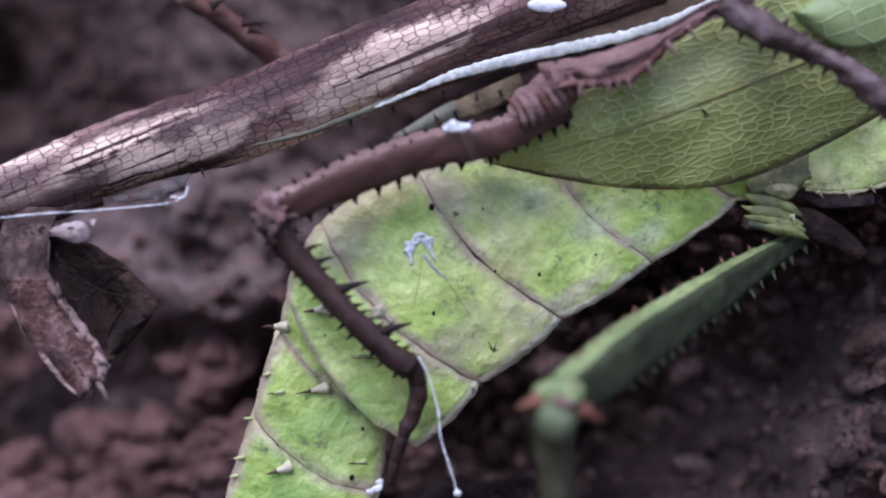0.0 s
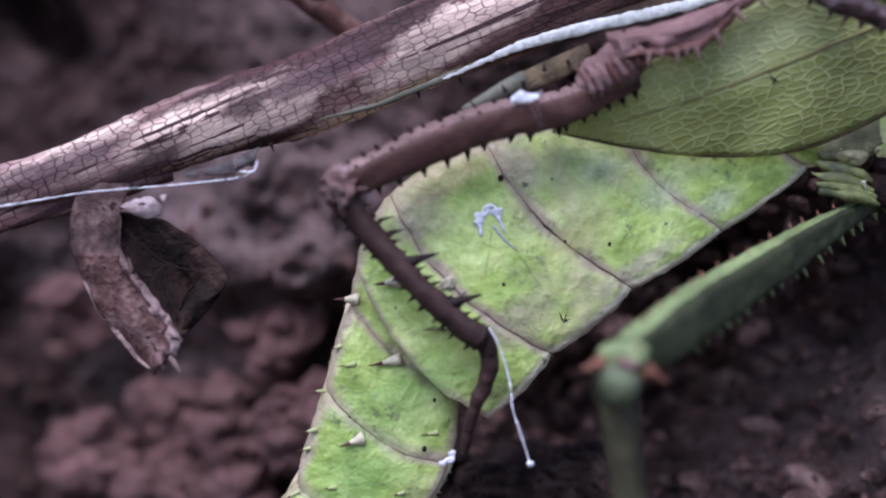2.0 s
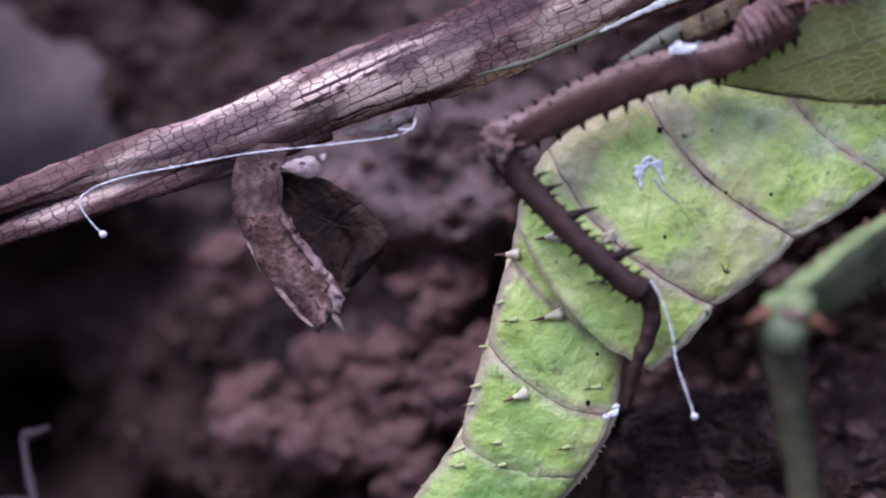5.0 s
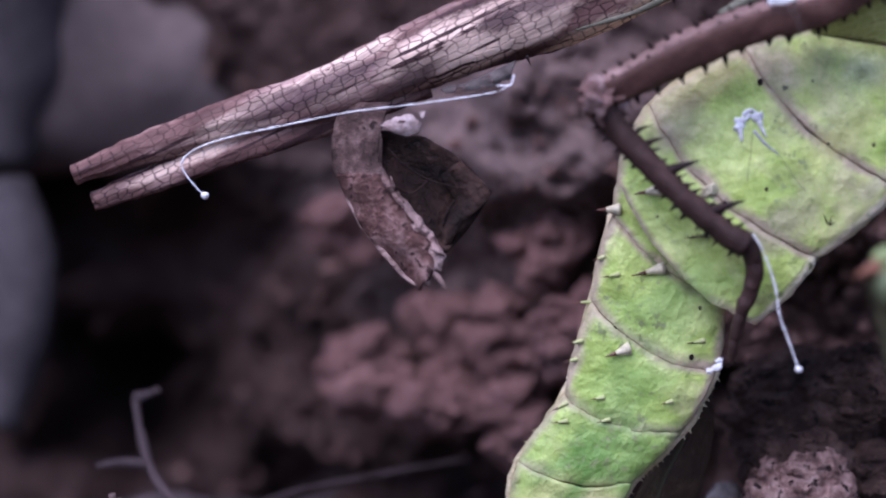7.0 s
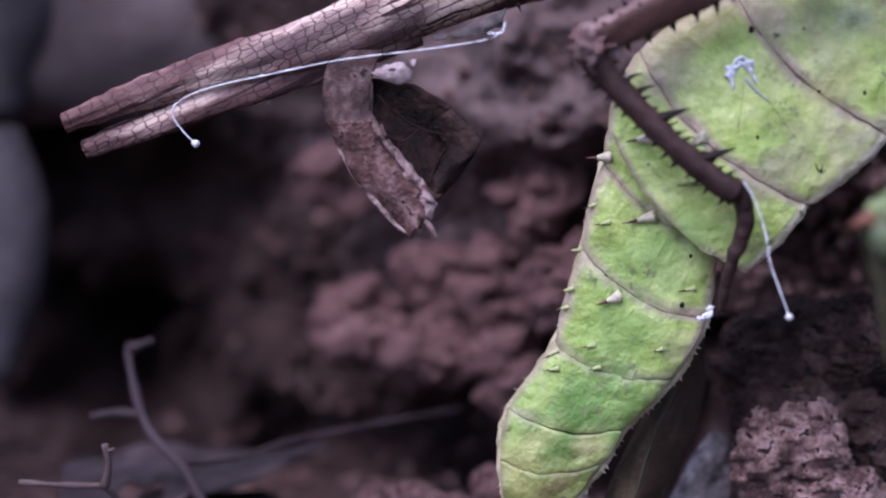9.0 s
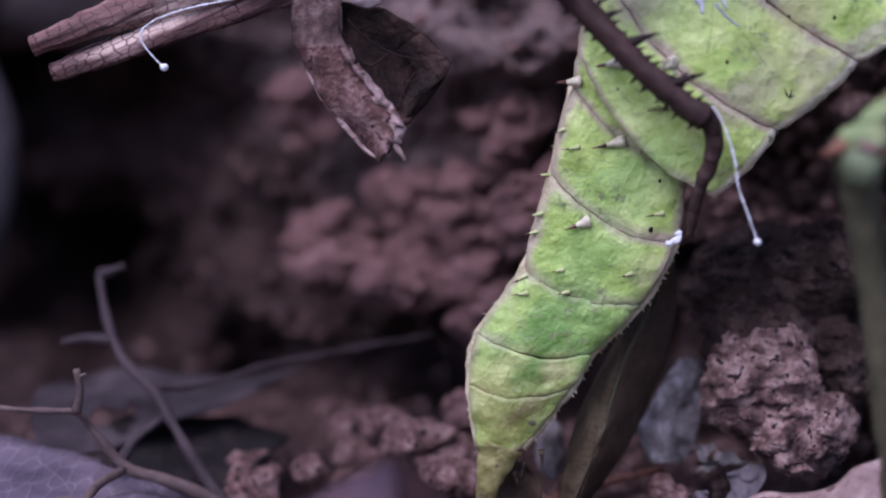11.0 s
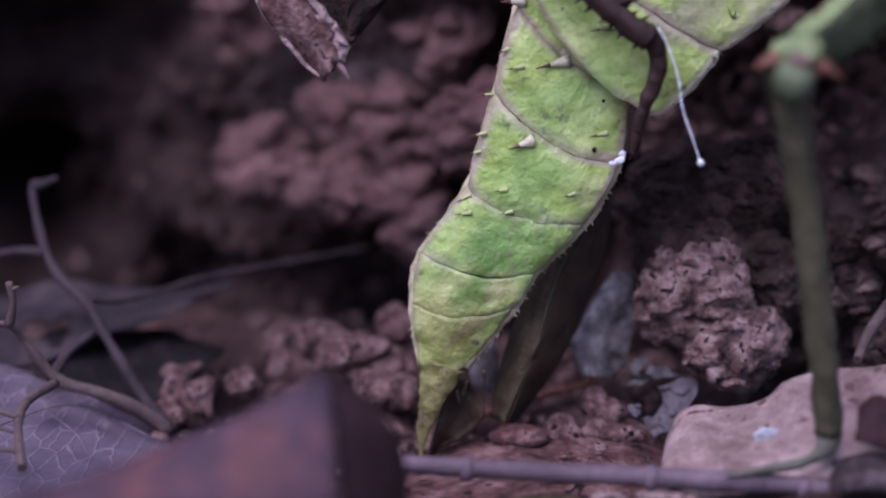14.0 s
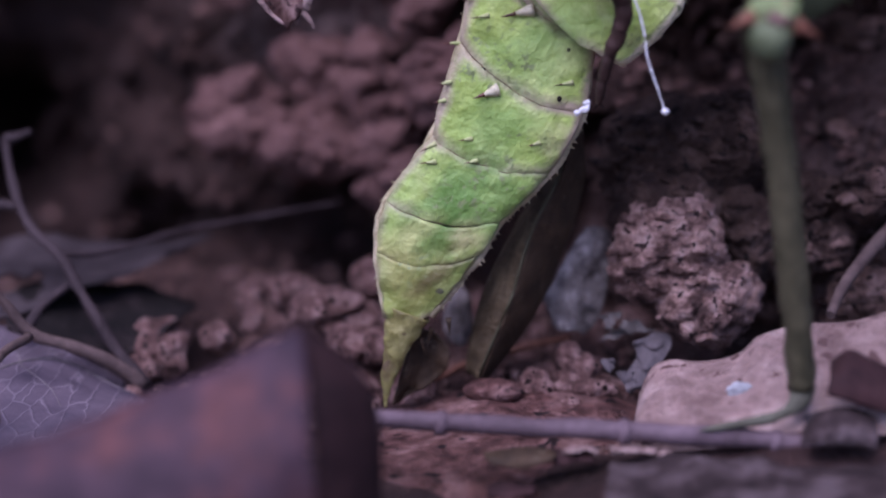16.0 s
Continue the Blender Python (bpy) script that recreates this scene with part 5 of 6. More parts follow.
# ---- curled dead leaf hanging from it ----
curled = thing("curled_leaf", (-21.6, 1.0, 54.3), "curled dry brown leaf hanging from the rolled leaf", "dead leaf")
part("stalk_flap", sheet(bmesh.new(), [(-24.5, 2.0, 56.5), (-25.2, 1.5, 54.4), (-25.5, 1.0, 52.3), (-25.3, 0.5, 50.5), (-24.8, 0.0, 49.3)], [(-19.8, 1.5, 56.4), (-20.3, 0.8, 54.7), (-20.7, 0.0, 52.7), (-20.6, -0.8, 50.7), (-19.7, -1.5, 49.0)], 0.25, 20, 10, 0.5, 0.5, 0.35), M_CURLPALE, curled, "pale greyish pink upper flap")
part("flap", sheet(bmesh.new(), [(-24.8, 0.0, 49.7), (-23.9, -0.4, 47.2), (-22.4, -0.8, 44.4), (-20.5, -1.2, 42.1), (-18.3, -1.6, 39.5), (-16.6, -2.0, 38.1)], [(-19.9, -1.6, 49.2), (-18.6, -1.9, 47.0), (-17.2, -2.2, 45.4), (-15.8, -2.6, 43.6), (-14.6, -2.9, 42.1), (-15.9, -3.2, 39.2)], 0.25, 26, 10, 0.9, 0.5, 0.35), M_CURLRED, curled, "reddish brown netted front flap")
# the depth of the hollow is shaded by this near-black brown
back = part("back_flap", sheet(bmesh.new(), [(-20.9, 2.2, 53.4), (-18.9, 2.6, 53.2), (-16.1, 2.9, 52.6), (-13.2, 3.3, 50.9), (-11.5, 3.6, 49.1), (-9.9, 4.0, 47.3)], [(-20.5, 0.5, 49.0), (-19.2, 0.6, 47.4), (-18.0, 0.7, 45.8), (-16.6, 0.8, 43.8), (-15.5, 0.9, 42.2), (-14.1, 1.0, 41.8)], 0.25, 26, 10, -2.4, 0.8, 0.35), M_CURLSHADE, curled, "brown hollow back flap, coloured darker for the shade inside it")
part("margin_flap", sheet(bmesh.new(), [(-12.8, 3.2, 50.6), (-11.3, 3.0, 49.1), (-9.9, 2.7, 47.4), (-10.8, 2.5, 45.9), (-12.7, 2.2, 44.4), (-14.2, 2.0, 41.7)], [(-14.9, 3.8, 49.0), (-14.1, 3.6, 47.4), (-13.4, 3.3, 46.3), (-14.5, 3.1, 45.2), (-14.9, 2.8, 43.9), (-15.4, 2.6, 42.1)], 0.25, 16, 8, 0.5, 0.4, 0.5), M_CURLSHADE, curled, "olive brown turned-in margin")
for line, r in (([(-20.1, 1.6, 52.1), (-18.4, 1.8, 50.3), (-15.9, 2.0, 48.7), (-13.3, 2.2, 48.0)], 0.1), ([(-19.5, 1.4, 48.3), (-17.7, 1.7, 47.5), (-15.9, 2.0, 48.8)], 0.09), ([(-13.4, 2.4, 46.7), (-14.4, 2.4, 45.1), (-14.9, 2.4, 43.3)], 0.14)):
    part("rib", tube(bmesh.new(), line, [r, r * 1.2, r * 0.6], 6, 6, 0.7, 2, 0.06, 1.5), M_CURLSHADE, back)
part("fold", ragged(sheet(bmesh.new(), [(-20.8, -2.4, 49.7), (-19.4, -2.7, 47.9), (-17.9, -2.9, 45.9), (-16.3, -3.2, 43.7), (-15.0, -3.4, 42.0)], [(-19.7, -2.0, 49.6), (-18.7, -2.2, 47.5), (-16.9, -2.5, 45.4), (-15.4, -2.8, 43.4), (-14.2, -3.0, 41.5)], 0.2, 16, 14, 0.3, 0.4, 0.8), 0.9, 0.24, 4), M_PALELEAF, curled, "frayed pale inner edge")
part("fold", ragged(sheet(bmesh.new(), [(-17.9, -2.6, 44.5), (-17.3, -2.7, 43.2), (-16.2, -2.9, 41.7), (-15.7, -3.0, 40.2)], [(-16.0, -2.6, 44.5), (-15.0, -2.7, 42.8), (-14.3, -2.9, 41.4), (-14.8, -3.0, 39.7)], 0.2, 16, 12, 0.3, 0.4, 0.8), 0.7, 0.3, 6), M_PALELEAF, curled, "frayed pale tip")
part("scrap", ragged(sheet(bmesh.new(), [(-20.4, -2.0, 54.5), (-18.5, -2.0, 55.3), (-15.8, -2.0, 55.7)], [(-18.8, -2.0, 53.6), (-17.7, -2.0, 53.2), (-16.4, -2.0, 53.6)], 0.15, 22, 12, 0.3, 0.35, 0.6), 0.7, 0.4, 5), M_CURLSCRAP, curled, "bleached torn scrap")
part("edge", tube(bmesh.new(), [(-25.0, 0.2, 49.7), (-24.0, -0.3, 47.3), (-22.5, -0.8, 44.5), (-20.6, -1.4, 42.1), (-18.4, -1.9, 39.5), (-16.5, -2.4, 38.2)], [0.15, 0.26, 0.3, 0.26, 0.24, 0.16], 8, 8, 0.7, 2, 0.16, 1.0), M_PALELEAF, curled, "pale worn edge")
for root, tip in [[(-15.5, -3.0, 39.9), (-14.2, -3.0, 38.1)], [(-15.1, -3.0, 41.2), (-14.1, -3.0, 41.5)], [(-15.7, -3.0, 40.5), (-14.9, -3.0, 40.2)], [(-16.2, -3.0, 39.4), (-16.0, -3.0, 38.5)]]:
    part("frayed_tip", tube(bmesh.new(), [root, Vector(root).lerp(Vector(tip), 0.5) + Vector((0.2, -0.2, 0)), tip], [0.4, 0.3, 0.12], 6, 4, 0.6), M_PALELEAF, curled)

# ---- silk ----
def thread(line, r, base, label, knot=0.0):
    ob = solo("silk_thread", tube(bmesh.new(), line, [r * 0.8, r, r * 1.1, r], 6, 12, 1.0, 2, r * 1.1, 3.2), M_SILK, base, label, "thread", "silk threads")
    if knot:
        part("knot", lump(bmesh.new(), line[-1], (knot, knot, knot * 0.9), 3, 2, 0.4, 1.0, 0.1), M_SILK, ob)
    return ob


SILK = [
    thread([(-7.4, -4.0, 58.0), (-9.3, -3.9, 57.3), (-15.4, -3.8, 56.5), (-23.2, -3.7, 55.7), (-29.9, -3.6, 54.5), (-35.5, -3.4, 53.4), (-38.9, -3.3, 52.2), (-40.0, -3.2, 50.8), (-38.8, -3.1, 48.8), (-37.8, -3.0, 47.8)], 0.075, (-24.2, -4.0, 55.6), "fine white silk thread stuck along the rolled leaf", 0.4),
    thread([(15.4, -9.0, 43.5), (16.4, -9.0, 41.7), (17.4, -9.0, 38.7), (17.9, -9.0, 35.5), (18.9, -9.0, 32.6), (19.6, -9.0, 30.5)], 0.085, (15.1, -13.0, 43.8), "twisted white silk thread hanging from the foot", 0.36),
    thread([(-8.7, -5.0, 58.0), (-7.4, -5.0, 58.0), (-7.0, -5.0, 59.0)], 0.10, (-8.7, -5.0, 58.0), "short white silk end"),
]


def silk_patch(lines, base, label, r=0.1, settle=None):
    """Lace of silk: crinkled strands along the given lines, some with fluff at their ends."""
    ob = thing("silk_patch", base, label, "silk", "silk patches")
    for k, line in enumerate(lines):
        places = [settle(p) + Vector((0, -0.12, 0)) for p in line] if settle else [Vector(p) for p in line]
        part("strand", tube(bmesh.new(), places, [r * 0.6, r * 1.2, r, r * 0.4], 6, 6, 0.8, 2, r * 0.9, 1.6), M_SILK, ob)
        if k % 2 == 0:
            part("fluff", lump(bmesh.new(), places[0], (r * 2.6, r * 1.2, r * 2), 3 + k, 3, 0.6, 1.5, 0.2, 1.2, 1.0), M_SILK, ob)
    return ob


SILK += [
    silk_patch([[(14.4, -8.0, 54.1), (14.9, -8.0, 54.8), (15.6, -8.0, 55.1), (16.2, -8.0, 54.6)], [(14.6, -8.0, 53.9), (15.2, -8.0, 54.5), (16.0, -8.0, 54.4)], [(14.2, -8.0, 53.5), (14.5, -8.0, 52.9), (14.5, -8.0, 52.2)], [(14.9, -8.0, 54.8), (15.4, -8.0, 54.6), (16.1, -8.0, 54.8)], [(16.1, -8.0, 54.5), (16.4, -8.0, 53.6), (16.9, -8.0, 52.6)]], (15.4, -8.0, 53.8), "white silk lace stuck on the green abdomen", 0.22, on_skin),
    silk_patch([[(17.3, -10.6, 65.2), (18.1, -10.6, 65.8), (19.0, -10.6, 65.6), (19.9, -10.6, 66.1)], [(17.5, -10.6, 65.0), (18.4, -10.6, 65.1), (19.2, -10.6, 65.3), (19.8, -10.6, 65.8)], [(17.7, -10.6, 65.7), (18.3, -10.6, 65.0)], [(18.6, -10.6, 65.8), (19.0, -10.6, 65.1)], [(17.4, -10.6, 65.4), (18.2, -10.6, 65.4), (18.9, -10.6, 65.4), (19.7, -10.6, 65.6)], [(19.2, -10.6, 65.8), (19.6, -10.6, 65.3)]], (18.9, -10.6, 65.6), "white silk lace stuck on the brown thigh", 0.16),
    silk_patch([[(11.4, -5.0, 30.0), (12.0, -5.0, 30.4), (12.6, -5.0, 30.8)], [(11.7, -5.0, 30.1), (12.3, -5.0, 30.2), (12.7, -5.0, 31.2)], [(12.2, -5.0, 30.9), (12.4, -5.0, 30.2)]], (11.8, -5.0, 30.4), "white silk fluff at the abdomen's edge", 0.14),
    solo("silk_patch", lump(bmesh.new(), (27.5, -3.2, 78.0), (1.6, 0.35, 0.75), 12, 4, 0.4, 0.5, 0.04), M_SILK, (27.5, -3.0, 78.1), "flat white silk patch on the rolled leaf", "silk", "silk patches"),
]
for line in ([(18.5, -10.8, 65.1), (19.3, -10.8, 63.8), (19.9, -10.8, 62.2)], [(19.3, -10.8, 65.2), (19.7, -10.8, 63.8), (20.2, -10.8, 62.5)]):
    SILK.append(solo("silk_thread", tube(bmesh.new(), line, [0.05, 0.03, 0.02], 5, 4), M_GREYWEB, line[0], "hair-thin silk strand beside the thigh", "thread", "silk threads"))
for line in ([(15.6, -8.0, 53.2), (15.4, -8.0, 51.1), (15.0, -8.0, 48.4)], [(18.0, -8.0, 51.0), (19.1, -8.0, 49.3), (20.5, -8.0, 47.3)]):
    places = [on_skin(p) - Vector((0, 0.1, 0)) for p in line]
    SILK.append(solo("silk_thread", tube(bmesh.new(), places, [0.018], 5, 4), M_GREYWEB, places[0], "hair-thin silk strand on the abdomen", "thread", "silk threads"))
scar = [on_skin(p) for p in [(15.7, -8.0, 53.2), (16.8, -8.0, 51.9), (18.0, -8.0, 50.9)]]
SILK.append(solo("silk_thread", tube(bmesh.new(), scar, [0.2, 0.14, 0.07], 6, 5, 0.4), M_WAX, scar[0], "waxy grey smear on the abdomen", "thread", "silk threads"))

# ---- thorny stem behind the rolled leaf ----
STEM = [(-8.6, 16.0, 80.5), (-5.1, 17.0, 78.7), (-1.7, 18.0, 76.7), (2.0, 19.0, 74.2), (5.6, 20.0, 72.1)]
stem = solo("thorny_stem", tube(bmesh.new(), STEM, [1.0, 1.1, 1.3, 1.3, 1.2], 12, 6, 1.0, 1.8, 0.3), M_LEGRED, (2.0, 20.0, 74.3), "reddish brown thorny stem", "stem")
for root, tip in [[(-2.0, 15.0, 77.5), (0.9, 15.0, 77.7)], [(-1.3, 15.0, 76.9), (0.5, 15.0, 76.4)], [(-5.3, 15.0, 79.1), (-3.5, 15.0, 80.2)]]:
    part("thorn", thorn(bmesh.new(), root, tip, 0.5), M_SPINE, stem)

# ---- litter on the floor ----
def leaf(name, far, near, material, base, label, **kw):
    opts = dict(thick=0.3, n=14, fine=6, dome=0.6, wave=0.6)
    opts.update(kw)
    holes = opts.pop("holes", None)
    bm = sheet(bmesh.new(), far, near, **opts)
    return solo(name, ragged(bm, *holes) if holes else bm, material, base, label, "dead leaf")


near_leaf = leaf("fallen_leaf", [(-48.2, -52.0, 8.0), (-39.6, -50.4, 8.9), (-32.6, -48.8, 10.2), (-24.6, -47.2, 13.1), (-18.3, -45.6, 15.5), (-13.1, -44.0, 17.8)], [(-46.3, -60.0, 2.7), (-38.2, -58.0, 1.6), (-29.5, -56.0, 0.9), (-20.9, -54.0, 0.2), (-14.4, -52.0, 0.5), (-11.3, -50.0, 1.2)], M_NEARLEAF, (-23.7, -50.0, -0.6), "dull purplish brown dead leaf standing curled", dome=2.5, wave=0.8)
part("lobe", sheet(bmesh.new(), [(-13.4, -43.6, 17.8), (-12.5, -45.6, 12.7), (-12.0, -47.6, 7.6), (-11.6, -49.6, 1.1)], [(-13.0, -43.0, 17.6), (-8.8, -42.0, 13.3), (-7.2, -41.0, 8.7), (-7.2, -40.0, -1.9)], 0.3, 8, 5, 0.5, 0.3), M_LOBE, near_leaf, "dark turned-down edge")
veined_leaf = leaf("veined_leaf", [(-64.9, 10.0, 10.2), (-57.7, 10.4, 8.8), (-51.8, 10.8, 7.1), (-46.5, 11.2, 5.2), (-40.6, 11.6, 2.2), (-34.1, 12.0, -1.6)], [(-59.0, -14.0, -1.2), (-52.4, -14.0, -1.3), (-45.8, -14.0, -1.6), (-38.2, -14.0, -1.6), (-32.7, -14.0, -1.4), (-28.3, -14.0, 0.3)], M_VEINLEAF, (-46.9, 0.0, 1.4), "flat greyish purple dead leaf with pale veins", wave=0.8, dome=0.5)
red_leaf = leaf("fallen_leaf", [(-7.8, 6.0, -2.6), (-3.6, 5.6, -0.9), (2.3, 5.2, 0.3), (8.2, 4.8, 0.3), (14.0, 4.4, -0.1), (19.3, 4.0, -1.0)], [(-11.4, -26.0, -3.1), (-3.2, -26.0, -3.7), (3.0, -26.0, -3.4), (9.1, -26.0, -3.7), (13.2, -26.0, -3.5), (18.4, -26.0, -3.2)], M_LITTER, (4.3, -10.0, -2.2), "reddish brown decaying leaf flat on the soil", wave=1.2, dome=0.6)
brown_leaf = leaf("fallen_leaf", [(13.5, -22.0, 0.3), (19.7, -22.0, 0.6), (27.5, -22.0, 0.3), (34.3, -22.0, 0.1), (42.6, -22.0, 0.9)], [(11.5, -38.0, -1.1), (19.2, -38.0, -1.2), (25.5, -38.0, -1.2), (31.7, -38.0, -1.2), (39.4, -38.0, -1.2)], M_GREYLITTER, (24.0, -30.0, -1.0), "dull purplish leaf scrap in the litter", wave=1.0, dome=1.0)
for far, near, base in (
    ([(2.0, -22.0, -2.3), (4.1, -22.0, -1.7), (6.7, -22.0, -2.1)], [(2.2, -24.0, -2.5), (4.3, -24.0, -2.9), (6.4, -24.0, -2.5)], (4.1, -23.0, -2.8)),
    ([(6.2, -20.5, 0.6), (9.4, -20.5, 1.0), (12.5, -20.5, 0.6)], [(6.7, -22.0, 0.0), (9.3, -22.0, -0.3), (11.9, -22.0, 0.1)], (9.3, -21.0, -0.1)),
):
    leaf("leaf_scrap", far, near, M_LOBE, base, "small black decayed leaf fragment in the litter", wave=0.5, freq=0.8, dome=0.3)
for k, (px, size) in enumerate([((10.9, -21.5, 1.0), (1.9, 0.6, 0.3)), ((15.1, -21.5, 1.0), (2.4, 0.7, 0.3)), ((18.2, -21.0, 0.4), (1.1, 0.6, 0.4)), ((19.6, -23.0, -0.4), (0.9, 0.5, 0.5))]):
    solo("leaf_scrap", lump(bmesh.new(), px, size, 90 + k, 4, 0.6, 0.6, 0.2, 0.8, 1.0), M_PALELEAF, px, "pale bleached leaf flake in the litter", "dead leaf", "pale flakes")
leaf("leaf_scrap", [(34.4, -13.0, 3.7), (36.6, -13.0, 5.9), (38.7, -13.0, 7.6), (42.9, -13.0, 8.7)], [(33.4, -16.0, 3.3), (36.6, -16.0, 3.6), (39.3, -16.0, 4.2), (42.5, -16.0, 4.2)], M_LOBE, (37.9, -15.0, 3.4), "blackish red curled leaf scrap in the litter", wave=0.8, dome=0.6)
solo("soil_crumb", lump(bmesh.new(), (34.9, -20.0, 3.0), (3.0, 2, 1.5), 71, 5, 0.4, 0.35, 0.1, 0.6, 0.6), M_GREYSTONE, (34.9, -20.0, 2.0), "rounded greyish purple crumb in the litter", "soil crumb")
eaten = leaf("fallen_leaf", [(1.8, -21.0, 0.8), (5.7, -21.0, 1.2), (8.6, -21.0, 0.7)], [(2.5, -23.0, -0.0), (5.6, -23.0, -0.3), (8.2, -23.0, 0.5)], M_DARKLEAF, (5.1, -22.0, 0.2), "small black decayed leaf fragment", wave=0.4, dome=0.5)
pale_leaf = leaf("pale_leaf", [(17.3, -6.0, 2.3), (18.4, -6.4, 4.9), (20.3, -6.9, 5.9), (23.8, -7.3, 6.4), (27.0, -7.8, 7.5), (28.9, -8.2, 9.1), (31.9, -8.7, 9.8), (35.1, -9.1, 10.2), (38.0, -9.6, 11.0), (43.1, -10.0, 12.6)], [(15.7, -18.0, 1.3), (19.5, -19.0, 0.2), (26.7, -20.0, 0.4), (32.8, -21.0, 1.7), (41.5, -22.0, 3.0)], M_PALELEAF, (27.3, -15.0, 1.3), "pale pinkish tan dead leaf beside the insect's foot", wave=1.5, freq=0.13, dome=1.5, n=24, fine=10)
PALE = [BVHTree.FromPolygons([v.co + BASE[pale_leaf] for v in pale_leaf.data.vertices], [tuple(p.vertices) for p in pale_leaf.data.polygons])]
part("spot", lump(bmesh.new(), meets((26.0, -17.5, 5.5), PALE), (1.4, 0.3, 0.95), 4, 4, 0.35, 0.8, 0.05), M_WAX, pale_leaf, "white mould spot")


def ribs(ob, lines, material):
    """Raised ribs that follow the face of a leaf."""
    tree = [BVHTree.FromPolygons([v.co + BASE[ob] for v in ob.data.vertices], [tuple(p.vertices) for p in ob.data.polygons])]
    for line, r in lines:
        part("rib", tube(bmesh.new(), [meets(p, tree) for p in smooth(line, 4)], r, 6, 2), material, ob)


ribs(near_leaf, [([(-16.1, -44.0, 17.0), (-13.8, -44.0, 17.2), (-12.4, -44.0, 15.4), (-11.8, -44.0, 12.5), (-11.6, -44.0, 8.7), (-11.7, -44.0, 4.9)], [0.1, 0.16, 0.2, 0.22, 0.2, 0.15])], M_NEARLEAF)
ribs(veined_leaf, [
    ([(-54.5, 0.0, 0.3), (-48.5, 0.0, 3.5), (-41.5, 0.0, 4.9), (-34.1, 0.0, 1.3)], [0.14, 0.2, 0.2, 0.1]), ([(-48.5, 0.0, 3.5), (-50.2, -0.0, 6.2), (-53.0, 0.0, 8.5)], [0.1, 0.09, 0.05]),
    ([(-45.0, 0.0, 4.3), (-45.5, 0.0, 6.1), (-47.2, 0.0, 7.6)], [0.1, 0.08, 0.05]), ([(-40.9, 0.0, 4.6), (-41.5, 0.0, 5.5), (-42.9, 0.0, 6.4)], [0.09, 0.08, 0.05]),
    ([(-45.0, 0.0, 4.3), (-42.2, 0.0, 2.0), (-41.1, 0.0, -0.1)], [0.1, 0.08, 0.05]), ([(-50.3, 0.0, 2.6), (-49.2, 0.0, 1.4), (-48.7, 0.0, -0.2)], [0.1, 0.08, 0.05]),
], M_PALERIB)
olive_leaf = leaf("dark_leaf", [(11.1, 9.0, 27.5), (8.4, 8.5, 22.0), (4.9, 8.0, 15.6), (2.9, 7.5, 11.7), (1.6, 7.0, 8.0), (0.7, 6.5, 4.5), (0.4, 6.0, 1.9)], [(11.4, 6.0, 27.9), (9.9, 5.8, 22.4), (7.5, 5.5, 17.8), (6.0, 5.2, 13.2), (5.0, 5.0, 10.1), (3.5, 4.8, 6.5), (1.5, 4.5, 1.4)], M_BROWNLEAF, (1.1, 6.0, 0.7), "dark olive dead leaf standing folded behind the abdomen", wave=0.5, dome=0.3)
# this half faces away from the light; a darker material deepens that shade
part("half", sheet(bmesh.new(), [(11.4, 6.0, 27.9), (9.9, 5.8, 22.4), (7.5, 5.5, 17.8), (6.0, 5.2, 13.2), (5.0, 5.0, 10.1), (3.5, 4.8, 6.5), (1.5, 4.5, 1.4)], [(12.3, 11.0, 27.3), (12.6, 10.5, 22.3), (11.7, 10.0, 17.6), (9.9, 9.5, 13.1), (8.1, 9.0, 9.0), (5.7, 8.5, 5.2), (1.9, 8.0, 0.5)], 0.3, 14, 6, 0.5, 0.6), M_DARKLEAF, olive_leaf, "turned-away half, coloured darker for its shade")
ribs(olive_leaf, [([(11.1, 4.0, 27.3), (9.6, 4.0, 22.4), (7.3, 4.0, 17.8), (5.8, 4.0, 13.3), (4.9, 4.0, 10.1), (3.4, 4.0, 6.6), (1.7, 4.0, 2.5)], [0.1, 0.16, 0.2, 0.2, 0.18, 0.14, 0.08])], M_OLIVE)
grey_leaf = leaf("lacy_leaf", [(17.7, 7.0, 5.3), (18.1, 6.0, 3.1), (16.8, 5.0, 1.8), (17.2, 4.0, 0.1)], [(20.3, 7.0, 5.7), (21.7, 6.0, 4.9), (20.5, 5.0, 2.7), (19.8, 4.0, 0.5)], M_GREYSTONE, (18.2, 5.0, -0.0), "grey decayed lacy leaf remains on the soil", wave=1.3, freq=0.7, thick=0.12, dome=0.3, n=34, fine=16, holes=(0.55, 0.42, 3))
part("flake", ragged(sheet(bmesh.new(), [(14.1, 5.0, 3.3), (15.5, 4.5, 2.2), (17.0, 4.0, 0.5)], [(15.5, 5.0, 3.8), (17.2, 4.5, 2.5), (18.6, 4.0, 1.1)], 0.12, 26, 14, 0.2, 0.9, 0.9), 0.6, 0.35, 7), M_GREYSTONE, grey_leaf)
part("flake", ragged(sheet(bmesh.new(), [(14.3, 10.0, 7.1), (15.2, 10.0, 5.5), (14.6, 10.0, 4.3)], [(16.4, 10.0, 7.4), (18.5, 10.0, 6.1), (20.6, 10.0, 5.7)], 0.1, 26, 14, 0.2, 0.8, 0.9), 0.6, 0.35, 9), M_GREYWEB, grey_leaf)
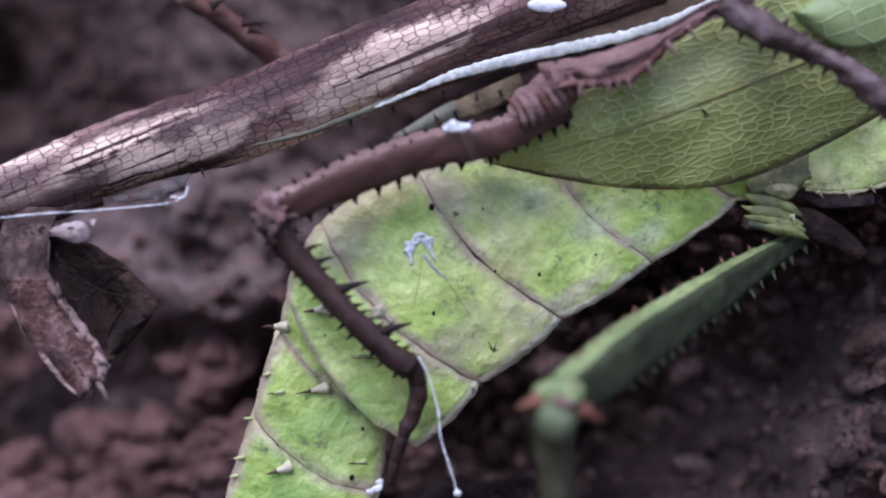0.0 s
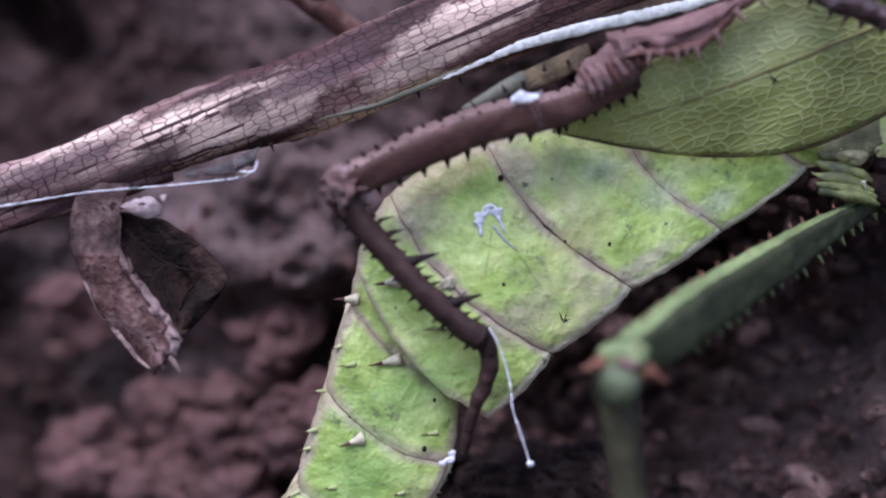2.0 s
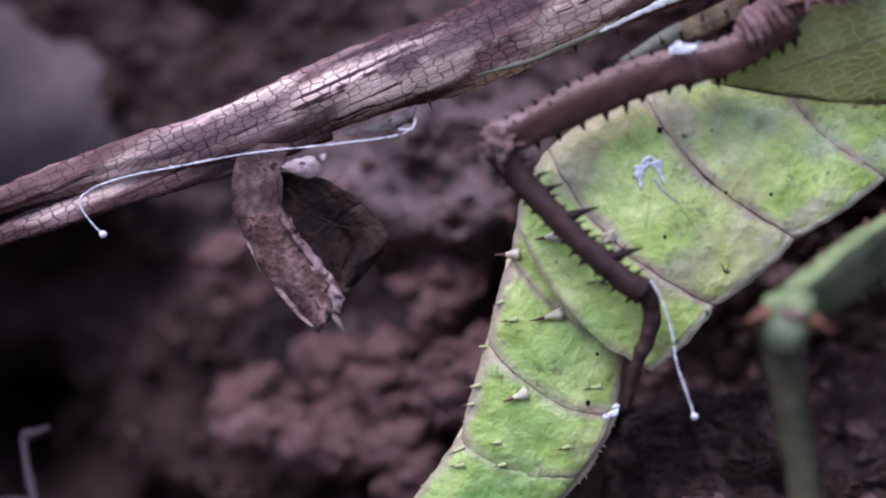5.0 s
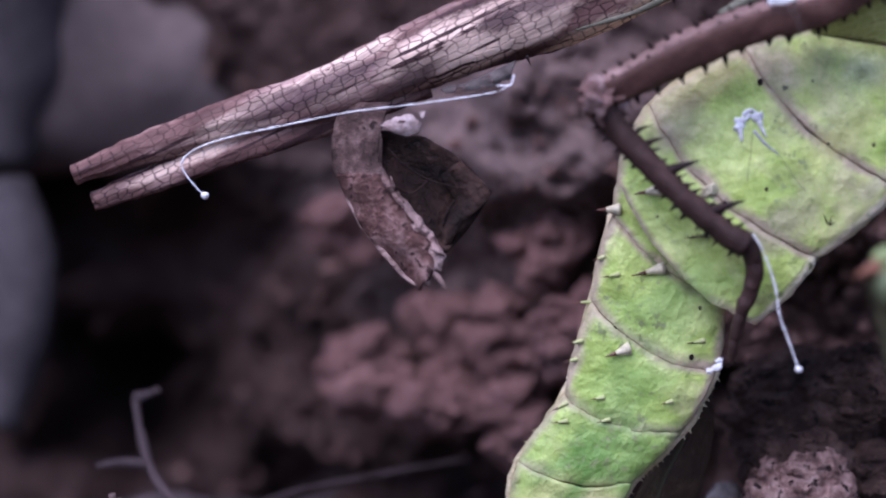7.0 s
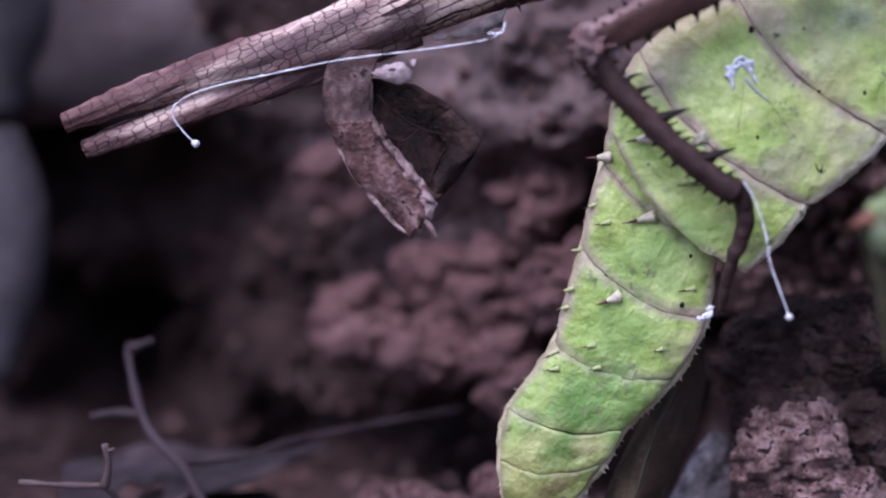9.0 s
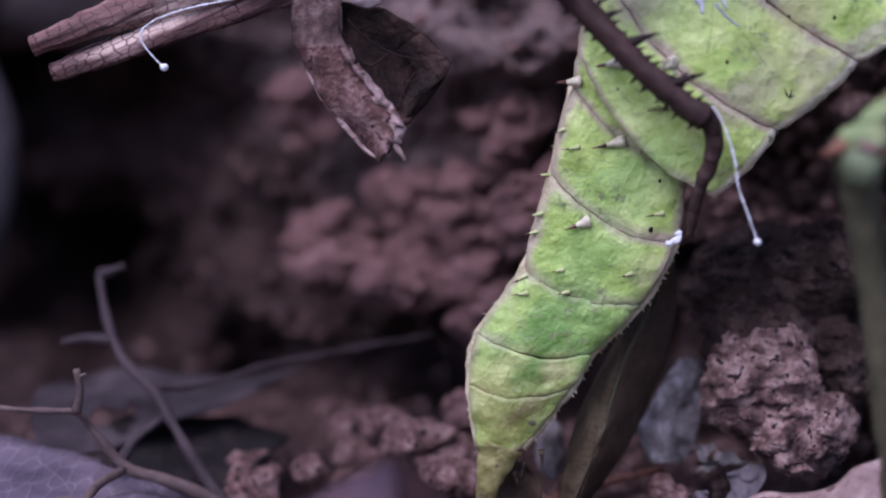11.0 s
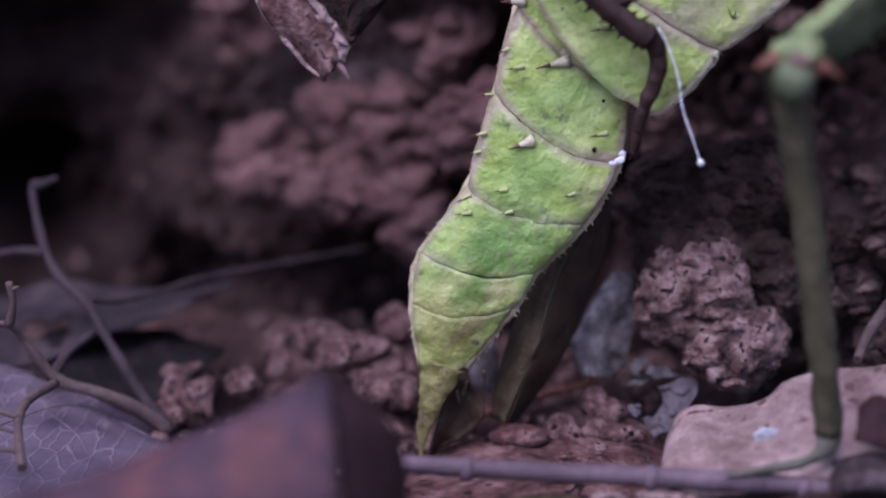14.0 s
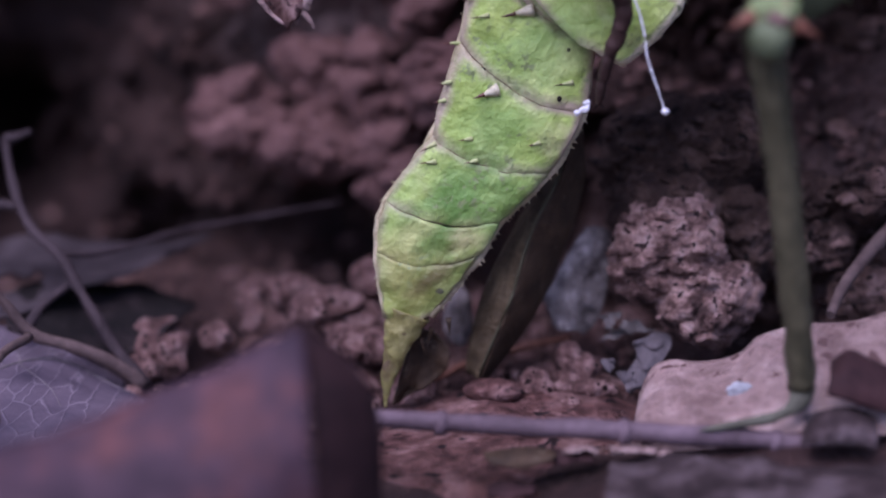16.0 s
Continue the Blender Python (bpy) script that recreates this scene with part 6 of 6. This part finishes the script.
twig = solo("twig", tube(bmesh.new(), [(-13.7, -20.0, 4.1), (-6.4, -20.2, 3.6), (9.4, -20.5, 2.8), (22.4, -20.8, 2.1), (36.5, -21.0, 1.1)], [0.8, 0.9, 1.0, 1.0, 0.7], 12, 6, 1, 2, 0.3, 0.5), M_TWIG, (9.4, -20.0, 2.1), "thin straight brown twig lying on leaf litter", "twig")
for p, r in (((-2.0, -20.3, 3.35), 1.15), ((15.0, -20.6, 2.5), 1.2), ((29.0, -20.9, 1.65), 1.0)):
    part("node", lump(bmesh.new(), p, (0.9, r, r), 17, 3, 0.3, 0.6, 0.05), M_TWIG, twig)
orange_twig = solo("twig", tube(bmesh.new(), [(-3.1, 12.0, -0.2), (1.2, 14.0, 1.3), (6.7, 16.0, 2.4), (11.7, 18.0, 3.0)], [0.35, 0.5, 0.45, 0.3], 8, 5, 1, 2, 0.15), M_RUST, (1.2, 14.0, 1.0), "thin rusty orange twig on the soil", "twig")
pale_twig = solo("twig", tube(bmesh.new(), [(49.3, 14.0, 19.0), (44.2, 9.3, 15.8), (39.5, 4.7, 11.6), (37.1, 0.0, 9.1)], [0.7, 0.75, 0.7, 0.5], 8, 5, 1, 2, 0.15), M_STEM, (37.4, 2.0, 8.6), "pale dry twig leaning on the bank", "twig")

# blackish scrap added in place of a gap that lies in shade
leaf("leaf_scrap", [(33.9, -20.0, 8.7), (35.5, -20.0, 9.7), (37.6, -20.0, 9.2), (40.2, -20.0, 8.2)], [(33.1, -23.0, 6.4), (34.9, -23.0, 6.1), (37.1, -23.0, 5.1), (39.7, -23.0, 4.5)], M_LOBE, (36.0, -21.0, 5.5), "blackish red curled scrap added for a shaded gap at the pale leaf", wave=0.8, dome=0.8)
leaf("leaf_scrap", [(31.1, -22.0, 3.2), (32.7, -22.0, 4.7), (35.2, -22.0, 5.0), (37.8, -22.0, 3.9)], [(30.5, -25.0, 2.1), (32.5, -25.0, 2.3), (34.9, -25.0, 2.1), (37.5, -25.0, 1.8)], M_GREYLITTER, (34.0, -23.0, 2.5), "greyish purple crumpled leaf scrap in the litter", wave=0.8, dome=1.0)

# ---- dry branching stems ----
branch = solo("dry_branch", tube(bmesh.new(), [(-33.5, 8.0, -0.0), (-37.1, 10.7, 3.7), (-40.7, 13.3, 8.7), (-43.4, 16.0, 12.4), (-47.2, 18.7, 15.5), (-49.4, 21.3, 19.9), (-50.6, 24.0, 24.3)], [0.85, 0.7, 0.62, 0.56, 0.52, 0.48, 0.42], 10, 6, 1, 2, 0.2), M_STEMDARK, (-33.5, 8.0, -0.0), "forked dry greyish brown stem", "dry stem")
for line, r in [
    ([(-50.6, 24.0, 24.3), (-49.5, 24.0, 24.6), (-47.7, 24.0, 25.3)], [0.7, 0.6, 0.5]),
    ([(-48.7, 21.0, 17.3), (-51.8, 21.5, 17.5), (-54.7, 22.0, 17.0)], [0.6, 0.6, 0.4]),
    ([(-43.9, 17.0, 12.7), (-39.5, 22.2, 12.0), (-32.5, 27.5, 13.3), (-23.3, 32.8, 14.2), (-14.1, 38.0, 15.0)], [0.4, 0.33, 0.28, 0.24, 0.2]),
    ([(-42.1, 12.0, 10.2), (-44.7, 10.0, 8.2), (-46.2, 8.0, 5.8)], [0.5, 0.5, 0.6]),
]:
    part("side_twig", tube(bmesh.new(), line, r, 8, 5, 1, 2, 0.2), M_STEMDARK, branch)
fine_branch = solo("dry_branch", tube(bmesh.new(), [(-33.8, 8.0, 0.3), (-37.4, 7.1, 3.2), (-41.4, 6.3, 5.0), (-44.8, 5.4, 6.4), (-47.4, 4.6, 9.9), (-49.2, 3.7, 12.5), (-52.2, 2.9, 12.9), (-57.9, 2.0, 13.5)], [0.8, 0.75, 0.65, 0.58, 0.48, 0.42, 0.36, 0.3], 10, 6, 1, 2, 0.2), M_STEM, (-33.8, 8.0, 0.1), "thin crooked dry stem with side shoots", "dry stem")
for line, r in [
    ([(-49.0, 2.0, 12.9), (-48.4, 1.5, 15.2), (-48.6, 1.0, 17.5)], [0.5, 0.42, 0.4]),
    ([(-48.3, 1.0, 16.8), (-47.6, 1.0, 17.1)], [0.25, 0.1]),
    ([(-44.6, 3.0, 6.6), (-45.9, -3.7, 6.5), (-45.8, -10.3, 5.6), (-44.2, -17.0, 2.8)], [0.5, 0.5, 0.48, 0.45]),
    ([(-45.8, -10.0, 6.0), (-48.0, -10.0, 6.7), (-50.0, -10.0, 6.0)], [0.25, 0.25, 0.12]),
    ([(-45.5, -12.0, 4.9), (-47.3, -12.0, 5.4), (-49.0, -12.0, 5.0)], [0.2, 0.2, 0.1]),
    ([(-45.0, -14.0, 3.6), (-46.7, -14.0, 3.8), (-48.4, -14.0, 3.4)], [0.22, 0.2, 0.1]),
]:
    part("side_twig", tube(bmesh.new(), line, r, 8, 5, 1, 2, 0.15), M_STEM, fine_branch)

leaf("fallen_leaf", [(-60.9, 34.0, 9.3), (-53.1, 35.2, 11.4), (-48.0, 36.4, 11.6), (-41.6, 37.6, 10.2), (-35.7, 38.8, 10.6), (-29.8, 40.0, 10.7)], [(-56.0, 12.0, 6.2), (-51.1, 14.8, 5.9), (-47.3, 17.6, 6.7), (-43.4, 20.4, 8.5), (-38.1, 23.2, 9.1), (-34.0, 26.0, 10.6)], M_PURPLELEAF, (-51.1, 24.0, 4.6), "flat greyish purple leaf over a dark hollow", wave=1.2, dome=0.3, holes=(0.12, 0.5, 2), n=24, fine=10)

# black sheet added so that the hollow looks deeply shaded
leaf("fallen_leaf", [(-51.4, 26.0, 6.8), (-47.1, 26.8, 7.6), (-42.7, 27.6, 7.1), (-38.3, 28.4, 7.2), (-33.9, 29.2, 6.0), (-30.2, 30.0, 4.5)], [(-48.3, 10.0, 6.3), (-44.9, 10.8, 4.2), (-40.8, 11.6, 3.1), (-36.7, 12.4, 2.9), (-34.4, 13.2, 3.6), (-32.0, 14.0, 5.3)], M_HOLLOWSHADE, (-41.3, 18.0, 2.0), "black sheet added for the deep shade of the hollow", wave=1.4, dome=-0.8)

# ---- clods, stones and crumbs ----
for k, (p, size, paint, tint) in enumerate([
    ((21.9, 9.5, 13.7), (6.3, 5, 6.0), M_CLODPALE, "pale reddish"), ((25.4, 8.2, 8.8), (5.6, 4.4, 4.5), M_CLODPALE, "pale reddish"), ((21.7, 13.0, 17.9), (5.6, 5, 4.6), M_CLODDARK, "dark brown"),
    ((29.3, 13.0, 12.8), (3.6, 5, 7.0), M_CLODDARK, "dark brown"), ((22.9, 17.0, 22.6), (8.0, 6, 7.0), M_CLODDARK, "dark brown"), ((29.1, 16.0, 25.1), (5.0, 5, 5.0), M_CLODDARK, "dark brown"),
    ((43.2, 13.0, 20.0), (3.0, 3, 3.6), M_FLAKE, "pale reddish"), ((38.8, 14.0, 13.9), (3.2, 3, 2.8), M_FLAKE, "pale reddish"), ((42.4, 12.0, 8.9), (3.6, 3, 2.8), M_FLAKE, "pale reddish"), ((37.8, 15.0, 19.1), (2.4, 3, 2.6), M_CLODDARK, "dark brown"),
]):
    clod = solo("soil_clod", lump(bmesh.new(), p, size, 2 + 3 * k, 6, 0.22, 0.13, 0.12, 0.42, 0.22, 0.4, 2.0), paint, p, "large rough lump of %s flaking clay" % tint, "soil clod", "clods of the bank")
    tree = [BVHTree.FromPolygons([v.co + BASE[clod] for v in clod.data.vertices], [tuple(f.vertices) for f in clod.data.polygons])]
    rnd = random.Random(200 + k)
    for i in range(16):
        a, r = rnd.uniform(0, 6.28), rnd.uniform(0.1, 0.85) ** 0.5
        w = rnd.uniform(0.5, 1.3)
        q = meets(Vector(p) + Vector((math.cos(a) * size[0] * r, 0, math.sin(a) * size[2] * r)), tree)
        part("flake", lump(bmesh.new(), q, (w * rnd.uniform(0.9, 1.7), w * 0.7, w * rnd.uniform(0.4, 0.8)), 300 + 20 * k + i, 3, 0.7, 0.7, 0.05, 0.9, 0.9), paint, clod)
ROCKS = [
    ((-27.0, 52.0, 23.8), (4.8, 4, 5.4)), ((-18.2, 50.0, 20.5), (5.4, 5, 4.8)), ((-8.8, 48.0, 23.1), (4.4, 4, 5.4)),
    ((-16.9, 54.0, 29.4), (4.6, 4, 3.8)), ((-4.8, 46.0, 38.5), (4.8, 4, 5.0)), ((-10.5, 50.0, 29.4), (4.4, 4, 3.8)),
    ((-8.7, 44.0, 17.1), (3.4, 3, 3.4)), ((-29.4, 56.0, 41.3), (5.0, 4, 3.6)), ((-0.8, 40.0, 28.6), (5.0, 4, 6.0)),
]
for i, (p, size) in enumerate(ROCKS):
    clod = solo("soil_clod", lump(bmesh.new(), p, size, 20 + i, 5, 0.6, 0.14, 0.14, 0.4, 1.05, 0.8), M_CLOD, p, "reddish clay clod in the bank", "soil clod", "clods of the bank")
    rnd = random.Random(500 + i)
    for k in range(6):
        a, b = rnd.uniform(0, 6.28), rnd.uniform(-1.0, 1.2)
        d = Vector((math.cos(a) * math.cos(b) * size[0], -abs(math.sin(a)) * math.cos(b) * size[1], math.sin(b) * size[2]))
        w = rnd.uniform(0.9, 1.9)
        part("flake", lump(bmesh.new(), Vector(p) + d * 0.92, (w * 1.2, w, w * 0.8), 600 + 9 * i + k, 3, 0.6, 0.5, 0.05, 0.6, 0.7), M_CLOD, clod)
SMALL = [((-33.2, 20.0, 2.1), (3.0, 2.5, 2.4)), ((-19.3, 24.0, 7.0), (3.2, 2.5, 2.4)), ((-13.4, 20.0, 4.2), (3.4, 2.6, 2.4)), ((-27.4, 22.0, 2.0), (1.8, 1.8, 1.6)), ((-10.3, 18.0, 2.4), (2.6, 2, 2.0)), ((7.9, 6.0, 0.4), (2.2, 2, 1.7)), ((12.7, 8.0, 2.0), (2.0, 1.8, 1.8)), ((11.3, 9.0, 3.0), (1.5, 1.4, 1.4)), ((13.5, 5.0, 0.3), (2.2, 1.6, 1.1)), ((-23.9, 26.0, 6.0), (1.6, 1.5, 2.2)), ((-16.1, 14.0, 6.5), (1.8, 1.6, 1.4)), ((-14.8, 20.0, 6.7), (3.4, 2.6, 1.8)), ((-17.5, 18.0, 6.2), (1.6, 1.4, 2.0)), ((-11.5, 22.0, 4.3), (3.6, 2.6, 2.0)), ((-12.3, 12.0, 4.0), (2.8, 2, 1.8)), ((-9.2, 12.0, 3.4), (2.2, 2, 2.2)), ((-32.5, 14.0, 2.1), (3.0, 2.4, 2.6)), ((-34.1, 12.0, 1.0), (2.2, 2, 1.6)), ((-26.7, 16.0, 3.5), (1.8, 1.6, 1.5)), ((-23.6, 24.0, 4.0), (1.4, 1.2, 1.8)), ((-10.3, 26.0, 8.0), (2.6, 2, 2.4)), ((11.1, 8.0, 0.5), (1.8, 1.4, 1.2)), ((13.4, 6.0, 0.1), (2.4, 1.4, 0.9))]
for i, (p, size) in enumerate(SMALL):
    solo("soil_crumb", lump(bmesh.new(), p, size, 40 + i, 5, 0.45, 0.3, 0.03, 0.5, 0.4, 0.12, 1.7), M_CRUMB, p, "small reddish clay crumb on the ground", "soil crumb", "crumbs on the ground")
solo("seed_husk", lump(bmesh.new(), (3.0, 3.0, 0.7), (3.2, 2.2, 1.2), 61, 4, 0.12, 0.3, 0.04), M_LITTER, (3.0, 3.0, 0.2), "rounded reddish brown seed husk", "seed")
grey_sheet = leaf("grey_leaf", [(13.3, 15.0, 15.8), (11.2, 14.5, 12.4), (9.6, 14.0, 9.6), (8.5, 13.5, 8.5), (10.3, 13.0, 5.5)], [(15.7, 15.0, 15.3), (15.6, 14.5, 11.9), (15.3, 14.0, 8.9), (14.3, 13.5, 5.7), (12.7, 13.0, 4.5)], M_PALESTONE, (13.9, 15.0, 3.0), "pale grey decayed leaf standing against the bank", wave=0.9, freq=0.5, dome=1.0, n=18, fine=8)
ribs(grey_sheet, [([(14.3, 14.0, 15.3), (13.6, 14.0, 12.0), (12.3, 14.0, 8.3), (11.4, 14.0, 4.9)], [0.1, 0.16, 0.16, 0.08]), ([(13.7, 14.0, 12.4), (12.1, 14.0, 11.1), (10.8, 14.0, 9.6)], [0.1, 0.08, 0.05]), ([(13.4, 14.0, 11.4), (14.4, 14.0, 10.2), (14.9, 14.0, 8.7)], [0.1, 0.08, 0.05])], M_PALESTONE)
solo("pale_stone", lump(bmesh.new(), (-0.5, 18.0, 5.5), (1.7, 1.5, 3.4), 63, 4, 0.2, 0.3, 0.05), M_PALESTONE, (-0.5, 18.0, 2.3), "pale bluish grey stone behind the tail", "stone", "pale stones")

KINDS = []
rnd = random.Random(12)
for i in range(5):
    r = 0.6 + 0.35 * i
    ob = solo("soil_crumb", lump(bmesh.new(), (0, 0, 0), (r * 1.2, r, r * 0.85), 80 + i, 4, 0.45, 0.8 / r, 0.03, 0.9 / r, 0.5), M_CRUMB, (0, 0, 0), "small reddish clay crumb on the ground", "soil crumb", "crumbs on the ground")
    x, y = rnd.uniform(-45, 40), rnd.uniform(20, 40)
    ob.location = mm((x, y, ground_height(x, y) + r * 0.3))
    KINDS.append((ob, r))
for i in range(190):
    ob, r = KINDS[min(4, int(abs(rnd.gauss(0, 1.8))))]
    x, y = rnd.uniform(-65, 60), rnd.uniform(2, 62)
    if y > bank_face(x, 2) - 1:
        continue
    copy_thing(ob, Matrix.Translation(mm((x, y, ground_height(x, y) + r * 0.3))) @ pose(0, 0, 0, rnd.uniform(0, 360), rnd.uniform(0, 360), rnd.uniform(0, 360)))

ball = bmesh.new()
bmesh.ops.create_icosphere(ball, subdivisions=1, radius=1.0)
ball_v, ball_f = [v.co.copy() for v in ball.verts], [[v.index for v in f.verts] for f in ball.faces]
ball.free()
rnd = random.Random(77)
grain_v, grain_f = [], []
for i in range(5200):
    x, y = rnd.uniform(-80, 64), rnd.uniform(-16, 70)
    if y > bank_face(x, 1) - 0.5:
        continue
    r = 0.2 + 0.75 * rnd.random() ** 4
    c = Vector((x, y, ground_height(x, y) + r * 0.4))
    grain_f += [[k + len(grain_v) for k in f] for f in ball_f]
    grain_v += [tuple((c + v * r * rnd.uniform(0.6, 1.3)) * 0.001) for v in ball_v]
grains = new("soil_grains", bpy.data.meshes.new("soil_grains"))
grains.data.from_pydata(grain_v, [], grain_f)
grains.data.materials.append(M_GRAIN)
tagged(grains, "loose crumbs of soil strewn over the ground", "soil grains", kind="stuff")

rnd = random.Random(5)
crumb_v, crumb_f = [], []
for i in range(5200):
    x = rnd.uniform(18, 66) if i % 3 else rnd.uniform(-75, 30)
    z = rnd.uniform(-2, 62)
    if fbm(Vector((x, 4, z)) * 0.07, 3) < rnd.uniform(-0.6, 0.35):
        continue
    r = 0.22 + 1.0 * rnd.random() ** 3
    c = Vector((x, bank_face(x, z) - r * 0.25, z))
    turn = Matrix.Rotation(rnd.uniform(0, 6.28), 3, Vector((rnd.uniform(-1, 1), rnd.uniform(-1, 1), rnd.uniform(-1, 1))).normalized())
    size = Vector((rnd.uniform(0.8, 1.5), rnd.uniform(0.6, 1.0), rnd.uniform(0.5, 1.0))) * r
    crumb_f += [[k + len(crumb_v) for k in f] for f in ball_f]
    crumb_v += [tuple((c + turn @ Vector((v.x * size.x, v.y * size.y, v.z * size.z)) * rnd.uniform(0.7, 1.2)) * 0.001) for v in ball_v]
stuck = new("bank_crumbs", bpy.data.meshes.new("bank_crumbs"))
stuck.data.from_pydata(crumb_v, [], crumb_f)
stuck.data.materials.append(M_GRAIN)
tagged(stuck, "loose crumbs of clay clinging to the soil bank", "soil crumbs", kind="stuff")

# flaking lumps of the near end of the bank
FLAKES = [mesh_of("flake", lump(bmesh.new(), (0, 0, 0), (1.4, 0.9, 0.75), 400 + i, 3, 0.7, 0.5, 0.05, 0.8, 0.7), M_FLAKE, Vector((0, 0, 0))) for i in range(6)]
rnd = random.Random(31)
for i in range(190):
    x, z = rnd.uniform(33, 68), rnd.uniform(2, 56)
    w = 0.7 + 1.4 * rnd.random() ** 2
    ob = new("flake", rnd.choice(FLAKES))
    ob.parent = bank
    ob.matrix_basis = Matrix.Translation(mm((x, bank_face(x, z) - w * 0.2, z))) @ pose(0, 0, 0, rnd.uniform(-30, 30), rnd.uniform(-35, 35), rnd.uniform(-60, 60)) @ Matrix.Diagonal((w * rnd.uniform(0.8, 1.3), w, w * rnd.uniform(0.8, 1.3), 1))

for i in range(70):
    ob, r = KINDS[min(4, int(abs(rnd.gauss(0, 2.2))))]
    x, y = rnd.uniform(-26, -2) if i % 3 else rnd.uniform(8, 26), rnd.uniform(12, 34) if i % 3 else rnd.uniform(1, 14)
    copy_thing(ob, Matrix.Translation(mm((x, y, ground_height(x, y) + r * 0.45))) @ pose(0, 0, 0, rnd.uniform(0, 360), rnd.uniform(0, 360), rnd.uniform(0, 360)))

# ---- roots at the far side ----
solo("tree_root", tube(bmesh.new(), [(-71.9, 62.0, 82.2), (-72.1, 64.7, 73.7), (-72.2, 67.3, 62.2), (-75.0, 70.0, 50.0)], [6.5, 5.5, 4.6, 3.2], 20, 6, 1, 2, 1.2, 0.12), M_BARK, (-73.4, 64.0, 50.2), "grey root hanging over the bank", "root", "roots in the bank")
solo("tree_root", tube(bmesh.new(), [(-74.0, 60.0, 47.4), (-72.1, 57.3, 38.5), (-72.5, 54.7, 28.0), (-73.6, 52.0, 17.0)], [3.5, 5.0, 4.5, 3], 20, 6, 1, 2, 1.2, 0.12), M_BARK, (-74.7, 56.0, 16.4), "grey root rising from the ground", "root", "roots in the bank")
solo("tree_root", tube(bmesh.new(), [(-99.1, 78.0, 65.9), (-85.3, 78.3, 63.3), (-71.4, 78.7, 62.3), (-57.6, 79.0, 61.8), (-45.4, 79.3, 62.4), (-34.7, 79.7, 63.7), (-25.5, 80.0, 65.8)], [12, 13, 14, 14, 12.5, 10, 5], 24, 6, 1, 2, 2.4, 0.1), M_ROOT, (-46.5, 74.0, 60.7), "smooth greyish brown root in the bank", "root", "roots in the bank")


def rod(a, b, to_a, to_b):
    """The pose that carries a rod from the points a, b to to_a and towards to_b."""
    turn = (b - a).rotation_difference(to_b - to_a).to_matrix().to_4x4()
    return Matrix.Translation(to_a) @ turn @ Matrix.Translation(-a)


def motions():
    for ob in (insect, roll, curled, *SILK):
        b = ob.location.copy()
        walk(ob, [(t, Matrix.Translation(b + mm((sx, 0, sz)))) for t, sx, sz, gx, gz in SWAY])
    # the planted leg gives way at its knee while the body sways
    hip_end, knee_end, foot_end = (mm(p) - mm(INSECT_BASE) for p in (GFEMUR[0], gknee, GTIBIA[-1]))
    thigh, joint, lower, foot = [], [], [], []
    for t, sx, sz, gx, gz in SWAY:
        body, bent = mm((sx, 0, sz)), mm((gx, 0, gz))
        thigh.append((t, rod(knee_end, hip_end, knee_end + bent - body, hip_end)))
        joint.append((t, Matrix.Translation(bent - body)))
        lower.append((t, rod(foot_end, knee_end, foot_end - body, knee_end + bent - body)))
        foot.append((t, Matrix.Translation(-body)))
    for ob, rows in ((green_femur, thigh), (gknee_ob, joint), (green_tibia, lower), (green_foot, foot)):
        walk(ob, rows)


motions()
